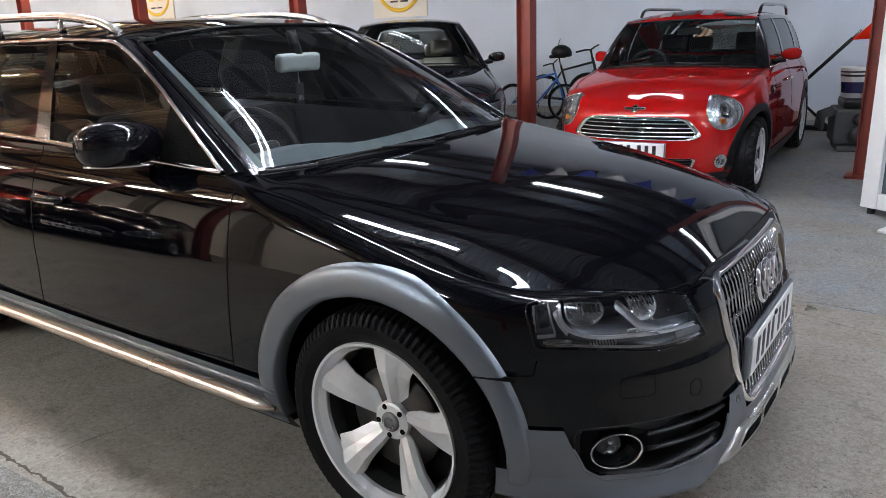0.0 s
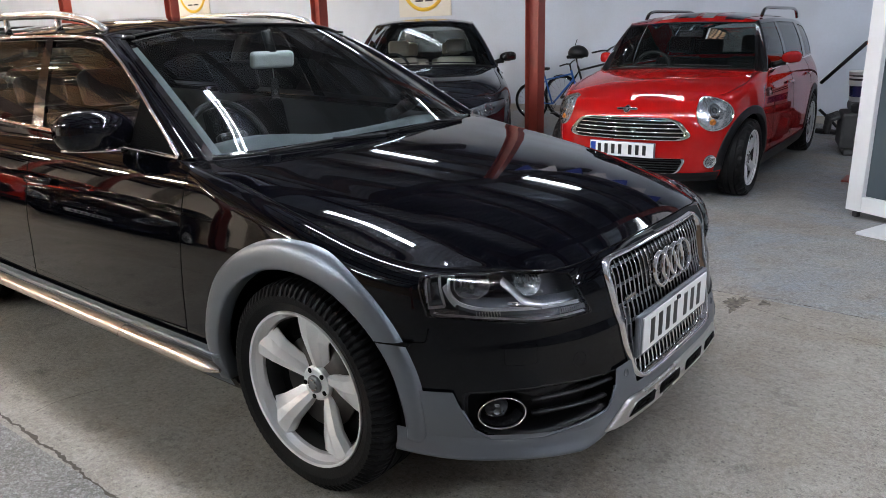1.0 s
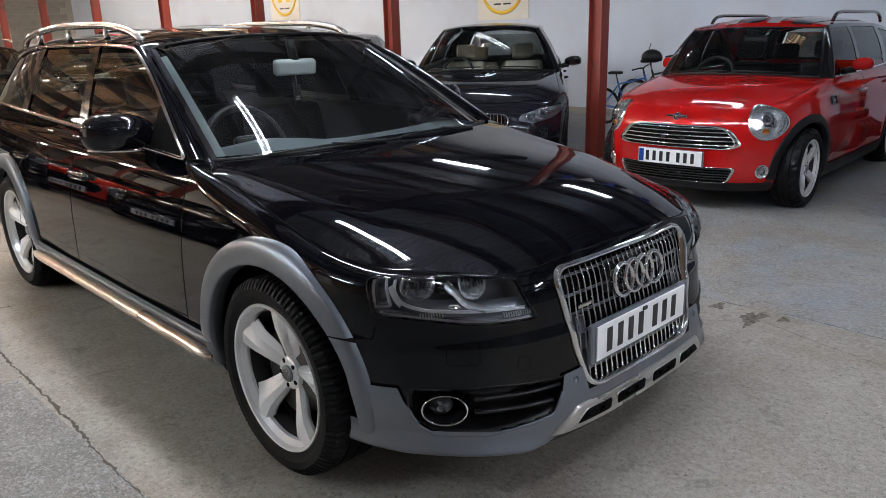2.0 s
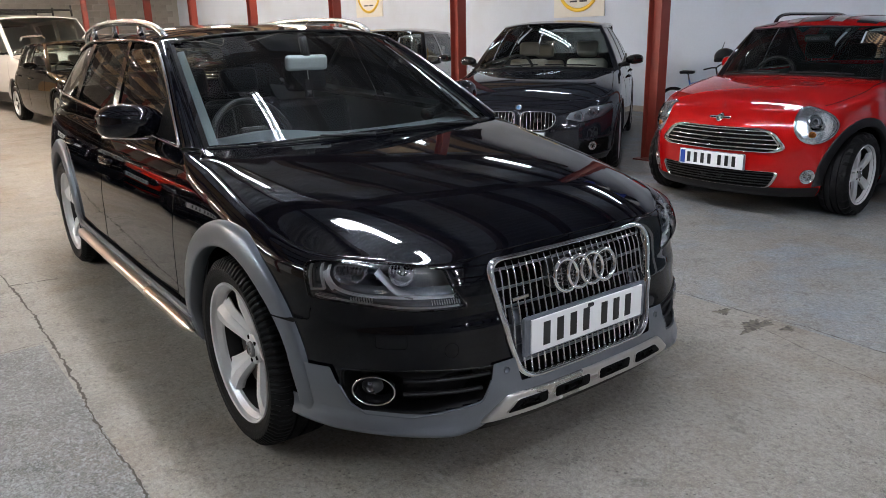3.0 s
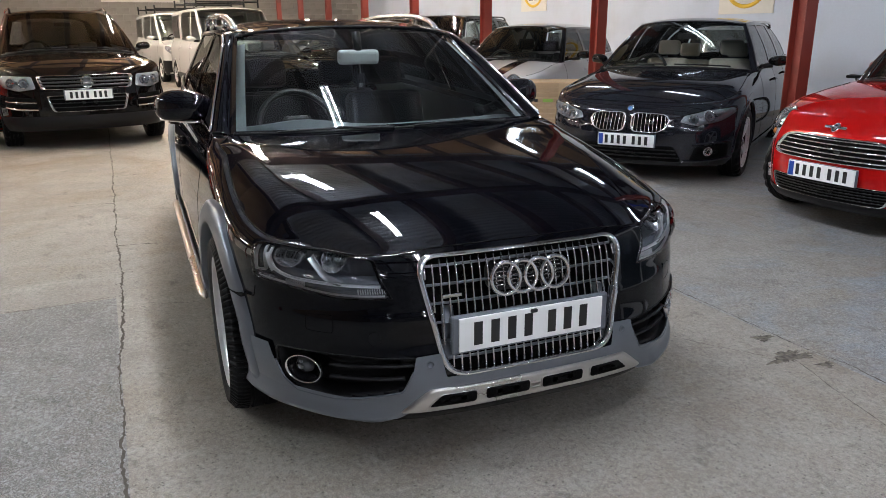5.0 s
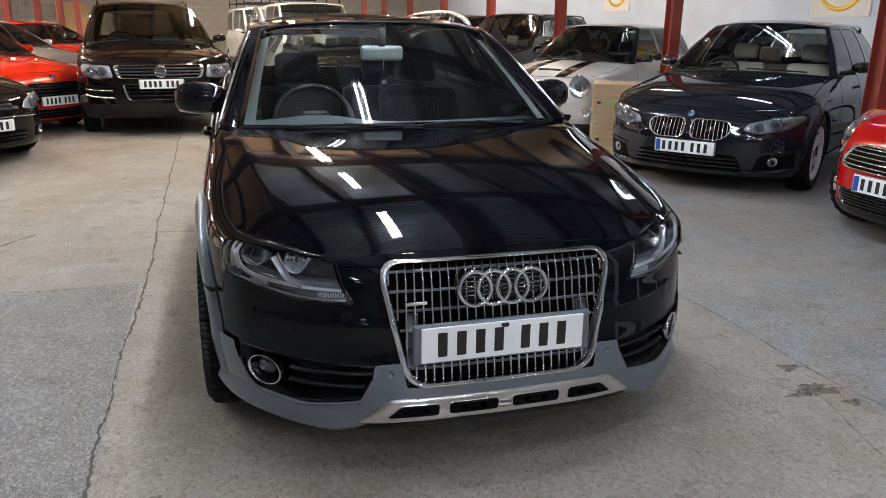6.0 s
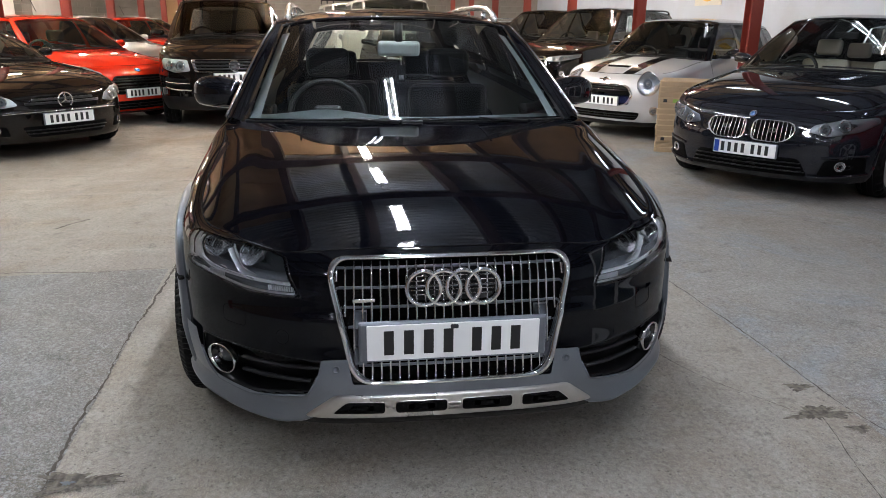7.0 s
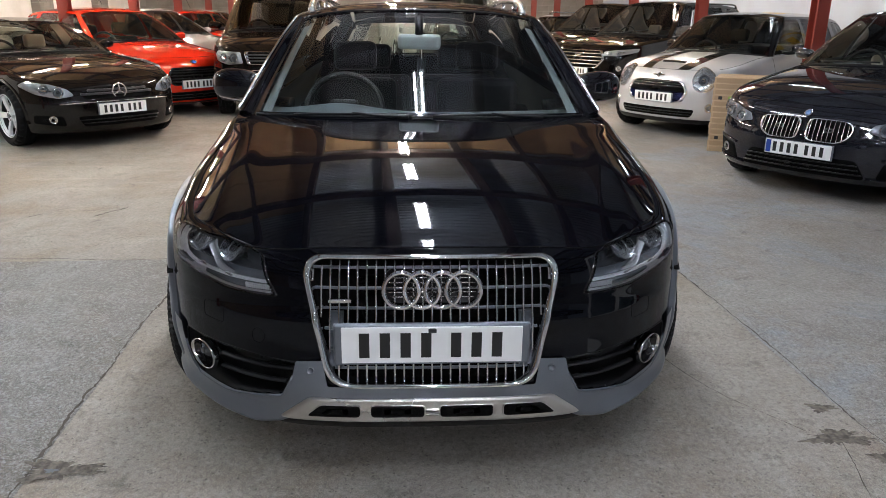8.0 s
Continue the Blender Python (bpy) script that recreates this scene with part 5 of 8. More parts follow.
S_POLY = dens(round_poly(ab.fy([(-0.455, 0.243), (-0.36, 0.318), (0.36, 0.318), (0.455, 0.243), (0.395, 0.243), (0.30, 0.243), (-0.30, 0.243), (-0.395, 0.243)]), 0.015))
sk = ab.patch("skid_plate", S_POLY, [(0, 0.021), (0.2, 0.021), (0.4, 0.021), (0.6, 0.021), (0.8, 0.021), (0.93, 0.021), (0.985, 0.016), (1.0, 0.004), (1.0, -0.02)], M["skid"], audi, "brushed silver skid plate")
for y0, y1, cut in ((0.022, 0.178, 0), (0.208, 0.352, 1), (-0.178, -0.022, 0), (-0.352, -0.208, -1)):
    pts = [(y0, 0.262), (y1, 0.262), (y1, 0.300), (y0, 0.300)]
    if cut == 1:
        pts = [(y0, 0.262), (y1 + 0.012, 0.262), (y1 - 0.03, 0.300), (y0, 0.300)]
    if cut == -1:
        pts = [(y0 - 0.012, 0.262), (y1, 0.262), (y1, 0.300), (y0 + 0.03, 0.300)]
    q = dens(round_poly(ab.fy(pts), 0.012))
    ab.patch("skid_slot", q, [(0, 0.0250), (0.5, 0.0250), (0.985, 0.0250), (1.0, 0.019)], M["liner"], sk)
    ab.patch("slot_rim", q, [(0.98, 0.0215), (0.99, 0.0245), (1.02, 0.0245), (1.05, 0.0200)], M["skid"], sk)
for s in (1, -1):
    fl = s < 0
    it = ab.patch("air_intake", A_INTAKE, [(0, -0.06), (0.7, -0.055), (1.0, -0.03), (1.0, 0.004), (1.03, 0.001)], M["black_plastic"], audi, flip=fl)
    for z, y0 in ((0.392, 0.40), (0.352, 0.43)):
        yy = np.linspace(y0, 0.645, 14)
        aa = np.array([ab.fy([(y, 0)])[0][0] for y in yy]) * s
        tube("intake_rib", [tuple(p) for p in ab.at(aa, np.full(14, z), -0.012)], 0.010, M["black_plastic"], it, 8, flat=0.6)
    fa, fz = A_FOG
    fo = ab.patch("fog_lamp", ellipse(fa, fz, 0.062, 0.044, 40), [(0, -0.034), (0.6, -0.034), (0.64, -0.024), (0.90, -0.006), (0.94, 0.003)], M["gloss_black"], audi, flip=fl)
    ab.patch("fog_ring", ellipse(fa, fz, 0.067, 0.048, 44), [(0.90, -0.004), (0.92, 0.008), (0.965, 0.011), (1.0, 0.006), (1.01, -0.008)], M["chrome"], fo, flip=fl)
    ab.patch("fog_lens", ellipse(fa + 0.012, fz + 0.004, 0.036, 0.031, 30), [(0, 0.002), (0.3, 0.000), (0.6, -0.006), (0.85, -0.015), (1.0, -0.026)], M["fog_glass"], fo, flip=fl)
    ab.patch("fog_bulb", [(fa + 0.004, fz + 0.010), (fa + 0.018, fz + 0.012), (fa + 0.020, fz + 0.024), (fa + 0.006, fz + 0.023)], [(0, -0.001), (0.9, -0.003), (1.0, -0.012)], M["lamp_satin"], fo, flip=fl)
    ab.patch("parking_sensor", ellipse(ab.fy([(0.352, 0)])[0][0], 0.398, 0.0115, 0.0115, 18), [(0, 0.0115), (0.85, 0.0115), (0.88, 0.009), (0.95, 0.009), (1.0, 0.0118), (1.05, 0.0095)], M["slate_plastic"], audi, flip=fl)
    # head lamps
    hl = ab.patch("headlamp", A_LAMP, [(0, -0.10), (0.2, -0.10), (0.4, -0.10), (0.7, -0.10), (0.86, -0.095), (0.95, -0.075), (0.985, -0.02), (1.0, 0.001), (1.006, -0.004)], M["lamp_dark"], audi, flip=fl)
    ab.patch("lamp_rim", A_LAMP, [(0.975, -0.006), (0.982, 0.001), (1.0, 0.002), (1.006, -0.003)], M["gloss_black"], hl, flip=fl)
    ab.patch("lamp_lens", A_LAMP, [(0, 0.026)] + [(k / 16, 0.001 + 0.025 * (1 - (k / 16) ** 2)) for k in range(1, 16)] + [(0.99, 0.001)], M["lens"], hl, flip=fl)
    for a0, a1, zb, tilt in ((0.787, 0.892, 0.682, 0.010), (0.628, 0.716, 0.676, 0.012)):
        bowl = dens(round_poly([(a0, 0.724 + tilt * 0.3), (a0 + 0.006, 0.697), (a0 + (a1 - a0) * 0.35, zb), (a1 - (a1 - a0) * 0.25, zb + 0.004), (a1 - 0.004, 0.702), (a1, 0.736)], 0.016), 0.012)
        rf = ab.patch("reflector", bowl, [(0, -0.066), (0.3, -0.063), (0.55, -0.052), (0.8, -0.032), (0.95, -0.014), (1.0, -0.010), (1.03, -0.012), (1.05, -0.04)], M["lamp_chrome"], hl, flip=fl, label="bright fluted reflector")
        mid, wid = (a0 + a1) / 2, (a1 - a0) / 2
        ab.patch("bulb", ellipse(mid, 0.704, 0.007, 0.007, 12), [(0, -0.034), (0.7, -0.037), (1.0, -0.062)], M["bulb"], hl, flip=fl)
        for d in (-0.72, -0.48, -0.24, 0.24, 0.48, 0.72):
            ab.ribbon("reflector_rib", [(mid + d * wid, 0.730), (mid + d * wid * 0.92, 0.708)], 0.008, -0.030, M["chrome"], rf, flip=fl)
    # the grey sweep that divides the bowls from the lower strip, with its bright edge
    sweep = [(0.905, 0.735), (0.902, 0.702), (0.872, 0.674), (0.80, 0.655), (0.70, 0.648), (0.60, 0.643), (0.505, 0.640)]
    ab.ribbon("lamp_bezel", [(p, q + 0.008) for p, q in sweep[2:]], 0.046, -0.026, M["lamp_satin"], hl, flip=fl)
    ab.ribbon("bezel_edge", sweep, 0.0085, -0.010, M["lamp_grey"], hl, flip=fl)
    ab.ribbon("lamp_fin", [(0.752, 0.722), (0.722, 0.696), (0.690, 0.668), (0.635, 0.650)], 0.021, -0.014, M["lamp_clear"], hl, flip=fl)
    ab.ribbon("lamp_fin", [(0.914, 0.722), (0.898, 0.692), (0.880, 0.672)], 0.018, -0.012, M["lamp_grey"], hl, flip=fl)
    ab.patch("side_lamp", dens([(0.972, 0.735), (0.932, 0.738), (0.922, 0.695), (0.916, 0.668), (0.962, 0.662)], 0.01), [(0, -0.028), (0.6, -0.027), (0.92, -0.020), (1.0, -0.026)], M["lamp_satin"], hl, flip=fl)
    for line in ([(0.970, 0.736), (0.962, 0.664)], [(0.934, 0.738), (0.924, 0.700), (0.914, 0.668)], [(0.962, 0.664), (0.914, 0.668)]):
        ab.ribbon("side_lamp_edge", line, 0.005, -0.014, M["lamp_grey"], hl, flip=fl)
    ab.ribbon("lamp_tray", [(0.945, 0.650), (0.86, 0.640), (0.74, 0.629), (0.64, 0.622), (0.52, 0.618)], 0.032, -0.018, M["lamp_satin"], hl, flip=fl)
    ab.ribbon("lamp_strip", [(0.945, 0.652), (0.87, 0.642), (0.78, 0.630), (0.66, 0.616), (0.56, 0.611), (0.49, 0.611)], 0.004, -0.010, M["lamp_grey"], hl, flip=fl)
    for k in range(5):
        ab.ribbon("side_rib", [(0.938, 0.660 - 0.0042 * k), (0.876, 0.654 - 0.0042 * k)], 0.0026, -0.008, M["lamp_chrome"], hl, flip=fl)
    for first, count, low, high in ((0.765, 9, 0.633, 0.648), (0.492, 12, 0.617, 0.632)):
        for k in range(count):
            ak = first + 0.008 * k
            ab.ribbon("indicator_rib", [(ak, high), (ak - 0.003, low)], 0.003, -0.008, M["lamp_grey"], hl, flip=fl)
    # covers in the bumper: headlamp washer and towing eye
    ab.ribbon("washer_cover", [(0.66, 0.503), (0.66, 0.545), (0.668, 0.552), (0.745, 0.549), (0.755, 0.542), (0.755, 0.507), (0.747, 0.499), (0.668, 0.496), (0.66, 0.503)], 0.0014, 0.0006, M["liner"], audi, flip=fl)
    if fl:
        ab.ribbon("towing_cover", ellipse(0.525, 0.482, 0.022, 0.022, 13) + [(0.547, 0.482)], 0.0014, 0.0006, M["liner"], audi, flip=fl)
    # sills, seams, handles
    a0, a1 = ab.a_x(-1.17, 0.3) * s, ab.a_x(-3.20, 0.3) * s
    ab.skin("sill_cover", a0, a1, 0.225, 0.375, M["slate_plastic"], audi, 40, 8, off=0.012)
    xs = np.linspace(-1.17, -3.22, 30)
    rad = [0.008] + [0.024] + [0.028] * 26 + [0.024, 0.008]
    tube("sill_bar", [(x, s * 0.922, 0.300 + 0.004 * (x + 1.2)) for x in xs], rad, M["sill_metal"], audi, 12, flat=0.95, label="bright satin metal sill bar, tinted for the warm light it mirrors")
    tube("sill_strip", [(x, s * 0.913, 0.348 + 0.004 * (x + 1.2)) for x in xs], 0.010, M["grey_plastic"], audi, 8)
    for xd, lean in ((-1.36, 0.0), (-2.50, 0.0), (-3.42, -0.25)):
        top = float(ab.ztop(ab.a_x(xd, 0.9))) - 0.01
        line = [(ab.a_x(xd + lean * max(0, 0.55 - z) + (0.02 * math.sin((z - 0.4) * 4)), z), z) for z in np.linspace(0.36, top, 8)]
        ab.ribbon("shut_line", line, 0.006, 0.0008, M["liner"], audi, flip=fl)
    line = [(ab.a_x(x, z), z) for x, z in ((-1.36, 0.40), (-1.9, 0.385), (-2.5, 0.385), (-3.1, 0.40))]
    ab.ribbon("shut_line", line, 0.006, 0.0008, M["liner"], audi, flip=fl)
    ab.ribbon("trim_joint", [(ab.a_x(x, z), z) for x, z in ((-0.49, 0.565), (-0.44, 0.566), (-0.395, 0.566))], 0.005, 0.0235, M["liner"], audi, flip=fl)
    ab.ribbon("shut_line", az(ab, [(-0.395, 0.86, 0.570), (-0.36, 0.83, 0.572), (-0.36, 0.80, 0.61)]), 0.004, 0.0008, M["liner"], audi, flip=fl)
    for xh in (-2.34, -3.22):
        ah, zh = ab.a_x(xh, 0.815), 0.815 + (0.01 if xh < -3 else 0)
        dh = ab.patch("handle_recess", ellipse(ah, zh, 0.075, 0.030, 28), [(0, -0.012), (0.6, -0.010), (1.0, 0.001)], M["black_paint"], audi, flip=fl)
        pts = [tuple(ab.at(s * (ah + d), zh + 0.004, o)) for d, o in ((-0.105, 0.006), (-0.09, 0.020), (-0.03, 0.030), (0.04, 0.030), (0.09, 0.022), (0.105, 0.006))]
        tube("door_handle", pts, [0.010, 0.013, 0.013, 0.013, 0.014, 0.010], M["black_paint"], audi, 10, flat=1.2)
        tube("handle_strip", [tuple(ab.at(s * (ah + d), zh - 0.006, o)) for d, o in ((-0.08, 0.030), (0.0, 0.041), (0.08, 0.033))], 0.004, M["chrome"], dh, 6)
    # bright trim round the side windows
    q = np.concatenate([np.linspace(2.03, 4.9, 70)])
    low = ac.at(q, np.full_like(q, 0.018), 0.007, s)
    tube("window_trim", [tuple(p) for p in low], 0.0085, M["chrome"], audi, 6)
    tt = np.concatenate([np.linspace(0.018, 0.90, 30), np.linspace(0.91, 0.948, 6)])
    up = ac.at(np.full(36, 2.02), tt, 0.006, s)
    tq = np.linspace(2.06, 4.9, 70)
    topl = ac.at(tq, np.full_like(tq, 0.955), 0.006, s)
    tube("window_trim", [tuple(p) for p in np.concatenate([up, topl])], 0.0075, M["chrome"], audi, 6)
    rows = []
    for t in np.linspace(0.03, 0.46, 10):
        qv = np.linspace(2.03, 2.8, 200)
        P = ac.at(qv, np.full(200, t), 0.001, s)
        k = int(np.argmin(abs(P[:, 0] + 1.745)))
        rows.append(ac.at(np.linspace(2.03, max(qv[k], 2.04), 5), np.full(5, t), 0.001, s))
    grid_part("mirror_panel", np.stack(rows), np.ones((9, 4), bool), M["liner"], audi)
    for qb in ((2.95, 3.03), (3.95, 4.05)):
        ac.pane("pillar_cover", qb[0] - 0.012, qb[1] + 0.012, 0.03, 0.935, M["gloss_black"], audi, off=0.003, side=s, nq=6)
    # roof rails
    rr = spline([(-2.235, 0.572, 1.388), (-2.29, 0.575, 1.415), (-2.40, 0.578, 1.442), (-2.7, 0.583, 1.468), (-3.2, 0.583, 1.474), (-3.7, 0.565, 1.455), (-3.98, 0.55, 1.425), (-4.10, 0.54, 1.375)], 40)
    rl = tube("roof_rail", [(x, s * y, z) for x, y, z in rr], 0.0175, M["satin_chrome"], audi, 12, label="satin silver roof rail")
    for xf in (-2.62, -3.15, -3.65):
        tube("rail_foot", [(xf, s * 0.58, 1.385), (xf, s * 0.582, 1.462)], [0.018, 0.012], M["satin_chrome"], rl, 10, up=(1, 0, 0))
    tube("roof_seam", [(x, s * (np.interp(x, [-4.1, -2.0], [0.545, 0.57])), z) for x, z in zip(np.linspace(-2.03, -4.1, 24), np.interp(np.linspace(-2.03, -4.1, 24), [-4.1, -3.4, -2.6, -2.03], [1.362, 1.408, 1.410, 1.362]))], 0.006, M["black_plastic"], audi, 6)
    # wipers
    qs = np.linspace(0.06, 0.74, 16)
    bl = ac.at(qs, 0.004 + 0.012 * np.sin(np.linspace(0, 3, 16)), 0.006, s)
    wp = tube("wiper", [tuple(p) for p in bl], 0.004, M["black_plastic"], audi, 6, flat=1.4)
    arm = ac.at(np.array([0.70, 0.5, 0.40]) if s > 0 else np.array([0.08, 0.28, 0.40]), np.array([-0.02, -0.004, 0.012]), 0.016, s)
    tube("wiper_arm", [tuple(p) for p in arm], [0.007, 0.006, 0.004], M["black_plastic"], wp, 8)
    # pale lining of the windscreen pillars
    ac.pane("pillar_lining", 0.918, 0.985, 0.05, 0.93, M["pillar_trim"], audi, off=-0.028, side=s, nq=6)
    ac.pane("pillar_lining", 1.05, 1.98, 0.16, 0.93, M["pillar_trim"], audi, off=-0.022, side=s, nq=8)
    ac.pane("windscreen_edge", 0.965, 0.990, 0.01, 0.985, M["gloss_black"], audi, off=0.0005, side=s, nq=4)
    mi = [o for o in audi.children if o.name.startswith("door_mirror")][0 if s > 0 else 1]
    tube("mirror_strip", [(-1.735 - 0.12 * t * t, s * (0.83 + 0.17 * t), 0.975 + 0.01 * t) for t in np.linspace(0, 1, 10)], 0.005, M["chrome"], mi, 6)
# bonnet edge and front seam
P = asp["hood_P"]
for s, row in ((1, -1), (-1, 0)):
    tube("bonnet_seam", [tuple(p) for p in P[row, 1:-3] + np.array([0, 0, -0.001])], 0.0028, M["liner"], audi, 5)
tube("bonnet_edge", [tuple(p) for p in P[8:-8, 0] + np.array([0, 0, -0.001])], 0.003, M["liner"], audi, 5)
tube("cowl_edge", [tuple(p + np.array([-0.006, 0, 0.002])) for p in P[2:-2, -1]], 0.006, M["black_plastic"], audi, 6)
tube("screen_seal", [tuple(p) for p in np.concatenate([ac.at(np.linspace(0.98, 0, 20), np.full(20, 0.978), 0.001, -1), ac.at(np.linspace(0, 0.98, 20), np.full(20, 0.978), 0.001, 1)[1:]])], 0.006, M["black_plastic"], audi, 5)
# inside mirror, hanging tag
bm = bmesh.new()
box_bm(bm, -0.025, 0.02, -0.108, 0.108, -0.037, 0.037, 0.018, 3, pose(-1.90, 0.0, 1.252, 0, 8, -6))
im = part("inside_mirror", bm, M["mirror_grey"], audi, "pale grey interior mirror")
tube("mirror_arm", [(-1.90, 0.0, 1.28), (-1.93, 0, 1.375)], 0.022, M["black_plastic"], im, 8)
tube("tag_string", [(-1.92, 0.012, 1.235), (-1.92, 0.014, 1.17)], 0.002, M["white_plastic"], im, 5)
tg = box_part("hanging_tag", -1.923, -1.917, -0.008, 0.036, 1.08, 1.17, M["black_plastic"], im, 0.002)
box_part("tag_mark", -1.9165, -1.9155, 0.002, 0.026, 1.095, 1.118, M["satin_chrome"], tg, 0.0003)


# ---------------------------------------------------------------- the other cars
def flat_bump(U, V):
    return 0 * U


def gspec(L, hw, H, fo, wb, tyre, rim, zn, xc, zc, xcc, xt, xr, yr, belt, pil, fd=0.62, paint_mat=None, zb=0.2, doors=None, arch=None, seat_mat=None, nose=None, shoulder=0.07, spokes=(5, 0.05, 0.06, 0.07, 0.02, 0.006), roof_drop=0.07, rear_low=0.0, glass_dark=False, ws_drop=0.04, ws_in=0.05):
    """A car from its main sizes. zn: bonnet's front edge; xc, zc: foot of the windscreen; xcc: its corner; xt: its top; xr, yr: roof's rear and half width; belt: heights at front and rear; pil: x of B and C pillars at belt and roof."""
    ys = [0, 0.3, 0.55, 0.75, 0.88, 0.96, 1.0]
    xs = [0, -0.035, -0.11, -0.26, -0.46, -0.72, -1.0]
    plan = [(x * fd, y * hw) for x, y in zip(xs, ys)]
    plan += [(-L * 0.32, hw * 1.006), (-L * 0.5, hw * 1.012), (-L * 0.7, hw * 1.0), (-L + 0.42, hw * 0.965), (-L + 0.16, hw * 0.83), (-L + 0.04, hw * 0.52), (-L, hw * 0.2), (-L, 0)]
    front = nose or [(zb, 0.07), (zb + 0.05, 0.02), (0.36, 0), (0.48, 0.0), (zn - 0.16, 0.03), (zn - 0.08, 0.065), (zn - 0.03, 0.105), (zn + 0.01, 0.16)]
    b1, b2 = belt
    side = [(zb, 0.06), (zb + 0.06, 0.03), (0.36, 0.006), (0.5, 0.0), (0.66, 0.004), (b1 - 0.16, 0.02), (b1 - 0.04, 0.06), (b1 + 0.01, 0.09), (b2 + 0.06, 0.13)]
    rear = [(zb, 0.06), (0.35, 0.0), (0.6, 0.0), (0.85, 0.05), (1.1, 0.12), (1.5, 0.2)]
    top = [(0, zn), (-0.2, zn + 0.012), (-fo, zn + (zc - zn) * 0.45), (xcc, b1), ((pil[0][0] + pil[1][0]) / 2, (b1 + b2) / 2), (-L + 0.3, b2), (-L, b2)]
    b = Body(plan, front, side, rear, top, zb, shoulder, xcc)
    zr = H - roof_drop
    ybase = float(b.at(b.a_x(xcc, b1 - 0.02), b1 - 0.002)[1]) - ws_in
    ws_base = [(xc, 0, zc), (xc + (xcc - xc) * 0.22, ybase * 0.55, zc - (zc - b1) * 0.25), (xcc, ybase, b1)]
    ws_top = [(xt, 0, H - ws_drop), (xt - 0.04, yr * 0.6, H - ws_drop - 0.01), (xt - 0.13, yr * 0.97, zr - 0.015)]
    (bx, brx), (cx, crx) = pil
    rx = -L + 0.28
    flank = [(xcc - 0.05, (xt - 0.19, yr, zr)), (bx, (brx, yr + 0.015, zr + 0.012)), (cx, (crx, yr, zr)), (rx + 0.1, (xr + 0.05, yr * 0.93, zr - 0.05 - rear_low))]
    rear_base = [(rx - 0.02, hw * 0.72, b2), (-L + 0.14, hw * 0.45, b2), (-L + 0.10, 0, b2)]
    rear_top = [(xr, yr * 0.86, zr - 0.06 - rear_low), (xr - 0.03, yr * 0.5, zr - rear_low), (xr - 0.04, 0, zr + 0.02 - rear_low)]
    cb = Cabin(b, ws_base, ws_top, flank, rear_base, rear_top)
    sp = dict(axles=(-fo, -fo - wb), tyre=tyre, rim=rim, half=hw, arch=arch or tyre + 0.045, zb=zb, paint=paint_mat, doors=doors or [xcc - 0.02, bx, cx],
              cowl_corner=(xcc, ybase, b1), ws_base=ws_base, hood=[(-0.3, zn + (zc - zn) * 0.32), ((xc - 0.3) / 2 - 0.1, zn + (zc - zn) * 0.66)],
              corner_a=b.a_of(-fd * 0.36, hw * 0.83, zn - 0.1), roof=[(xt - 0.3, H - 0.008), ((xt + xr) / 2, H), (xr + 0.4, H - 0.02)],
              windows=[(0.0, 0.985, 0.03, 0.965), (2.06, 2.93, 0.03, 0.92), (3.05, 3.93, 0.03, 0.92), (4.12, 4.85, 0.06, 0.88), (6.1, 7.0, 0.06, 0.9)],
              cowl_x=xc, dash_z=zc - 0.02, seats=[xc - 1.05, xc - 1.9], seat_top=min(1.05, H - 0.42), rear_x=rx + 0.3, track=2 * (hw - 0.11), tyre_seg=72, fine=0.5,
              spokes=spokes, rim_mat=M["alloy"], seat_mat=seat_mat or M["cloth"], tyre_w=0.21, hood_bump=flat_bump)
    if glass_dark:
        sp["side_glass"] = M["dark_glass"]
    return sp, b, cb


def simple_car(name, label, m, sp_b_cb, group="parked cars"):
    sp, b, cb = sp_b_cb
    root = thing(name, label, sp.get("category", "car"), m, group)
    shell(root, sp, b, cb)
    interior(root, sp, b)
    for s in (1, -1):
        z = sp["cowl_corner"][2] + 0.09
        door_mirror(root, sp["cowl_corner"][0] - 0.42, sp["half"] + sp.get("mirror_out", 0.06), z, (sp.get("mirror_mat", sp["paint"]), M["black_plastic"]), s, sp.get("mirror_size", (0.09, 0.2, 0.13)))
        arch_lip(root, b, sp["axles"][0], sp["tyre"], sp["arch"] - 0.006, sp["arch"] + sp.get("lip", 0.03), 0.008, sp.get("lip_mat", sp["paint"]), s, -0.15, math.pi + 0.15)
        arch_lip(root, b, sp["axles"][1], sp["tyre"], sp["arch"] - 0.006, sp["arch"] + sp.get("lip", 0.03), 0.008, sp.get("lip_mat", sp["paint"]), s, -0.15, math.pi + 0.15)
    return root


def place(x, y, yaw):
    return pose(x, y, 0, 0, 0, yaw)


S_RMINI = gspec(3.96, 0.842, 1.46, 0.68, 2.547, 0.311, 0.222, 0.79, -1.02, 0.985, -1.24, -1.39, -3.72, 0.585, (0.955, 1.0), ((-2.05, -2.06), (-3.0, -3.0)), 0.88, M["red_paint"], 0.17, glass_dark=True, ws_drop=0.085, roof_drop=0.085, ws_in=0.095)
S_BMW = gspec(4.9, 0.93, 1.51, 0.83, 2.968, 0.335, 0.24, 0.735, -1.42, 0.985, -1.62, -2.12, -4.55, 0.58, (0.95, 1.03), ((-2.62, -2.72), (-3.55, -3.6)), 0.66, M["grey_paint"], 0.17, seat_mat=M["cream_leather"], glass_dark=True)
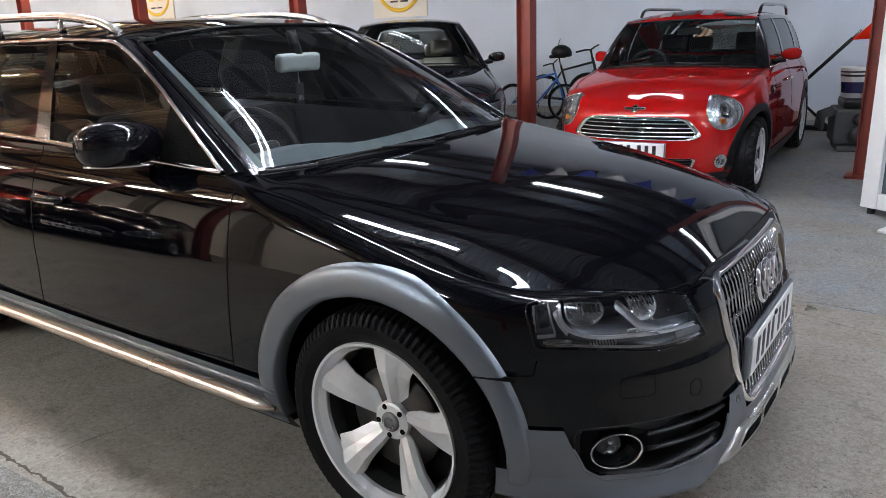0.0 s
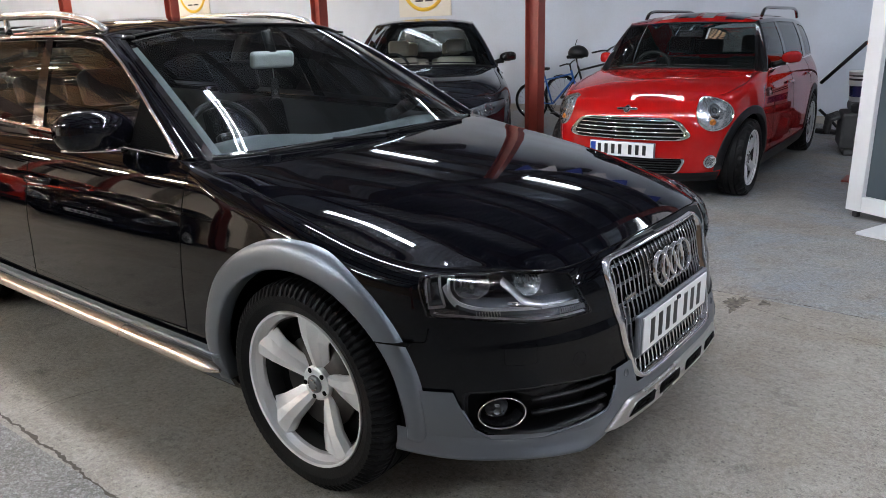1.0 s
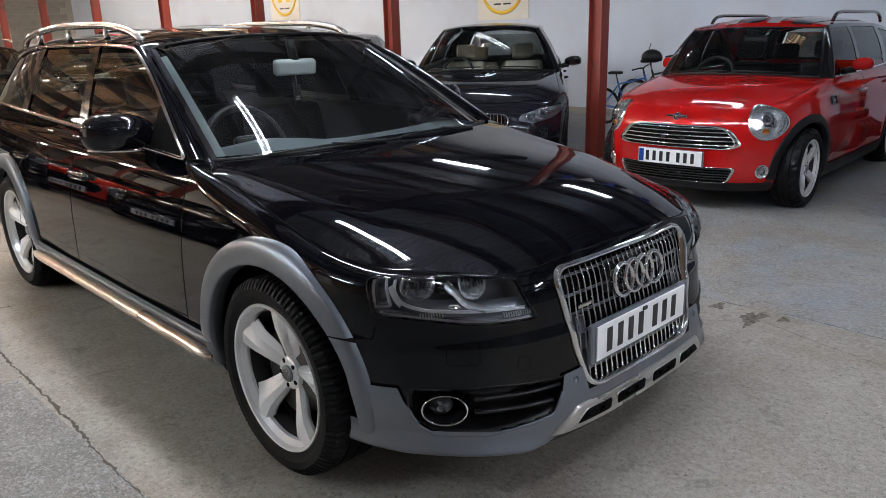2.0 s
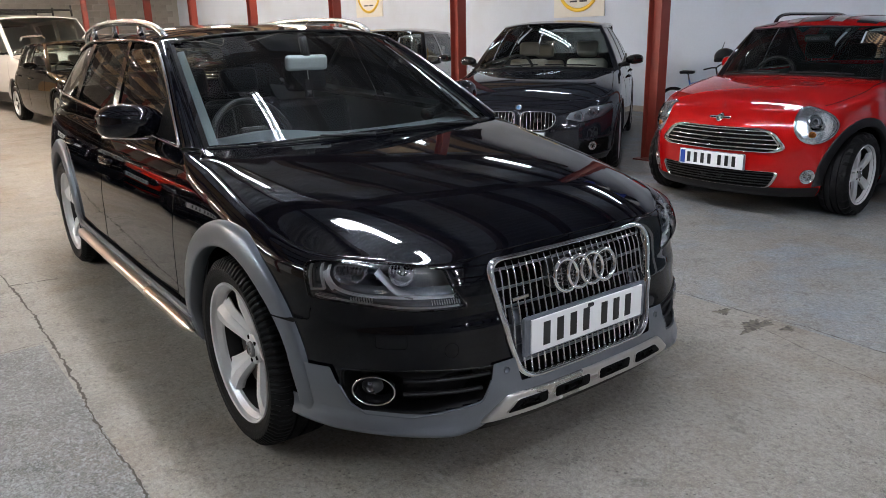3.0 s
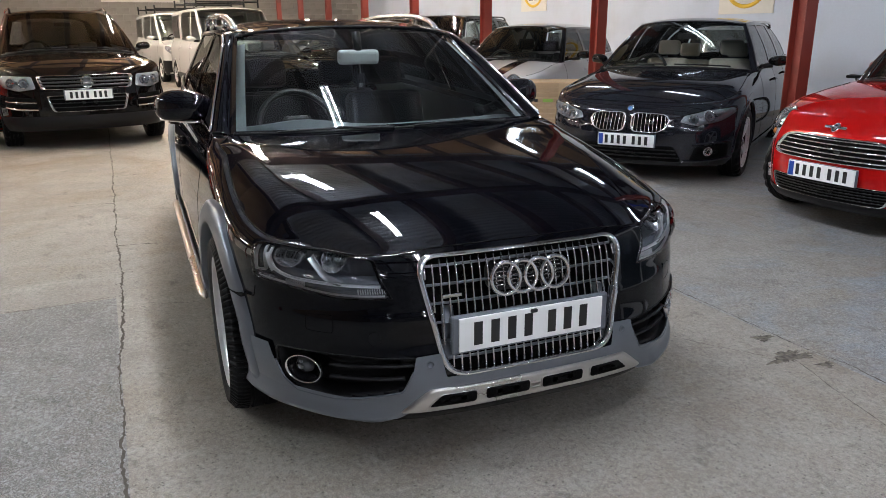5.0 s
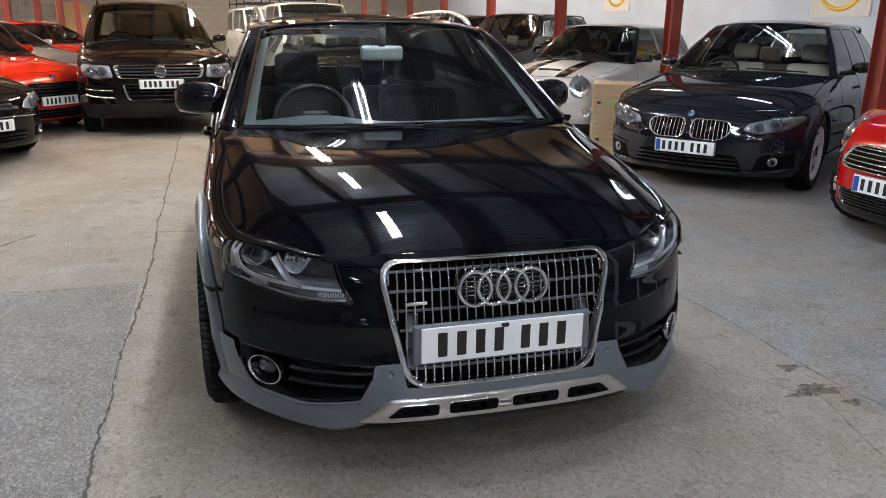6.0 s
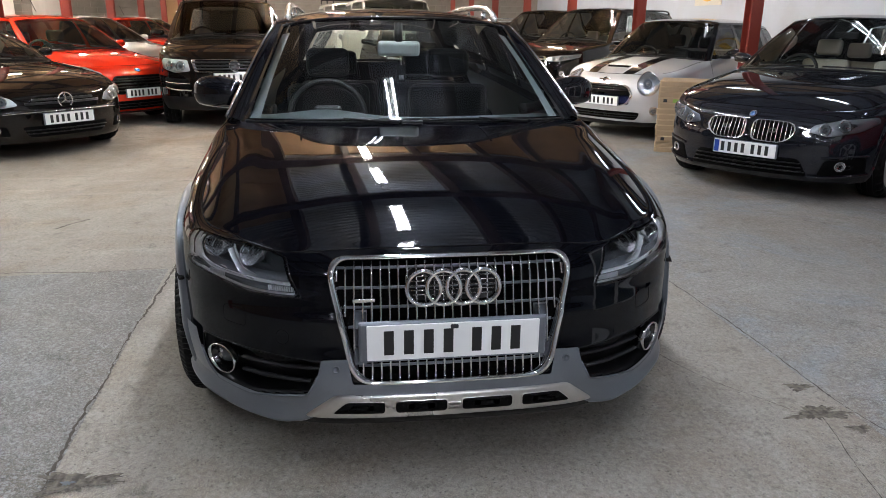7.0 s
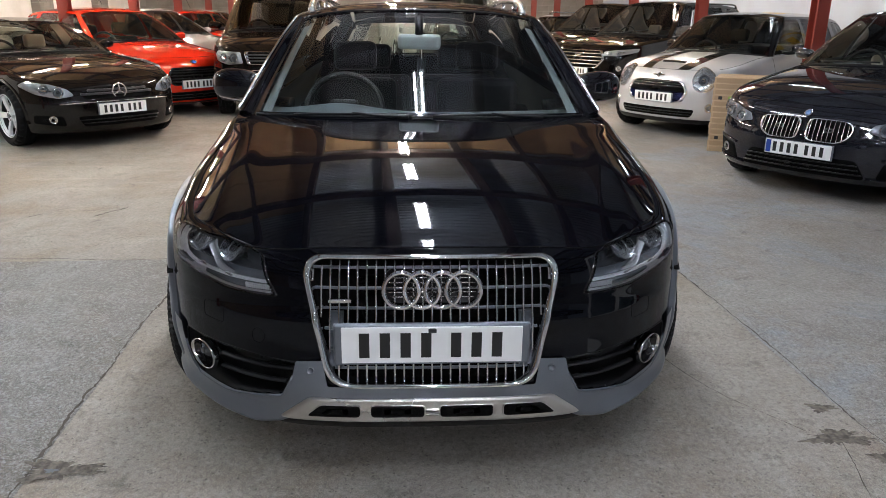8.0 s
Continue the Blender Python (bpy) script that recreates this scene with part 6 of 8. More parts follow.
S_WMINI = gspec(3.85, 0.86, 1.475, 0.66, 2.495, 0.311, 0.222, 0.79, -1.02, 0.97, -1.22, -1.6, -3.45, 0.57, (0.94, 1.02), ((-2.15, -2.12), (-3.0, -2.95)), 0.66, M["silver_white_paint"], 0.17, glass_dark=True)
S_TUC = gspec(4.475, 0.925, 1.69, 0.86, 2.67, 0.352, 0.235, 0.93, -1.25, 1.10, -1.45, -1.95, -4.05, 0.60, (1.06, 1.18), ((-2.4, -2.45), (-3.35, -3.35)), 0.66, M["black_metallic"], 0.22, seat_mat=M["grey_cloth"])
S_SLK = gspec(4.08, 0.89, 1.30, 0.77, 2.43, 0.32, 0.225, 0.69, -1.42, 0.92, -1.62, -2.05, -2.85, 0.56, (0.88, 0.92), ((-2.5, -2.55), (-2.9, -2.8)), 0.66, M["brown_black_paint"], 0.16, seat_mat=M["cream_leather"], rear_low=0.05)
S_FIE = gspec(3.97, 0.86, 1.435, 0.83, 2.49, 0.31, 0.225, 0.78, -1.08, 0.965, -1.28, -1.85, -3.6, 0.56, (0.925, 1.03), ((-2.3, -2.35), (-3.1, -3.05)), 0.68, M["bright_red_paint"], 0.16)
S_VW = gspec(4.75, 0.964, 1.71, 0.88, 2.855, 0.372, 0.235, 0.98, -1.35, 1.16, -1.52, -2.05, -4.4, 0.66, (1.10, 1.18), ((-2.5, -2.55), (-3.5, -3.5)), 0.56, M["brown_black_paint"], 0.24, seat_mat=M["grey_cloth"], glass_dark=True)
S_SAL = gspec(4.9, 0.93, 1.46, 0.86, 2.9, 0.33, 0.235, 0.74, -1.35, 0.97, -1.55, -2.2, -4.0, 0.56, (0.94, 1.0), ((-2.6, -2.75), (-3.5, -3.45)), 0.66, M["silver_paint"], 0.17)
S_HATCH = gspec(3.8, 0.86, 1.42, 0.84, 2.55, 0.315, 0.22, 0.76, -1.15, 0.95, -1.35, -1.9, -3.5, 0.57, (0.92, 0.98), ((-2.35, -2.4), (-3.2, -3.2)), 0.64, M["black_metallic"], 0.18, seat_mat=M["grey_cloth"])
S_VAN = gspec(5.0, 0.955, 1.96, 0.95, 3.1, 0.335, 0.20, 1.02, -0.95, 1.2, -1.12, -1.75, -4.9, 0.79, (1.14, 1.2), ((-2.2, -2.25), (-3.4, -3.4)), 0.5, M["white_paint"], 0.22, seat_mat=M["grey_cloth"])

S_WMINI[0].update(roof_mat=M["gloss_black"], pillar_mat=M["gloss_black"], mirror_mat=M["gloss_black"], lip_mat=M["black_plastic"], lip=0.05)
S_RMINI[0].update(pillar_mat=M["gloss_black"], mirror_size=(0.085, 0.16, 0.125), mirror_out=0.02, lip_mat=M["black_plastic"], lip=0.06, handle="chrome", edge=False)
S_BMW[0].update(hood_bump=a_bump, hood_n=(60, 80), mirror_mat=M["gloss_black"])
S_TUC[0].update(lip_mat=M["black_plastic"], lip=0.05)
S_VW[0].update(lip=0.04, glass=M["dark_glass"])

red_mini = simple_car("estate_car", "red small estate car with chrome grille and black arches", place(-1.70, 3.235, -87), S_RMINI)
bmw = simple_car("estate_car", "dark grey metallic estate car with twin chrome kidney grille", place(-3.70, 3.06, -53), S_BMW)
white_mini = simple_car("hatchback", "silver white small hatchback with black bonnet stripes", place(-7.0, 2.98, -54), S_WMINI)
tucson = simple_car("suv", "black suv with chrome slatted grille", place(-10.9, 2.9, -54), S_TUC)
slk = simple_car("roadster", "dark brown black roadster with star badge in the grille", place(-6.18, -3.10, 48), S_SLK)
fiesta = simple_car("hatchback", "bright red hatchback with black mesh grille", place(-8.65, -2.94, 50), S_FIE)
suv = simple_car("suv", "dark brown suv with chrome framed grille", place(-8.1, -1.63, 9), S_VW)
silver = simple_car("saloon", "pale silver saloon parked beyond the red hatchback", place(-12.2, -3.3, 50), S_SAL)
hatch = simple_car("hatchback", "black hatchback parked in front of a white van", place(-11.0, 1.38, 6), S_HATCH)
van = simple_car("van", "white panel van with black bumper and roof bars", place(-14.85, 1.42, 8), S_VAN)


# ---------------------------------------------------------------- faces of the other cars
def mirrored(poly):
    return [(-y, z) for y, z in poly][::-1]


def lamp(root, b, poly, mat="lamp_grey", ring=None, eyes=(), r=0.03, label="", amber=None, depth=0.06):
    """A head lamp pair: bowl, bulbs, cover."""
    for fl in (False, True):
        q = dens(round_poly(b.fy(poly), r), 0.03) if len(poly) < 16 else b.fy(poly)
        hl = b.patch("headlamp", q, [(0, 0.007), (0.25, 0.007), (0.5, 0.007), (0.75, 0.007), (0.97, 0.008), (1.0, 0.005), (1.01, -0.006)], M[mat], root, flip=fl, label=label)
        for y, z, rr in eyes:
            e = b.fy([(y, z)])[0]
            b.patch("reflector", ellipse(e[0], e[1], rr, rr, 22), [(0, 0.010), (0.5, 0.011), (0.85, 0.019), (1.0, 0.021), (1.1, 0.008)], M["lamp_satin"], hl, flip=fl)
            b.patch("reflector_ring", ellipse(e[0], e[1], rr, rr, 26), [(0.82, 0.012), (0.86, 0.025), (0.98, 0.025), (1.04, 0.008)], M["chrome"], hl, flip=fl)
            b.patch("bulb", ellipse(e[0], e[1], rr * 0.62, rr * 0.62, 16), [(0, 0.028), (0.6, 0.024), (1.0, 0.012)], M["lamp_dark"], hl, flip=fl)
        if amber:
            e = b.fy([amber[:2]])[0]
            b.patch("indicator", ellipse(e[0], e[1], amber[2], amber[2] * 0.8, 16), [(0, 0.021), (0.7, 0.018), (1.0, 0.009)], M["amber"], hl, flip=fl)
        if ring:
            b.patch("lamp_ring", q, [(1.0 - ring, 0.004), (1.0 - ring * 0.8, 0.018), (1.0, 0.016), (1.03, -0.004)], M["chrome"], hl, flip=fl)
        b.patch("lamp_lens", q, [(0, 0.034)] + [(k / 8, 0.034 - 0.022 * (k / 8) ** 2.5) for k in range(1, 8)] + [(1.0, 0.009)], M["lens"], hl, flip=fl)


def opening(root, b, poly, name="grille", back="liner", rim=None, rim_w=0.05, rows=(), cols=(), bar="chrome", bar_r=0.006, r=0.04, half=None, label="", flip=False):
    """A grille or intake: black field with bars and a rim. half: (z) -> half width of the bars."""
    q = dens(round_poly(b.fy(poly), r), 0.03)
    g = b.patch(name, q, [(0, 0.006), (0.2, 0.006), (0.4, 0.006), (0.6, 0.006), (0.8, 0.006), (0.97, 0.006), (1.0, 0.002), (1.0, -0.01)], M[back], root, flip=flip, label=label)
    if rim:
        b.patch("surround", q, [(1.0 - rim_w, 0.002), (1.0 - rim_w * 0.8, 0.016), (1.0, 0.018), (1.02, 0.010), (1.03, -0.004)], M[rim], g, flip=flip)
    ys = [p[0] for p in poly]
    zs = [p[1] for p in poly]
    for z in rows:
        span = [y for y in np.linspace(min(ys), max(ys), 80) if inside(poly, np.array(y), np.array(z))]
        if len(span) > 3:
            yy = np.linspace(span[0], span[-1], 16)
            a = np.array([b.fy([(y, 0)])[0][0] for y in yy]) * (-1 if flip else 1)
            tube("bar", [tuple(p) for p in b.at(a, np.full(16, z), 0.010)], bar_r, M[bar], g, 6)
    for y in cols:
        span = [z for z in np.linspace(min(zs), max(zs), 60) if inside(poly, np.array(y), np.array(z))]
        if len(span) > 3:
            zz = np.linspace(span[0], span[-1], 6)
            a = np.full(6, b.fy([(y, 0)])[0][0]) * (-1 if flip else 1)
            tube("bar", [tuple(p) for p in b.at(a, zz, 0.010)], bar_r, M[bar], g, 6)
    return g


def badge(root, b, y, z, ra, rz, mat="chrome", inner=None):
    e = b.fy([(y, z)])[0]
    o = b.patch("badge", ellipse(e[0], e[1], ra, rz, 24), [(0, 0.016), (0.75, 0.014), (0.85, 0.017), (1.0, 0.014), (1.02, 0.0)], M[mat], root)
    if inner:
        b.patch("badge_field", ellipse(e[0], e[1], ra * 0.7, rz * 0.7, 20), [(0, 0.0185), (0.95, 0.0172), (1.0, 0.015)], M[inner], o)


def fog(root, b, y, z, r, ring="chrome"):
    for fl in (False, True):
        e = b.fy([(y, z)])[0]
        o = b.patch("fog_lamp", ellipse(e[0], e[1], r, r, 24), [(0, 0.004), (0.6, 0.006), (0.85, 0.010), (0.9, 0.012)], M["reflector"], root, flip=fl)
        b.patch("fog_ring", ellipse(e[0], e[1], r * 1.12, r * 1.12, 24), [(0.8, 0.006), (0.84, 0.016), (0.97, 0.015), (1.0, -0.003)], M[ring], o, flip=fl)
        b.patch("fog_glass", ellipse(e[0], e[1], r * 0.9, r * 0.9, 20), [(0, 0.018), (0.7, 0.016), (1.0, 0.010)], M["lens"], o, flip=fl)


def plate_on(root, b, z, blue=True, off=0.02):
    x = max(float(b.at(0.0, z + 0.05)[0]), float(b.at(0.0, z - 0.05)[0]))
    number_plate(root, pose(x + off, 0, z), blue=blue, holder=0.012)


def low_trim(root, b, sp, z1, mat="black_plastic", name="lower_bumper"):
    al = b.a_x(sp["axles"][0] + sp["arch"] + 0.01, 0.3)
    b.skin(name, -al, al, sp["zb"], z1, M[mat], root, 90, 6, off=0.008)


def sills(root, b, sp, z1=0.30, mat="black_plastic"):
    for s in (1, -1):
        a0, a1 = b.a_x(sp["axles"][0] - sp["arch"], 0.3) * s, b.a_x(sp["axles"][1] + sp["arch"], 0.3) * s
        b.skin("sill", a0, a1, sp["zb"], z1, M[mat], root, 24, 6, off=0.008)


def seams(root, b, sp):
    for fl in (False, True):
        for xd in sp["doors"]:
            top = float(b.ztop(b.a_x(xd, 0.8))) - 0.01
            b.ribbon("shut_line", [(b.a_x(xd, z), z) for z in np.linspace(0.32, top, 6)], 0.007, 0.001, M["liner"], root, flip=fl)
        for xh in sp["doors"][1:]:
            ah, zh = b.a_x(xh + 0.17, 0.8), float(b.ztop(b.a_x(xh, 0.8))) - 0.14
            s = -1 if fl else 1
            tube("door_handle", [tuple(b.at(s * (ah + d), zh, o)) for d, o in ((-0.09, 0.004), (-0.06, 0.026), (0.06, 0.026), (0.09, 0.004))], 0.012, sp["paint"] if not sp.get("handle") else M[sp["handle"]], root, 8)
    P = sp["hood_P"]
    for row in (-1, 0):
        tube("bonnet_seam", [tuple(p) for p in P[row, 1:-3]], 0.003, M["liner"], root, 5)
    if sp.get("edge", True):
        tube("bonnet_edge", [tuple(p) for p in P[3:-3, 0]], 0.0035, M["liner"], root, 5)


def wiper_pair(root, cb):
    for s in (1, -1):
        qs = np.linspace(0.05, 0.75, 12)
        tube("wiper", [tuple(p) for p in cb.at(qs, np.full(12, 0.05), 0.012, s)], 0.008, M["black_plastic"], root, 6)
    p = np.concatenate([cb.at(np.linspace(0.99, 0, 16), np.full(16, 0.012), 0.004, -1), cb.at(np.linspace(0, 0.99, 16), np.full(16, 0.012), 0.004, 1)[1:]])
    tube("screen_foot", [tuple(v) for v in p], 0.010, M["black_plastic"], root, 6)


def belt_trim(root, cb, mat, q0=2.0, q1=4.9, r=0.009):
    for s in (1, -1):
        q = np.linspace(q0, q1, 40)
        tube("belt_trim", [tuple(p) for p in cb.at(q, np.full(40, 0.015), 0.006, s)], r, M[mat], root, 6)


def rails(root, x0, x1, y, z, mat, lift=0.055):
    for s in (1, -1):
        pts = spline([(x0, s * y, z - 0.015), (x0 - 0.08, s * y, z + lift * 0.7), (x0 - 0.3, s * y, z + lift), (x1 + 0.3, s * y, z + lift), (x1 + 0.08, s * y, z + lift * 0.6), (x1, s * y, z - 0.03)], 26)
        tube("roof_rail", [tuple(p) for p in pts], 0.016, M[mat], root, 8)


def inside_mirror(root, x, z):
    part("inside_mirror", box_bm(bmesh.new(), x - 0.015, x + 0.015, -0.11, 0.11, z - 0.03, z + 0.03, 0.012, 2), M["black_plastic"], root)


# red small estate
sp, b, cb = S_RMINI
r = red_mini
lamp(r, b, ellipse(0.635, 0.690, 0.100, 0.126, 36), "lamp_chrome", 0.08, [(0.64, 0.722, 0.046)], amber=(0.63, 0.630, 0.028))
opening(r, b, [(-0.50, 0.530), (-0.43, 0.498), (0.43, 0.498), (0.50, 0.530), (0.42, 0.640), (0.33, 0.665), (-0.33, 0.665), (-0.42, 0.640)], "grille", "liner", "chrome", 0.085, rows=(0.525, 0.556, 0.587, 0.618, 0.645), bar="chrome", bar_r=0.0058)
opening(r, b, [(-0.42, 0.240), (0.42, 0.240), (0.47, 0.360), (-0.47, 0.360)], "lower_intake", "liner", "satin_chrome", 0.035, rows=(0.265, 0.285, 0.305, 0.325, 0.345), bar="black_plastic", bar_r=0.004)
plate_on(r, b, 0.42)
fog(r, b, 0.625, 0.33, 0.048)
badge(r, b, 0, 0.728, 0.035, 0.030)
part("badge_wing", box_bm(bmesh.new(), float(b.at(0, 0.73)[0]), float(b.at(0, 0.73)[0]) + 0.012, -0.085, 0.085, 0.718, 0.738, 0.006, 2), M["chrome"], r)
low_trim(r, b, sp, 0.245)
sills(r, b, sp, 0.29)
seams(r, b, sp)
wiper_pair(r, cb)
belt_trim(r, cb, "chrome")
rails(r, -1.85, -3.45, 0.54, 1.425, "gloss_black", 0.06)
inside_mirror(r, -1.55, 1.27)
P = sp["roof_P"]
for k, (i0, i1) in enumerate(((-0.40, -0.30), (-0.18, -0.12), (-0.05, 0.05), (0.12, 0.18), (0.30, 0.40))):
    nu = P.shape[0]
    c = nu // 2
    lo, hi = int(c + i0 * nu), int(c + i1 * nu)
    sub = P[min(lo, hi):max(lo, hi) + 1, 1:-6] + np.array([0, 0, 0.003])
    if sub.shape[0] > 1:
        grid_part("roof_stripe", sub, np.ones((sub.shape[0] - 1, sub.shape[1] - 1), bool), M["silver_paint" if k % 2 else "grey_paint"], r, "pale grey roof stripe")
for fl in (False, True):
    b.patch("side_scuttle", [(b.a_x(-1.10, 0.78) + d, 0.80 + e) for d, e in ((-0.06, -0.035), (0.07, -0.035), (0.05, 0.035), (-0.07, 0.03))], [(0, 0.012), (0.9, 0.012), (1.0, 0.0)], M["black_plastic"], r, flip=fl)
    b.patch("side_indicator", [(b.a_x(-1.09, 0.78) + d, 0.80 + e) for d, e in ellipse(0, 0, 0.025, 0.016, 14)], [(0, 0.018), (0.9, 0.014), (1.0, 0.010)], M["bulb"], r, flip=fl)

# dark grey estate
sp, b, cb = S_BMW
r = bmw
lamp(r, b, [(0.46, 0.575), (0.60, 0.545), (0.78, 0.585), (0.88, 0.66), (0.87, 0.70), (0.70, 0.680), (0.50, 0.630)], "lamp_smoke", None, [(0.575, 0.60, 0.045), (0.70, 0.63, 0.050)], 0.02)
for s in (1, -1):
    opening(r, b, [(s * 0.060, 0.478), (s * 0.27, 0.474), (s * 0.345, 0.52), (s * 0.372, 0.58), (s * 0.350, 0.632), (s * 0.27, 0.645), (s * 0.06, 0.648), (s * 0.028, 0.62), (s * 0.028, 0.51)][::s], "kidney_grille", "liner", "chrome", 0.07, cols=[s * v for v in (0.055, 0.09, 0.125, 0.16, 0.195, 0.23, 0.265, 0.30, 0.335, 0.362)], bar="satin_chrome", bar_r=0.0035, r=0.04)
opening(r, b, [(-0.50, 0.215), (0.50, 0.215), (0.42, 0.36), (-0.42, 0.36)], "lower_intake", "liner", None, rows=(0.25, 0.285, 0.32), bar="black_plastic", bar_r=0.006)
for s in (1, -1):
    opening(r, b, [(s * 0.56, 0.23), (s * 0.85, 0.26), (s * 0.84, 0.385), (s * 0.60, 0.36)][::s], "corner_intake", "liner", None, r=0.03)
    b.ribbon("bumper_line", b.fy([(s * 0.58, 0.375), (s * 0.72, 0.395), (s * 0.85, 0.40)]), 0.02, 0.012, sp["paint"], r)
    b.ribbon("bumper_lip", b.fy([(s * 0.50, 0.215), (s * 0.68, 0.225), (s * 0.86, 0.25)]), 0.02, 0.02, sp["paint"], r)
fog(r, b, 0.70, 0.315, 0.038)
plate_on(r, b, 0.400)
badge(r, b, 0, 0.684, 0.036, 0.026, "chrome", "badge_blue")
sills(r, b, sp, 0.27, "gloss_black")
seams(r, b, sp)
wiper_pair(r, cb)
belt_trim(r, cb, "black_plastic")
rails(r, -2.5, -4.3, 0.575, 1.42, "satin_chrome", 0.03)
inside_mirror(r, -2.12, 1.30)

# silver white hatchback
sp, b, cb = S_WMINI
r = white_mini
lamp(r, b, ellipse(0.575, 0.69, 0.122, 0.140, 36), "lamp_chrome", 0.10, [(0.58, 0.69, 0.060)])
opening(r, b, [(-0.42, 0.545), (-0.36, 0.44), (-0.28, 0.415), (0.28, 0.415), (0.36, 0.44), (0.42, 0.545), (0.36, 0.645), (0.26, 0.675), (-0.26, 0.675), (-0.36, 0.645)], "grille", "liner", "chrome", 0.07, rows=(0.60, 0.63, 0.655), bar="gloss_black", bar_r=0.008)
b.patch("grille_band", dens(round_poly(b.fy([(-0.38, 0.43), (0.38, 0.43), (0.39, 0.545), (-0.39, 0.545)]), 0.03), 0.03), [(0, 0.014), (0.97, 0.014), (1.0, 0.004)], M["navy_trim"], r)
opening(r, b, [(-0.48, 0.25), (0.48, 0.25), (0.52, 0.345), (-0.52, 0.345)], "lower_intake", "liner", None, rows=(0.28, 0.31), bar="black_plastic", bar_r=0.006)
plate_on(r, b, 0.47, False, 0.026)
fog(r, b, 0.655, 0.37, 0.05)
badge(r, b, 0, 0.725, 0.032, 0.028)
part("badge_wing", box_bm(bmesh.new(), float(b.at(0, 0.725)[0]), float(b.at(0, 0.725)[0]) + 0.014, -0.08, 0.08, 0.715, 0.733, 0.006, 2), M["chrome"], r)
sills(r, b, sp, 0.29)
low_trim(r, b, sp, 0.225)
seams(r, b, sp)
wiper_pair(r, cb)
belt_trim(r, cb, "chrome")
P = sp["hood_P"]
n = P.shape[0]
for lo, hi in ((0.27, 0.36), (0.64, 0.73)):
    sub = P[int(lo * n):int(hi * n) + 1] + np.array([0, 0, 0.003])
    grid_part("bonnet_stripe", sub, np.ones((sub.shape[0] - 1, sub.shape[1] - 1), bool), M["gloss_black"], r, "black bonnet stripe")
bm = bmesh.new()
box_bm(bm, -0.42, -0.34, -0.16, 0.16, 0.85, 0.885, 0.012, 2)
part("bonnet_scoop", bm, M["gloss_black"], r)

# black suv
sp, b, cb = S_TUC
r = tucson
opening(r, b, [(-0.40, 0.56), (0.40, 0.56), (0.52, 0.70), (0.47, 0.845), (-0.47, 0.845), (-0.52, 0.70)], "grille", "liner", "chrome", 0.06, rows=(0.62, 0.68, 0.74, 0.795), bar="satin_chrome", bar_r=0.013)
lamp(r, b, [(0.50, 0.76), (0.72, 0.765), (0.90, 0.83), (0.91, 0.885), (0.70, 0.86), (0.52, 0.83)], "lamp_clear", None, [(0.62, 0.80, 0.032), (0.73, 0.81, 0.032)], 0.015)
badge(r, b, 0, 0.77, 0.07, 0.036)
opening(r, b, [(-0.55, 0.30), (0.55, 0.30), (0.50, 0.42), (-0.50, 0.42)], "lower_intake", "liner", "satin_chrome", 0.04)
plate_on(r, b, 0.50, False)
fog(r, b, 0.74, 0.56, 0.04)
low_trim(r, b, sp, 0.30)
sills(r, b, sp, 0.34)
seams(r, b, sp)
wiper_pair(r, cb)
belt_trim(r, cb, "chrome")
rails(r, -2.2, -3.95, 0.57, 1.61, "gloss_black", 0.03)

# dark roadster
sp, b, cb = S_SLK
r = slk
lamp(r, b, [(0.46, 0.545), (0.60, 0.52), (0.76, 0.56), (0.85, 0.645), (0.83, 0.685), (0.68, 0.665), (0.52, 0.61)], "lamp_clear", None, [(0.60, 0.585, 0.05), (0.71, 0.615, 0.045)], 0.03)
opening(r, b, [(-0.36, 0.50), (0.36, 0.50), (0.40, 0.555), (0.26, 0.625), (-0.26, 0.625), (-0.40, 0.555)], "grille", "liner", None, rows=(0.555, 0.59), bar="dark_metal", bar_r=0.014)
x = float(b.at(0, 0.57)[0]) + 0.02
ring = [(x, 0.075 * math.cos(w), 0.575 + 0.075 * math.sin(w)) for w in np.linspace(0, 2 * math.pi, 32)[:-1]]
tube("badge_ring", ring, 0.008, M["chrome"], r, 8, True, up=(1, 0, 0))
for w in (90, 210, 330):
    w = radians(w)
    tube("badge_ray", [(x, 0, 0.575), (x, 0.072 * math.cos(w), 0.575 + 0.072 * math.sin(w))], [0.013, 0.004], M["chrome"], r, 6, up=(1, 0, 0))
opening(r, b, [(-0.40, 0.225), (0.40, 0.225), (0.46, 0.335), (-0.46, 0.335)], "lower_intake", "liner", None, rows=(0.26, 0.295), bar="black_plastic")
for s in (1, -1):
    opening(r, b, [(s * 0.56, 0.24), (s * 0.80, 0.27), (s * 0.79, 0.36), (s * 0.58, 0.345)][::s], "corner_intake", "liner", None, r=0.03)
    b.ribbon("bumper_strip", b.fy([(s * 0.03, 0.475), (s * 0.36, 0.472), (s * 0.6, 0.462)]), 0.010, 0.006, M["satin_chrome"], r)
fog(r, b, 0.66, 0.31, 0.036)
plate_on(r, b, 0.40, False)
seams(r, b, sp)
wiper_pair(r, cb)
belt_trim(r, cb, "chrome", 2.0, 3.9)

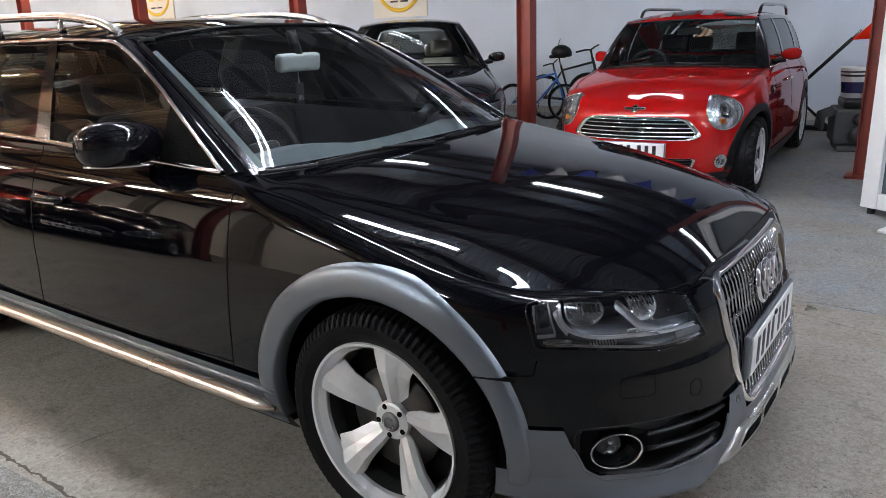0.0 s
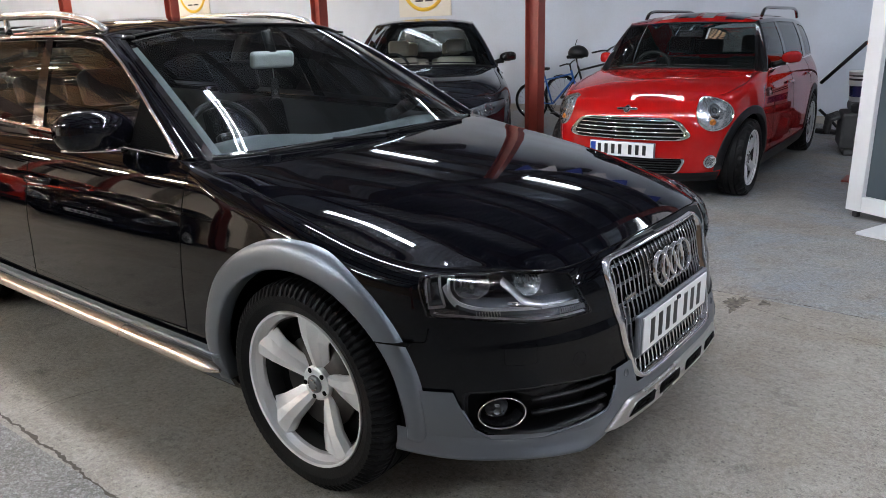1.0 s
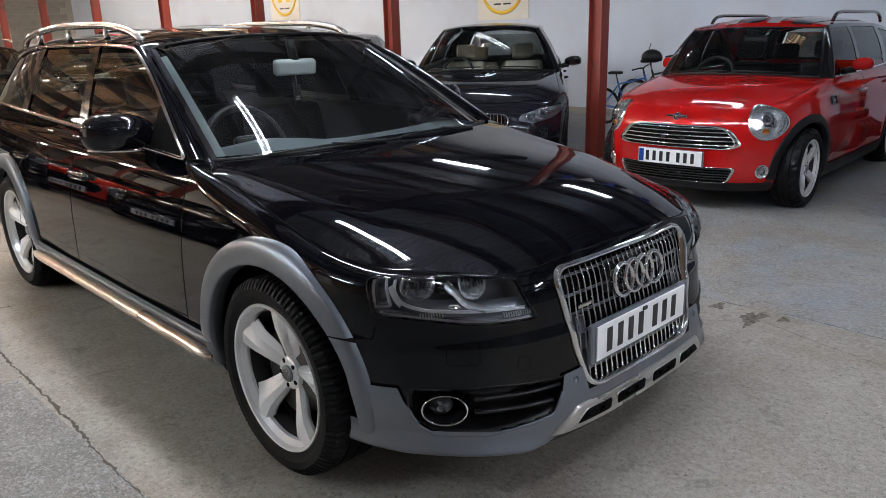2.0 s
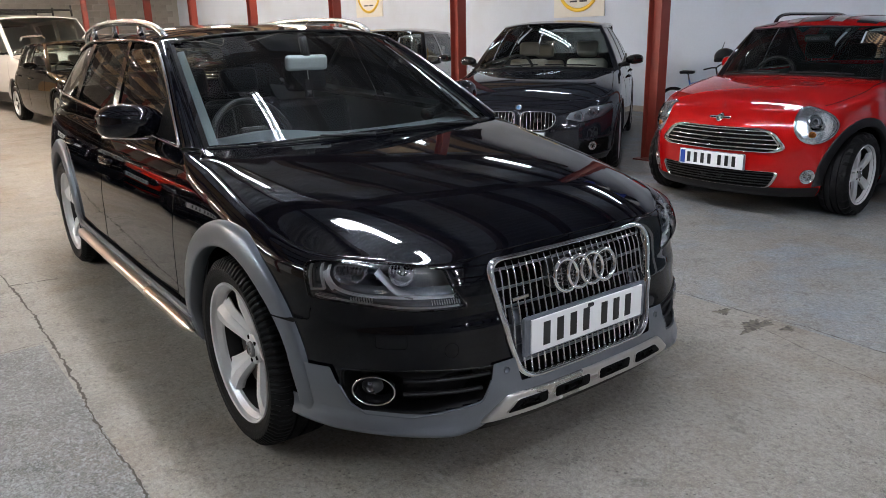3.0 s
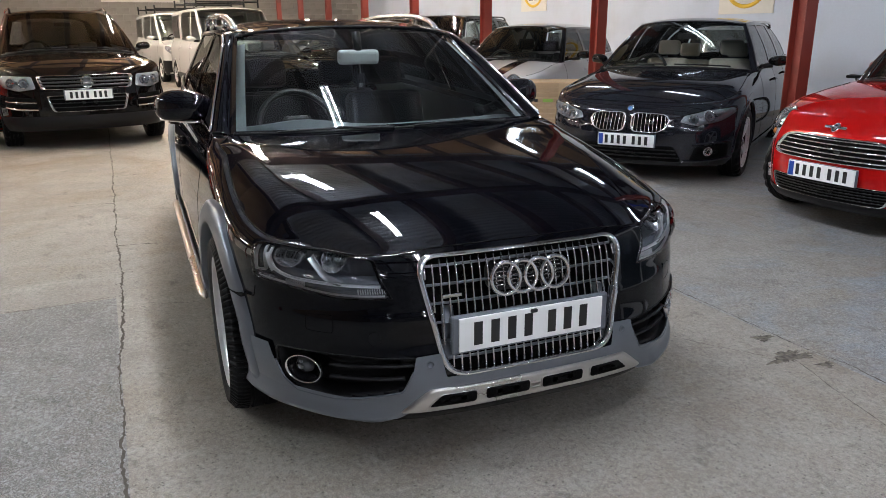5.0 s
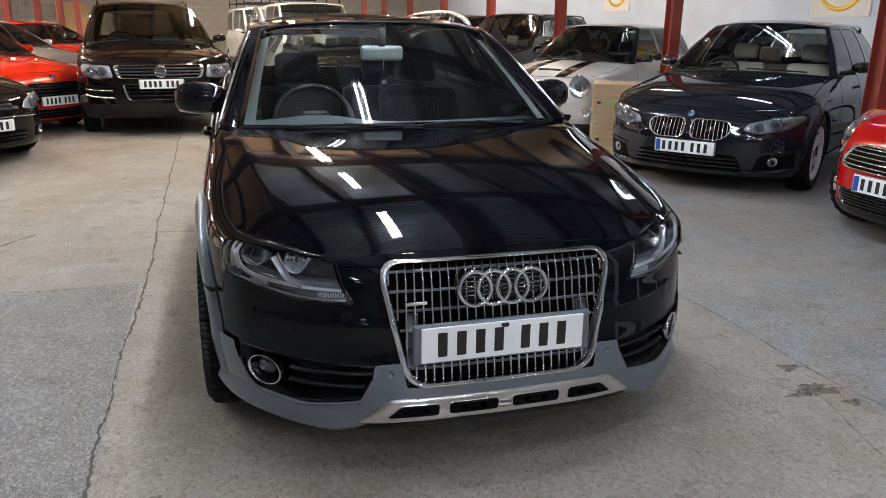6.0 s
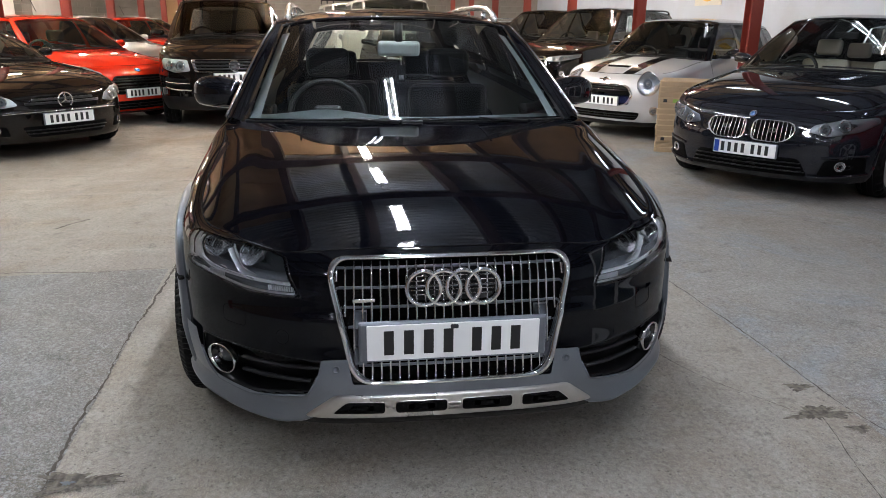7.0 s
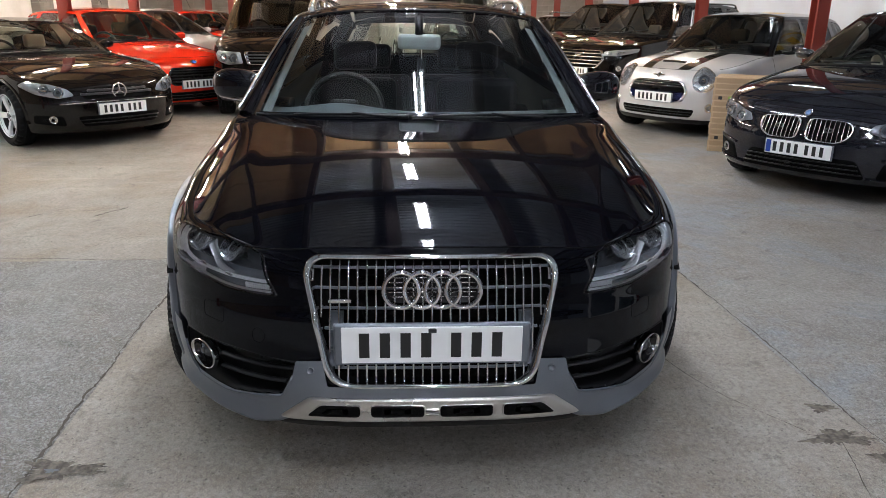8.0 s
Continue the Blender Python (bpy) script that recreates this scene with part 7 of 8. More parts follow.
# bright red hatchback
sp, b, cb = S_FIE
r = fiesta
lamp(r, b, [(0.50, 0.66), (0.62, 0.655), (0.78, 0.71), (0.86, 0.80), (0.84, 0.825), (0.68, 0.775), (0.52, 0.705)], "lamp_clear", None, [(0.60, 0.69, 0.035), (0.72, 0.745, 0.035)], 0.02)
opening(r, b, [(-0.36, 0.42), (0.36, 0.42), (0.44, 0.52), (0.36, 0.655), (-0.36, 0.655), (-0.44, 0.52)], "grille", "liner", "gloss_black", 0.06, rows=(0.47, 0.51, 0.55, 0.59, 0.62), bar="black_plastic", bar_r=0.009)
badge(r, b, 0, 0.725, 0.055, 0.024, "chrome", "plate_blue")
plate_on(r, b, 0.43, False)
opening(r, b, [(-0.48, 0.215), (0.48, 0.215), (0.50, 0.33), (-0.50, 0.33)], "lower_intake", "liner", None, rows=(0.25, 0.29), bar="black_plastic")
for s in (1, -1):
    opening(r, b, [(s * 0.60, 0.28), (s * 0.78, 0.32), (s * 0.77, 0.44), (s * 0.62, 0.42)][::s], "corner_intake", "liner", None, r=0.03)
b.ribbon("splitter", b.fy([(-0.7, 0.19), (0, 0.175), (0.7, 0.19)]), 0.03, 0.02, M["black_plastic"], r)
seams(r, b, sp)
wiper_pair(r, cb)
tube("aerial", [(-2.3, 0, 1.48), (-2.42, 0, 1.66)], 0.005, M["black_plastic"], r, 5)

# dark suv
sp, b, cb = S_VW
r = suv
lamp(r, b, [(0.56, 0.745), (0.74, 0.72), (0.90, 0.77), (0.925, 0.855), (0.90, 0.90), (0.60, 0.885)], "lamp_clear", None, [(0.68, 0.81, 0.058), (0.81, 0.815, 0.055)], 0.03)
opening(r, b, [(-0.50, 0.735), (0.50, 0.735), (0.545, 0.895), (-0.545, 0.895)], "grille", "liner", "chrome", 0.07, rows=(0.775, 0.815, 0.855), bar="dark_metal", bar_r=0.012)
badge(r, b, 0, 0.815, 0.075, 0.075, "chrome", "lamp_dark")
opening(r, b, [(-0.40, 0.47), (0.40, 0.47), (0.46, 0.66), (-0.46, 0.66)], "lower_intake", "liner", "chrome", 0.05, rows=(0.52, 0.57, 0.62), bar="black_plastic")
for s in (1, -1):
    opening(r, b, [(s * 0.56, 0.50), (s * 0.88, 0.53), (s * 0.88, 0.66), (s * 0.58, 0.64)][::s], "corner_intake", "liner", None, r=0.03)
    b.ribbon("bumper_strip", b.fy([(s * 0.56, 0.50), (s * 0.74, 0.505), (s * 0.88, 0.53)]), 0.02, 0.01, M["satin_chrome"], r)
    b.ribbon("bumper_strip", b.fy([(s * 0.57, 0.585), (s * 0.74, 0.59), (s * 0.88, 0.60)]), 0.012, 0.01, M["satin_chrome"], r)
plate_on(r, b, 0.665, False, 0.03)
low_trim(r, b, sp, 0.42)
sills(r, b, sp, 0.40)
seams(r, b, sp)
wiper_pair(r, cb)
rails(r, -2.3, -4.3, 0.62, 1.68, "gloss_black", 0.04)
inside_mirror(r, -2.05, 1.5)

# silver saloon, black hatchbacks, vans and the far cars


def plain_face(r, spec3, zl=0.70, zg=(0.50, 0.66), wide=0.36, mat="chrome", plate=0.45):
    sp, b, cb = spec3
    lamp(r, b, [(wide + 0.08, zl - 0.05), (0.70, zl - 0.06), (sp["half"] * 0.93, zl + 0.03), (sp["half"] * 0.93, zl + 0.07), (0.66, zl + 0.055), (wide + 0.10, zl + 0.02)], "lamp_clear", None, [(0.56, zl, 0.04), (0.68, zl + 0.005, 0.035)], 0.02)
    h = zg[1] - zg[0]
    opening(r, b, [(-wide, zg[0]), (wide, zg[0]), (wide + 0.03, zg[1]), (-wide - 0.03, zg[1])], "grille", "liner", mat, 0.07, rows=[zg[0] + h * k for k in (0.25, 0.5, 0.75)], bar="dark_metal", bar_r=0.008)
    opening(r, b, [(-0.48, 0.25), (0.48, 0.25), (0.46, 0.36), (-0.46, 0.36)], "lower_intake", "liner", None)
    badge(r, b, 0, (zg[0] + zg[1]) / 2, 0.05, 0.05)
    plate_on(r, b, plate, False)
    seams(r, b, sp)
    wiper_pair(r, cb)
    belt_trim(r, cb, "chrome")


plain_face(silver, S_SAL, 0.66, (0.50, 0.66), plate=0.42)
plain_face(hatch, S_HATCH, 0.72, (0.55, 0.68), plate=0.48)
rails(hatch, -2.05, -3.6, 0.55, 1.46, "satin_chrome", 0.035)


def van_face(r):
    sp, b, cb = S_VAN
    lamp(r, b, [(0.60, 0.78), (0.76, 0.77), (0.92, 0.92), (0.93, 1.03), (0.84, 1.0), (0.66, 0.87)], "lamp_clear", None, [(0.74, 0.85, 0.05)], 0.03)
    opening(r, b, [(-0.56, 0.70), (0.56, 0.70), (0.50, 0.83), (-0.50, 0.83)], "grille", "liner", "black_plastic", 0.06, rows=(0.74, 0.79), bar="black_plastic", bar_r=0.014)
    badge(r, b, 0, 0.86, 0.07, 0.07)
    low_trim(r, b, sp, 0.62)
    opening(r, b, [(-0.52, 0.34), (0.52, 0.34), (0.50, 0.50), (-0.50, 0.50)], "lower_intake", "liner", None, rows=(0.38, 0.43), bar="black_plastic")
    plate_on(r, b, 0.56, False)
    sills(r, b, sp, 0.42)
    seams(r, b, sp)
    wiper_pair(r, cb)
    for x in (-2.0, -3.2, -4.4):
        bar = tube("roof_bar", [(x, -0.74, 2.06), (x, 0.74, 2.06)], 0.02, M["black_plastic"], r, 8)
        for s in (1, -1):
            tube("bar_stop", [(x, s * 0.73, 1.93), (x, s * 0.73, 2.16)], 0.022, M["black_plastic"], bar, 8, up=(1, 0, 0))


van_face(van)
for c in ("side_window", "rear_screen"):
    for o in list(van.children):
        if o.name.startswith(c) and c == "rear_screen":
            o.data.materials[0] = M["white_paint"]

far = copy_thing(van, place(-20.4, 0.75, 10))
tagged(far, "white panel van standing before the block wall", "van")
far = copy_thing(tucson, place(-13.9, 2.7, -54))
tagged(far, "dark suv in the row along the white wall", "suv")
far = copy_thing(hatch, place(-16.3, 2.4, -54))
tagged(far, "dark hatchback in the row along the white wall", "hatchback")
far = copy_thing(silver, place(-19.2, 2.6, -52))
tagged(far, "silver saloon in the row along the white wall", "saloon")
far = copy_thing(fiesta, place(-15.2, -3.4, 50))
tagged(far, "red hatchback parked beyond the silver saloon", "hatchback")
far = copy_thing(silver, place(-18.0, -3.6, 50))
tagged(far, "pale saloon at the far end of the row", "saloon")


# ---------------------------------------------------------------- loose things and fittings of the hall
def flat_mesh(name, pts, z, mat, parent=None):
    return part_pd(name, [(x, y, z) for x, y in pts], [tuple(range(len(pts)))], mat, parent, smooth=False)


def crack(line, width, mat="joint", seed=1, label="dark crack filled with dirt in the concrete floor"):
    """A ragged joint: an uneven strip of dirt a hair above the slab."""
    rng = random.Random(seed)
    L = spline(line, int(70 * np.linalg.norm(np.array(line[-1]) - np.array(line[0]))) + 8)
    d = np.gradient(L, axis=0)
    d /= np.linalg.norm(d, axis=1)[:, None]
    s = np.stack([-d[:, 1], d[:, 0]], 1)
    verts, faces, off, wide = [], [], 0.0, 0.5
    for i, (p, q) in enumerate(zip(L, s)):
        off = 0.93 * off + rng.uniform(-1, 1) * width * 0.34
        wide = 0.75 * wide + 0.25 * rng.choice((0.1, 0.35, 0.7, 1.6))
        w0, w1 = width * wide * rng.uniform(0.1, 1.0), width * wide * rng.uniform(0.1, 1.0)
        a, b = p + q * (off + w0), p + q * (off - w1)
        verts += [(a[0], a[1], 0.0025), (b[0], b[1], 0.0025)]
        if i:
            faces.append((2 * i - 2, 2 * i - 1, 2 * i + 1, 2 * i))
    ob = part_pd("floor_crack", verts, faces, M[mat], None, smooth=False)
    return tagged(ob, label, "crack", kind="structure")


def blotch(x, y, rx, ry, mat, seed, label, z=0.003, name="floor_stain", rz=0.0):
    rng = random.Random(seed)
    n = 90
    r = np.array([1 + 0.28 * math.sin(3 * k * 6.283 / n + seed) + 0.15 * math.sin(7 * k * 6.283 / n + 2 * seed) + 0.1 * math.sin(17 * k * 6.283 / n + seed) + rng.uniform(-0.22, 0.16) for k in range(n)])
    pts = []
    for k in range(n):
        u, v = rx * r[k] * math.cos(6.283 * k / n), ry * r[k] * math.sin(6.283 * k / n)
        pts.append((x + u * math.cos(rz) - v * math.sin(rz), y + u * math.sin(rz) + v * math.cos(rz)))
    return tagged(flat_mesh(name, pts, z, M[mat]), label, "stain", kind="structure")


crack([(7.0, -0.98), (2.0, -1.16), (0.0, -1.26), (-0.5, -1.275), (-1.3, -1.30), (-2.1, -1.29), (-3.1, -1.325), (-4.76, -1.375), (-7.46, -1.455), (-12, -1.62), (-20, -1.92)], 0.012, seed=3)
crack([(6.0, 1.74), (1.5, 1.60), (0.38, 1.56), (-0.05, 1.585), (-0.35, 1.55), (-0.8, 1.545), (-1.35, 1.52), (-1.92, 1.49), (-4, 1.42), (-9, 1.25)], 0.007, seed=4)
crack([(-2.24, -1.30), (-2.19, -1.76), (-2.23, -2.1), (-2.23, -2.42), (-2.3, -4.5)], 0.006, seed=5)
crack([(-3.31, -1.33), (-3.29, -1.2), (-3.27, -1.08)], 0.014, seed=6)
crack([(-1.98, -1.29), (-2.02, -1.12), (-1.98, -0.95)], 0.004, seed=7)
crack([(-0.26, 1.33), (-0.6, 1.1), (-0.85, 1.02)], 0.004, seed=8)
crack([(-0.2, 1.42), (0.5, 1.25), (1.3, 1.2)], 0.004, seed=9)
crack([(-3.17, -2.26), (-3.30, -2.2), (-3.42, -2.13)], 0.016, seed=10)
crack([(-3.15, -2.72), (-3.25, -2.66)], 0.016, seed=11)
crack([(-4.7, -1.37), (-4.74, -1.55), (-4.72, -1.72)], 0.012, seed=12)
crack([(-6.0, -1.41), (-6.05, -1.0)], 0.010, seed=13)
material("hole_dirt", (0.15, 0.13, 0.105), 0.95, bump=0.9, scale=70, vary=0.6, detail=10, second=(0.07, 0.06, 0.05), second_scale=38, second_at=(0.45, 0.6))
blotch(-0.12, -1.17, 0.05, 0.115, "hole_dirt", 3, "broken hollow with loose dirt in the concrete floor")
blotch(-0.22, 1.42, 0.045, 0.105, "hole_dirt", 5, "broken hollow with loose dirt in the concrete floor")
blotch(-0.10, 1.50, 0.025, 0.04, "hole_dirt", 8, "small broken hollow in the concrete floor")
blotch(-0.42, 1.47, 0.03, 0.05, "hole_dirt", 9, "small broken hollow in the concrete floor")
blotch(-0.115, -1.19, 0.010, 0.022, "slate_plastic", 2, "scrap of blue grey plastic in the hollow", 0.006, "plastic_scrap")
rng = random.Random(12)
pebbles_v, pebbles_f = [], []
for k in range(260):
    x, y, r = rng.uniform(-3.5, 1.6), rng.uniform(-2.6, 2.4), rng.uniform(0.0015, 0.0045)
    b0 = len(pebbles_v)
    pebbles_v += [(x + r, y, 0.001), (x, y + r, 0.001), (x - r, y, 0.001), (x, y - r, 0.001), (x, y, r * 0.9)]
    pebbles_f += [(b0, b0 + 1, b0 + 4), (b0 + 1, b0 + 2, b0 + 4), (b0 + 2, b0 + 3, b0 + 4), (b0 + 3, b0, b0 + 4)]
tagged(part_pd("grit", pebbles_v, pebbles_f, M["hole_dirt"], None), "loose grit on the concrete floor", "grit", kind="stuff")

# bunting between two columns
bt = thing("bunting", "string of blue and white pennants strung between two columns", "bunting", pose(0, 0, 0))
line = spline([(-3.4, 5.02, 3.30), (-2.7, 5.05, 2.92), (-1.8, 5.08, 2.72), (-1.0, 5.1, 2.72), (-0.2, 5.13, 2.86)], 40)
tube("cord", [tuple(p) for p in line], 0.004, M["white_plastic"], bt, 5)
material("pennant_blue", (0.02, 0.045, 0.30), 0.7, bump=0.1, scale=120, vary=0.1)
material("pennant_white", (0.70, 0.70, 0.72), 0.7, bump=0.1, scale=120, vary=0.05)
for k, i in enumerate(range(1, 38, 5)):
    p, q = line[i], line[min(39, i + 4)]
    mid = (p + q) / 2 + np.array([0, 0.02, -0.30])
    part_pd("pennant", [p, q, mid, p + np.array([0, 0.004, 0]), q + np.array([0, 0.004, 0]), mid + np.array([0, 0.004, 0])], [(0, 1, 2), (5, 4, 3), (0, 3, 4, 1), (1, 4, 5, 2), (2, 5, 3, 0)], M["pennant_white" if k % 2 else "pennant_blue"], bt, smooth=False)

# booth with a white frame and dark panels
bo = thing("booth", "white framed booth with dark slate grey panels on small feet", "booth", pose(-0.14, 3.62, 0, 0, 0, -30))
W_, D_, H_ = 2.2, 1.0, 2.35
for x, y in ((0, 0), (W_ - 0.12, 0), (0, D_ - 0.12), (W_ - 0.12, D_ - 0.12), (1.05, 0)):
    part("post", box_bm(bmesh.new(), x, x + 0.12, y, y + 0.12, 0.05, H_, 0.006, 2), M["white_frame"], bo)
    part("foot", box_bm(bmesh.new(), x + 0.035, x + 0.075, y + 0.03, y + 0.07, 0, 0.05, 0.004, 1), M["dark_metal"], bo)
for z0 in (0.05, H_ - 0.12):
    part("rail", box_bm(bmesh.new(), 0.12, 1.05, 0.004, 0.11, z0, z0 + 0.11, 0.006, 2), M["white_frame"], bo)
    part("rail", box_bm(bmesh.new(), 1.17, W_ - 0.12, 0.004, 0.11, z0, z0 + 0.11, 0.006, 2), M["white_frame"], bo)
    part("rail", box_bm(bmesh.new(), 0.004, 0.11, 0.12, D_ - 0.12, z0, z0 + 0.11, 0.006, 2), M["white_frame"], bo)
for x0, x1 in ((0.12, 1.05), (1.17, W_ - 0.12)):
    part("panel", box_bm(bmesh.new(), x0, x1, 0.04, 0.07, 0.16, H_ - 0.12), M["slate_panel"], bo)
part("panel", box_bm(bmesh.new(), 0.04, 0.07, 0.12, D_ - 0.12, 0.16, H_ - 0.12), M["slate_panel"], bo)
part("roof_panel", box_bm(bmesh.new(), 0, W_, 0, D_, H_, H_ + 0.05, 0.01, 2), M["white_frame"], bo)
step = box_part("floor_board", 0, 0.5, 0, 0.35, 0, 0.018, M["white_frame"], None, 0.003)
step.matrix_world = pose(0.02, 3.12, 0.0, 0, 0, -20)
tagged(step, "pale board lying on the floor beside the booth", "board")

# stack of flat cartons beside the dark estate
for k in range(13):
    rng = random.Random(k)
    c = box_part("carton", -0.62, 0.0, 0.0, 1.15, 0, 0.0595, M["card"], None, 0.004, seg=1)
    c.matrix_world = pose(-5.87 + rng.uniform(-0.006, 0.006), 3.235 + rng.uniform(-0.006, 0.006), 0.0605 * k, 0, 0, -28 + rng.uniform(-0.5, 0.5))
    tagged(c, "flat brown cardboard carton in a stack", "carton", "stack of flat cartons")
    part("tape", box_bm(bmesh.new(), 0.0005, 0.0016, 0.02, 0.34, 0.008, 0.05), M["card_dark"], c)
    if k == 9:
        part("sticker", box_bm(bmesh.new(), 0.001, 0.003, 0.16, 0.28, 0.012, 0.048), M["tape_green"], c)
    if k in (2, 9):
        part("print", box_bm(bmesh.new(), 0.001, 0.0025, 0.06, 0.10, 0.012, 0.046), M["ink"], c)


def bicycle(m, frame_mat, label, tyre="rubber"):
    b = thing("bicycle", label, "bicycle", m, "bicycles")
    for x in (0.0, 1.02):
        rim = tube("wheel", [(x + 0.325 * math.cos(w), 0, 0.335 + 0.325 * math.sin(w)) for w in np.linspace(0, 6.283, 41)[:-1]], 0.020, M[tyre], b, 8, True, up=(0, 1, 0))
        tube("rim", [(x + 0.295 * math.cos(w), 0, 0.335 + 0.295 * math.sin(w)) for w in np.linspace(0, 6.283, 41)[:-1]], 0.011, M["satin_chrome"], rim, 6, True, up=(0, 1, 0))
        for k in range(18):
            w = 6.283 * k / 18
            tube("spoke", [(x, 0.015 * (-1) ** k, 0.335), (x + 0.29 * math.cos(w), 0, 0.335 + 0.29 * math.sin(w))], 0.0018, M["satin_chrome"], rim, 4)
        tube("hub", [(x, -0.045, 0.335), (x, 0.045, 0.335)], 0.022, M["dark_metal"], rim, 8)
    bb, st, hd = (0.43, 0, 0.30), (0.30, 0, 0.80), (0.84, 0, 0.86)
    for n, a, c, r in (("seat_tube", bb, st, 0.016), ("top_tube", (0.31, 0, 0.74), hd, 0.016), ("down_tube", bb, (0.87, 0, 0.76), 0.019), ("fork", (0.86, 0, 0.80), (1.02, 0, 0.335), 0.017),
                       ("head_tube", (0.83, 0, 0.92), (0.88, 0, 0.72), 0.021)):
        tube(n, [a, c], r, M[frame_mat], b, 8)
    for s in (1, -1):
        tube("chain_stay", [bb, (0, s * 0.06, 0.335)], 0.010, M[frame_mat], b, 6)
        tube("seat_stay", [(0.31, 0, 0.73), (0, s * 0.06, 0.335)], 0.009, M[frame_mat], b, 6)
    tube("stem", [(0.83, 0, 0.90), (0.81, 0, 1.02)], 0.015, M["black_plastic"], b, 8)
    tube("handlebar", [(0.76, -0.31, 1.05), (0.80, -0.12, 1.05), (0.81, 0, 1.03), (0.80, 0.12, 1.05), (0.76, 0.31, 1.05)], 0.013, M["black_plastic"], b, 8)
    tube("seat_post", [st, (0.275, 0, 0.93)], 0.013, M["satin_chrome"], b, 8)
    sd = bmesh.new()
    box_bm(sd, 0.14, 0.40, -0.07, 0.07, 0.92, 0.97, 0.02, 2)
    for v in sd.verts:
        v.co.y *= 1.0 if v.co.x < 0.22 else 0.45
    part("saddle", sd, M["black_plastic"], b)
    tube("chainring", [(0.43 + 0.085 * math.cos(w), -0.05, 0.30 + 0.085 * math.sin(w)) for w in np.linspace(0, 6.283, 25)[:-1]], 0.006, M["dark_metal"], b, 6, True, up=(0, 1, 0))
    tube("crank", [(0.43, -0.06, 0.30), (0.50, -0.07, 0.16)], 0.009, M["dark_metal"], b, 6)
    part("pedal", box_bm(bmesh.new(), 0.46, 0.55, -0.16, -0.075, 0.15, 0.17, 0.005, 1), M["black_plastic"], b)
    return b


bicycle(pose(-5.28, 7.70, 0, 7, 0, 4) @ Matrix.Scale(0.82, 4), "blue_frame", "blue framed bicycle leaning by the white wall")
bk = bicycle(pose(-4.86, 7.95, 0, 7, 0, -6), "black_plastic", "black folding bicycle leaning by the white wall")
bk = bicycle(pose(-4.35, 8.35, 0, 6, 0, 3), "white_plastic", "white framed bicycle leaning by the white wall")
he = bmesh.new()
bmesh.ops.create_uvsphere(he, u_segments=24, v_segments=14, radius=0.5)
for v in he.verts:
    v.co = Vector((v.co.x * 0.30, v.co.y * 0.22, max(v.co.z, -0.12) * 0.24))
for fc in he.faces:
    fc.smooth = True
hm = part("helmet", he, M["black_plastic"], None)
hm.matrix_world = pose(-4.46, 7.61, 0.985, 10, 6, 20)
tagged(hm, "black cycle helmet hanging from a handlebar", "helmet")
tube("helmet_strap", [(-0.06, 0, 0.10), (-0.05, 0.01, 0.15), (-0.04, 0.02, 0.2)], 0.006, M["black_plastic"], hm, 5)

# engine block on the floor, a tub on top, and a red hoist
en = thing("engine_block", "greasy black engine block standing on the floor", "engine", pose(-0.55, 6.55, 0, 0, 0, 15))
part("block", box_bm(bmesh.new(), -0.22, 0.22, -0.25, 0.25, 0.08, 0.44, 0.03, 2), M["lumber_dark"], en)
part("sump", box_bm(bmesh.new(), -0.18, 0.18, -0.22, 0.22, 0.0, 0.08, 0.02, 1), M["lumber_dark"], en)
part("head_cover", box_bm(bmesh.new(), -0.15, 0.12, -0.24, 0.24, 0.44, 0.54, 0.03, 2), M["black_plastic"], en)
for k in range(4):
    tube("manifold_pipe", [(-0.22, -0.18 + 0.12 * k, 0.40), (-0.32, -0.18 + 0.12 * k, 0.36), (-0.33, -0.16 + 0.12 * k, 0.22)], 0.026, M["lumber_dark"], en, 8)
for y, z, r in ((-0.27, 0.18, 0.09), (-0.27, 0.34, 0.06)):
    lathe("pulley", [(-0.02, 0.01), (-0.02, r), (0.02, r), (0.02, 0.01)], M["dark_metal"], en, "y", 20, m=Matrix.Translation((0, y, z)))
tb = lathe("tub", [(0.0, 0.001), (0.0, 0.125), (0.30, 0.155), (0.305, 0.16), (0.29, 0.148), (0.01, 0.118), (0.01, 0.001)], M["white_plastic"], None, "z", 32)
tb.matrix_world = pose(-0.58, 6.55, 0.54)
tagged(tb, "white plastic tub with dark printed bands", "tub")
lathe("printed_band", [(0.05, 0.1312), (0.16, 0.1422)], M["navy_trim"], tb, "z", 32)
lathe("printed_band", [(0.215, 0.1478), (0.235, 0.1496)], M["ink"], tb, "z", 32)
lathe("printed_band", [(0.255, 0.1516), (0.27, 0.1530)], M["ink"], tb, "z", 32)
ho = thing("hoist", "red engine hoist with a black ram leaning to the wall", "hoist", pose(0, 0, 0))
tube("ram", [(-1.26, 7.85, 0.62), (-0.80, 7.75, 1.10)], 0.022, M["black_plastic"], ho, 8)
tube("ram_rod", [(-0.82, 7.752, 1.08), (-0.72, 7.73, 1.19)], 0.013, M["satin_chrome"], ho, 8)
part_pd("boom_plate", [(-0.80, 7.72, 1.08), (-0.38, 7.70, 1.10), (-0.38, 7.70, 1.52), (-0.80, 7.76, 1.08), (-0.38, 7.74, 1.10), (-0.38, 7.74, 1.52)], [(0, 1, 2), (5, 4, 3), (0, 3, 4, 1), (1, 4, 5, 2), (2, 5, 3, 0)], M["bright_red_paint"], ho, smooth=False)
tube("post", [(-0.34, 7.72, 0), (-0.34, 7.72, 1.55)], 0.045, M["bright_red_paint"], ho, 4)
tube("leg", [(-1.25, 7.85, 0.04), (-0.30, 7.70, 0.04)], 0.035, M["black_plastic"], ho, 6)
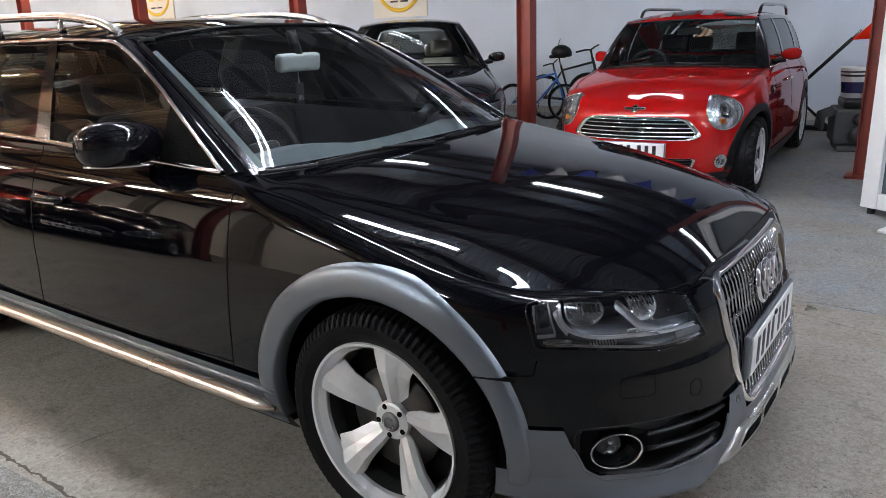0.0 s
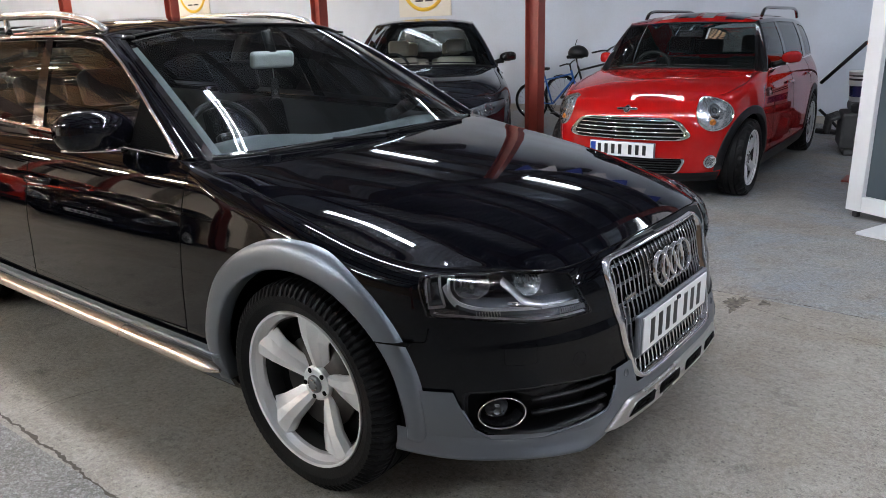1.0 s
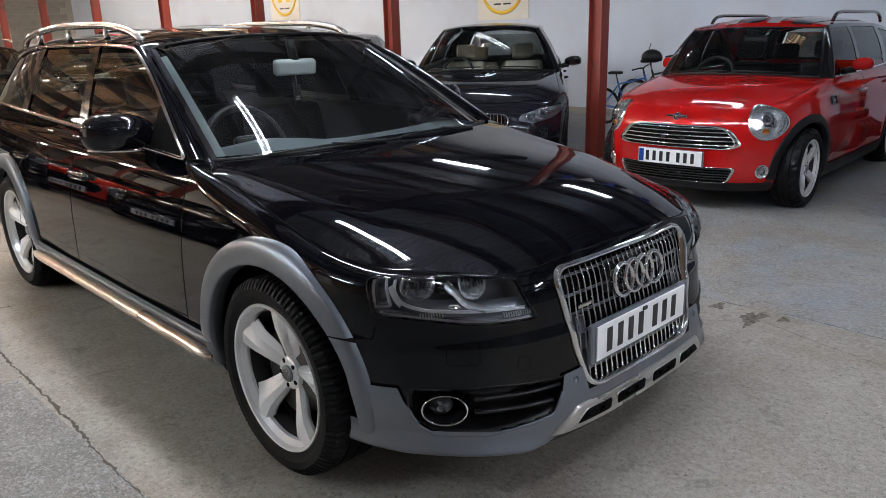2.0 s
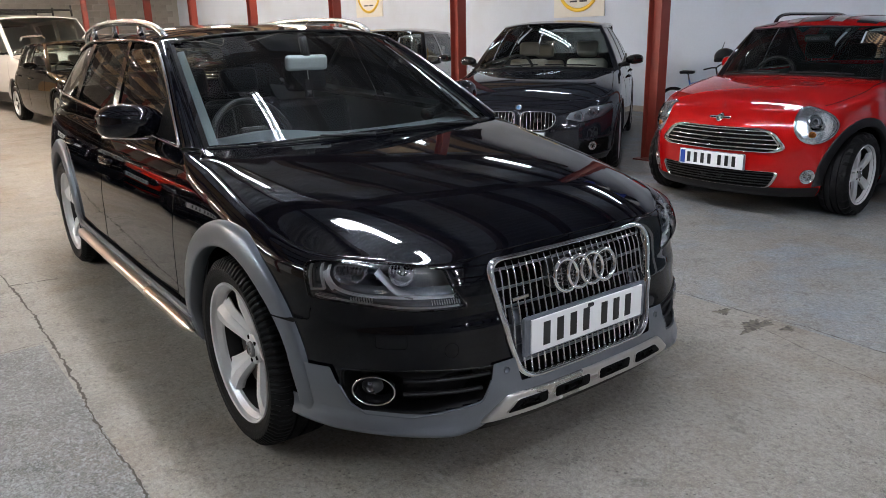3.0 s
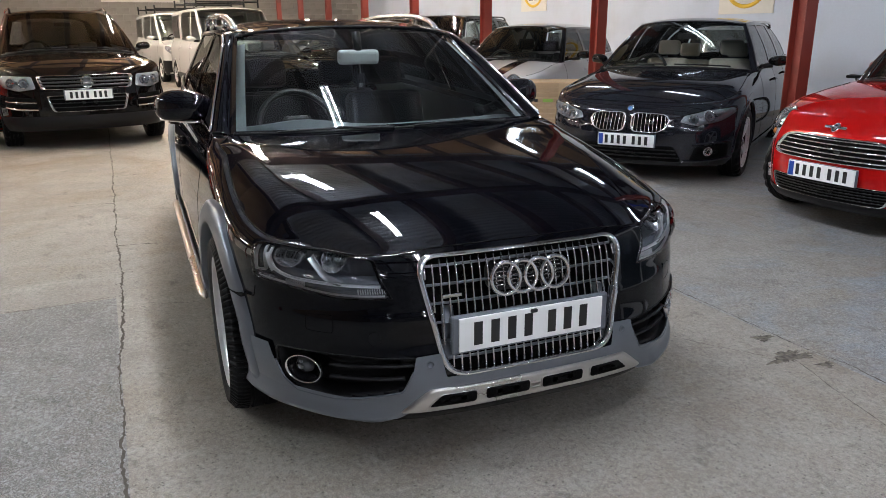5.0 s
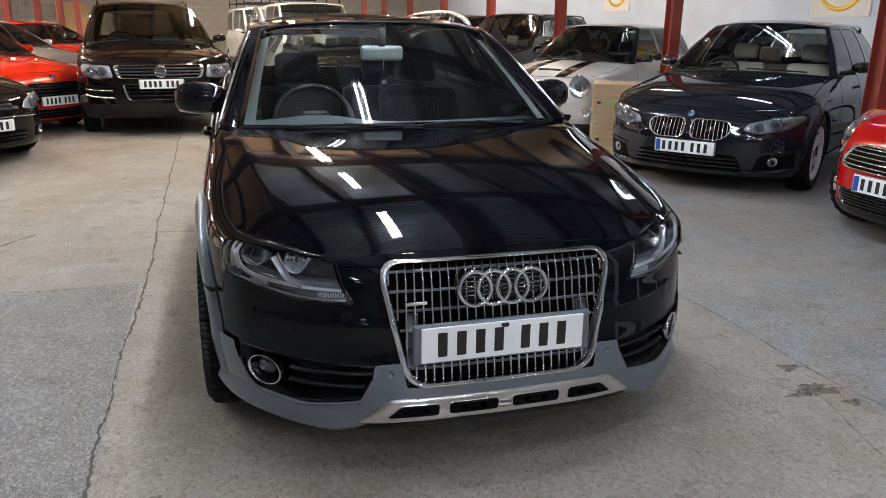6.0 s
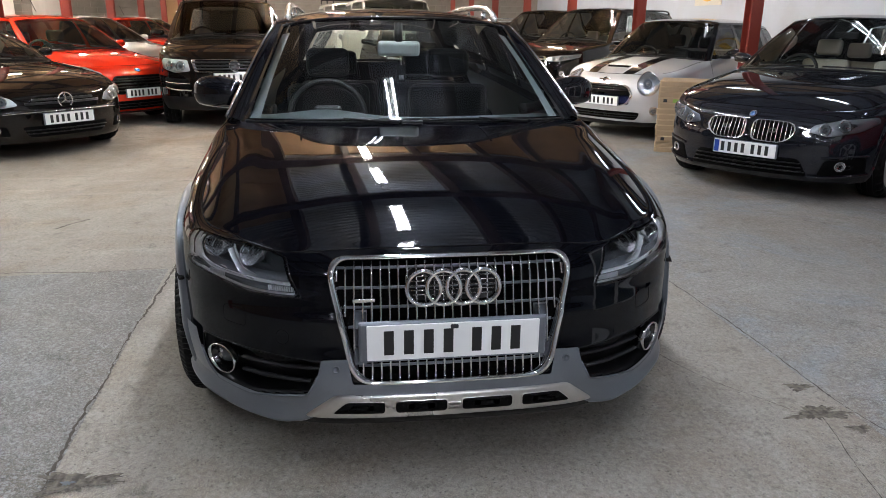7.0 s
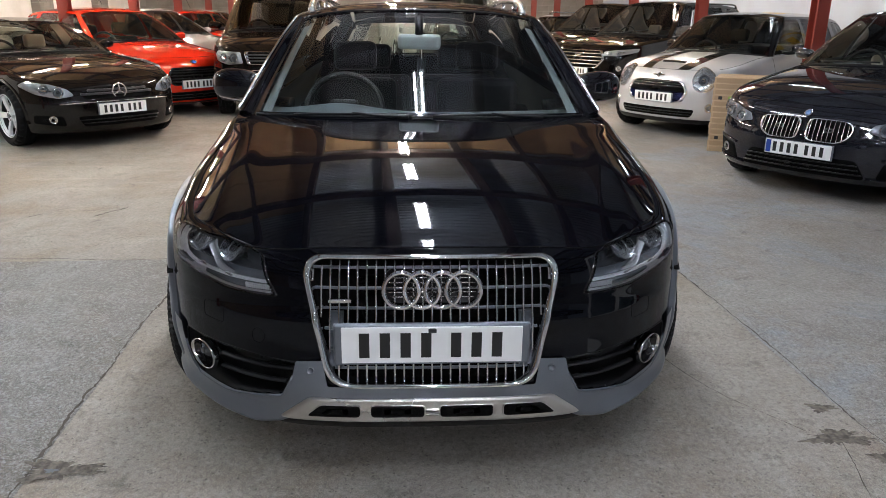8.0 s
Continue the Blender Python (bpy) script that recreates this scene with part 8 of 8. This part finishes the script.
tube("brace", [(-1.24, 7.85, 0.30), (-0.95, 7.80, 0.05)], 0.018, M["black_plastic"], ho, 6)


# notice boards: a yellow ring with two bars
def ring_board(x, z):
    s = thing("wall_sign", "pale grey board with a yellow ring on the white wall", "sign", hall(x, WALL_Y - 0.012, z), "ring signs")
    part("board", box_bm(bmesh.new(), -0.60, 0.60, -0.018, 0.008, -0.62, 0.62, 0.003, 1), M["sign_board"], s)
    tube("ring", [(0.50 * math.cos(w), -0.022, 0.50 * math.sin(w)) for w in np.linspace(0, 6.283, 49)[:-1]], 0.035, M["sign_yellow"], s, 8, True, up=(0, 1, 0), flat=0.5)
    for x0 in (-0.24, 0.08):
        part("bar", box_bm(bmesh.new(), x0, x0 + 0.16, -0.026, -0.018, -0.20, 0.20), M["sign_yellow"], s)
    for x0, x1 in ((-0.2, -0.03), (0.03, 0.2)):
        part("bar", box_bm(bmesh.new(), x0, x1, -0.024, -0.018, -0.36, -0.33), M["ink"], s)


ring_board(-7.92, 2.24)
ring_board(-14.85, 2.45)
nb = thing("wall_sign", "long pale board with yellow bars on the block wall", "sign", hall(BACK_X, 0.45, 2.95, -90))
part("board", box_bm(bmesh.new(), -1.35, 1.35, 0.004, 0.03, -0.50, 0.50, 0.004, 1), M["sign_board"], nb)
for k in range(15):
    if k != 10:
        part("bar", box_bm(bmesh.new(), -1.15 + 0.155 * k, -1.15 + 0.155 * k + 0.105, -0.002, 0.004, -0.44, -0.28), M["sign_yellow"], nb)
dr = thing("door_1", "orange brown timber door in the block wall", "door", hall(BACK_X, -5.25, 0, -90))
dr["kind"] = "structure"
part("leaf", box_bm(bmesh.new(), -0.45, 0.45, 0.004, 0.05, 0, 2.05, 0.006, 1), M["timber"], dr)
for x0, x1, z0, z1 in ((-0.52, -0.455, 0, 2.12), (0.455, 0.52, 0, 2.12), (-0.455, 0.455, 2.055, 2.12)):
    part("frame", box_bm(bmesh.new(), x0, x1, 0.0, 0.07, z0, z1), M["timber"], dr)
tube("handle", [(0.36, 0.05, 1.02), (0.36, 0.10, 1.02), (0.26, 0.10, 1.02)], 0.01, M["satin_chrome"], dr, 6)
cable = tube("wall_cable", [tuple(hall(BACK_X + 0.02, y, 2.55 + 0.03 * math.sin(y * 1.3)).translation) for y in np.linspace(-4.6, -1.2, 16)], 0.014, M["black_plastic"], None, 6)
tagged(cable, "black cable along the block wall", "cable")
# skirting line where the white wall meets the floor
sk = box_part("baseboard", BACK_X + 0.02, FRONT_X - 0.02, WALL_Y - 0.03, WALL_Y - 0.002, 0, 0.10, M["mortar"], None)
sk.matrix_world = hall(0, 0)
tagged(sk, "grey render strip along the foot of the wall", "baseboard", kind="structure")


# ---------------------------------------------------------------- concrete blocks
def block_mesh(w, d, h):
    bm = bmesh.new()
    box_bm(bm, 0, d, 0, w, 0, h, 0.006, 1)
    me = bpy.data.meshes.new("block")
    bm.to_mesh(me)
    bm.free()
    me.materials.append(M["block"])
    return me


BLOCK = block_mesh(0.44, 0.016, 0.215)
west = bpy.data.objects["wall_west"]
rv, rf = [], []
count = 0
for row in range(19):
    z = row * 0.225 + 0.005
    y = LEFT_Y + (0.225 if row % 2 else 0.0)
    while y < WALL_Y - 0.45:
        # the course above the doorway stays whole; the door stands in front of the blocks
        if 4 <= row <= 13 and -4.7 < y < 8.4 and count < 300:
            o = new("block", BLOCK)
            o.parent = west
            o.location = (BACK_X - 0.012, y, z)
            count += 1
        else:
            b0 = len(rv)
            x1 = BACK_X + 0.004
            rv += [(x1, y, z), (x1, y + 0.44, z), (x1, y + 0.44, z + 0.215), (x1, y, z + 0.215), (x1 - 0.016, y - 0.004, z - 0.004), (x1 - 0.016, y + 0.444, z - 0.004), (x1 - 0.016, y + 0.444, z + 0.219), (x1 - 0.016, y - 0.004, z + 0.219)]
            rf += [(b0, b0 + 1, b0 + 2, b0 + 3), (b0, b0 + 4, b0 + 5, b0 + 1), (b0 + 1, b0 + 5, b0 + 6, b0 + 2), (b0 + 2, b0 + 6, b0 + 7, b0 + 3), (b0 + 3, b0 + 7, b0 + 4, b0)]
        y += 0.45
o = part_pd("block_rest", rv, rf, M["block"], west, smooth=False)
o["kind"] = "stuff"
south = bpy.data.objects["wall_south"]
for k, x in enumerate((-11.0, -15.3, -19.6, -23.9)):
    p = thing("pier", "grey concrete block pier against the white wall", "pier", hall(x, LEFT_Y), "block piers")
    p["kind"] = "structure"
    part("core", box_bm(bmesh.new(), -0.43, 0.43, -0.02, 0.205, 0, CEIL), M["mortar"], p)
    for row in range(14):
        z = row * 0.225 + 0.005
        for x0, x1 in (((-0.44, -0.005), (0.005, 0.44)) if row % 2 else ((-0.44, -0.22), (-0.21, 0.21), (0.22, 0.44))):
            part("block", box_bm(bmesh.new(), x0, x1, 0.0, 0.22, z, z + 0.215, 0.006, 1), M["block"], p)
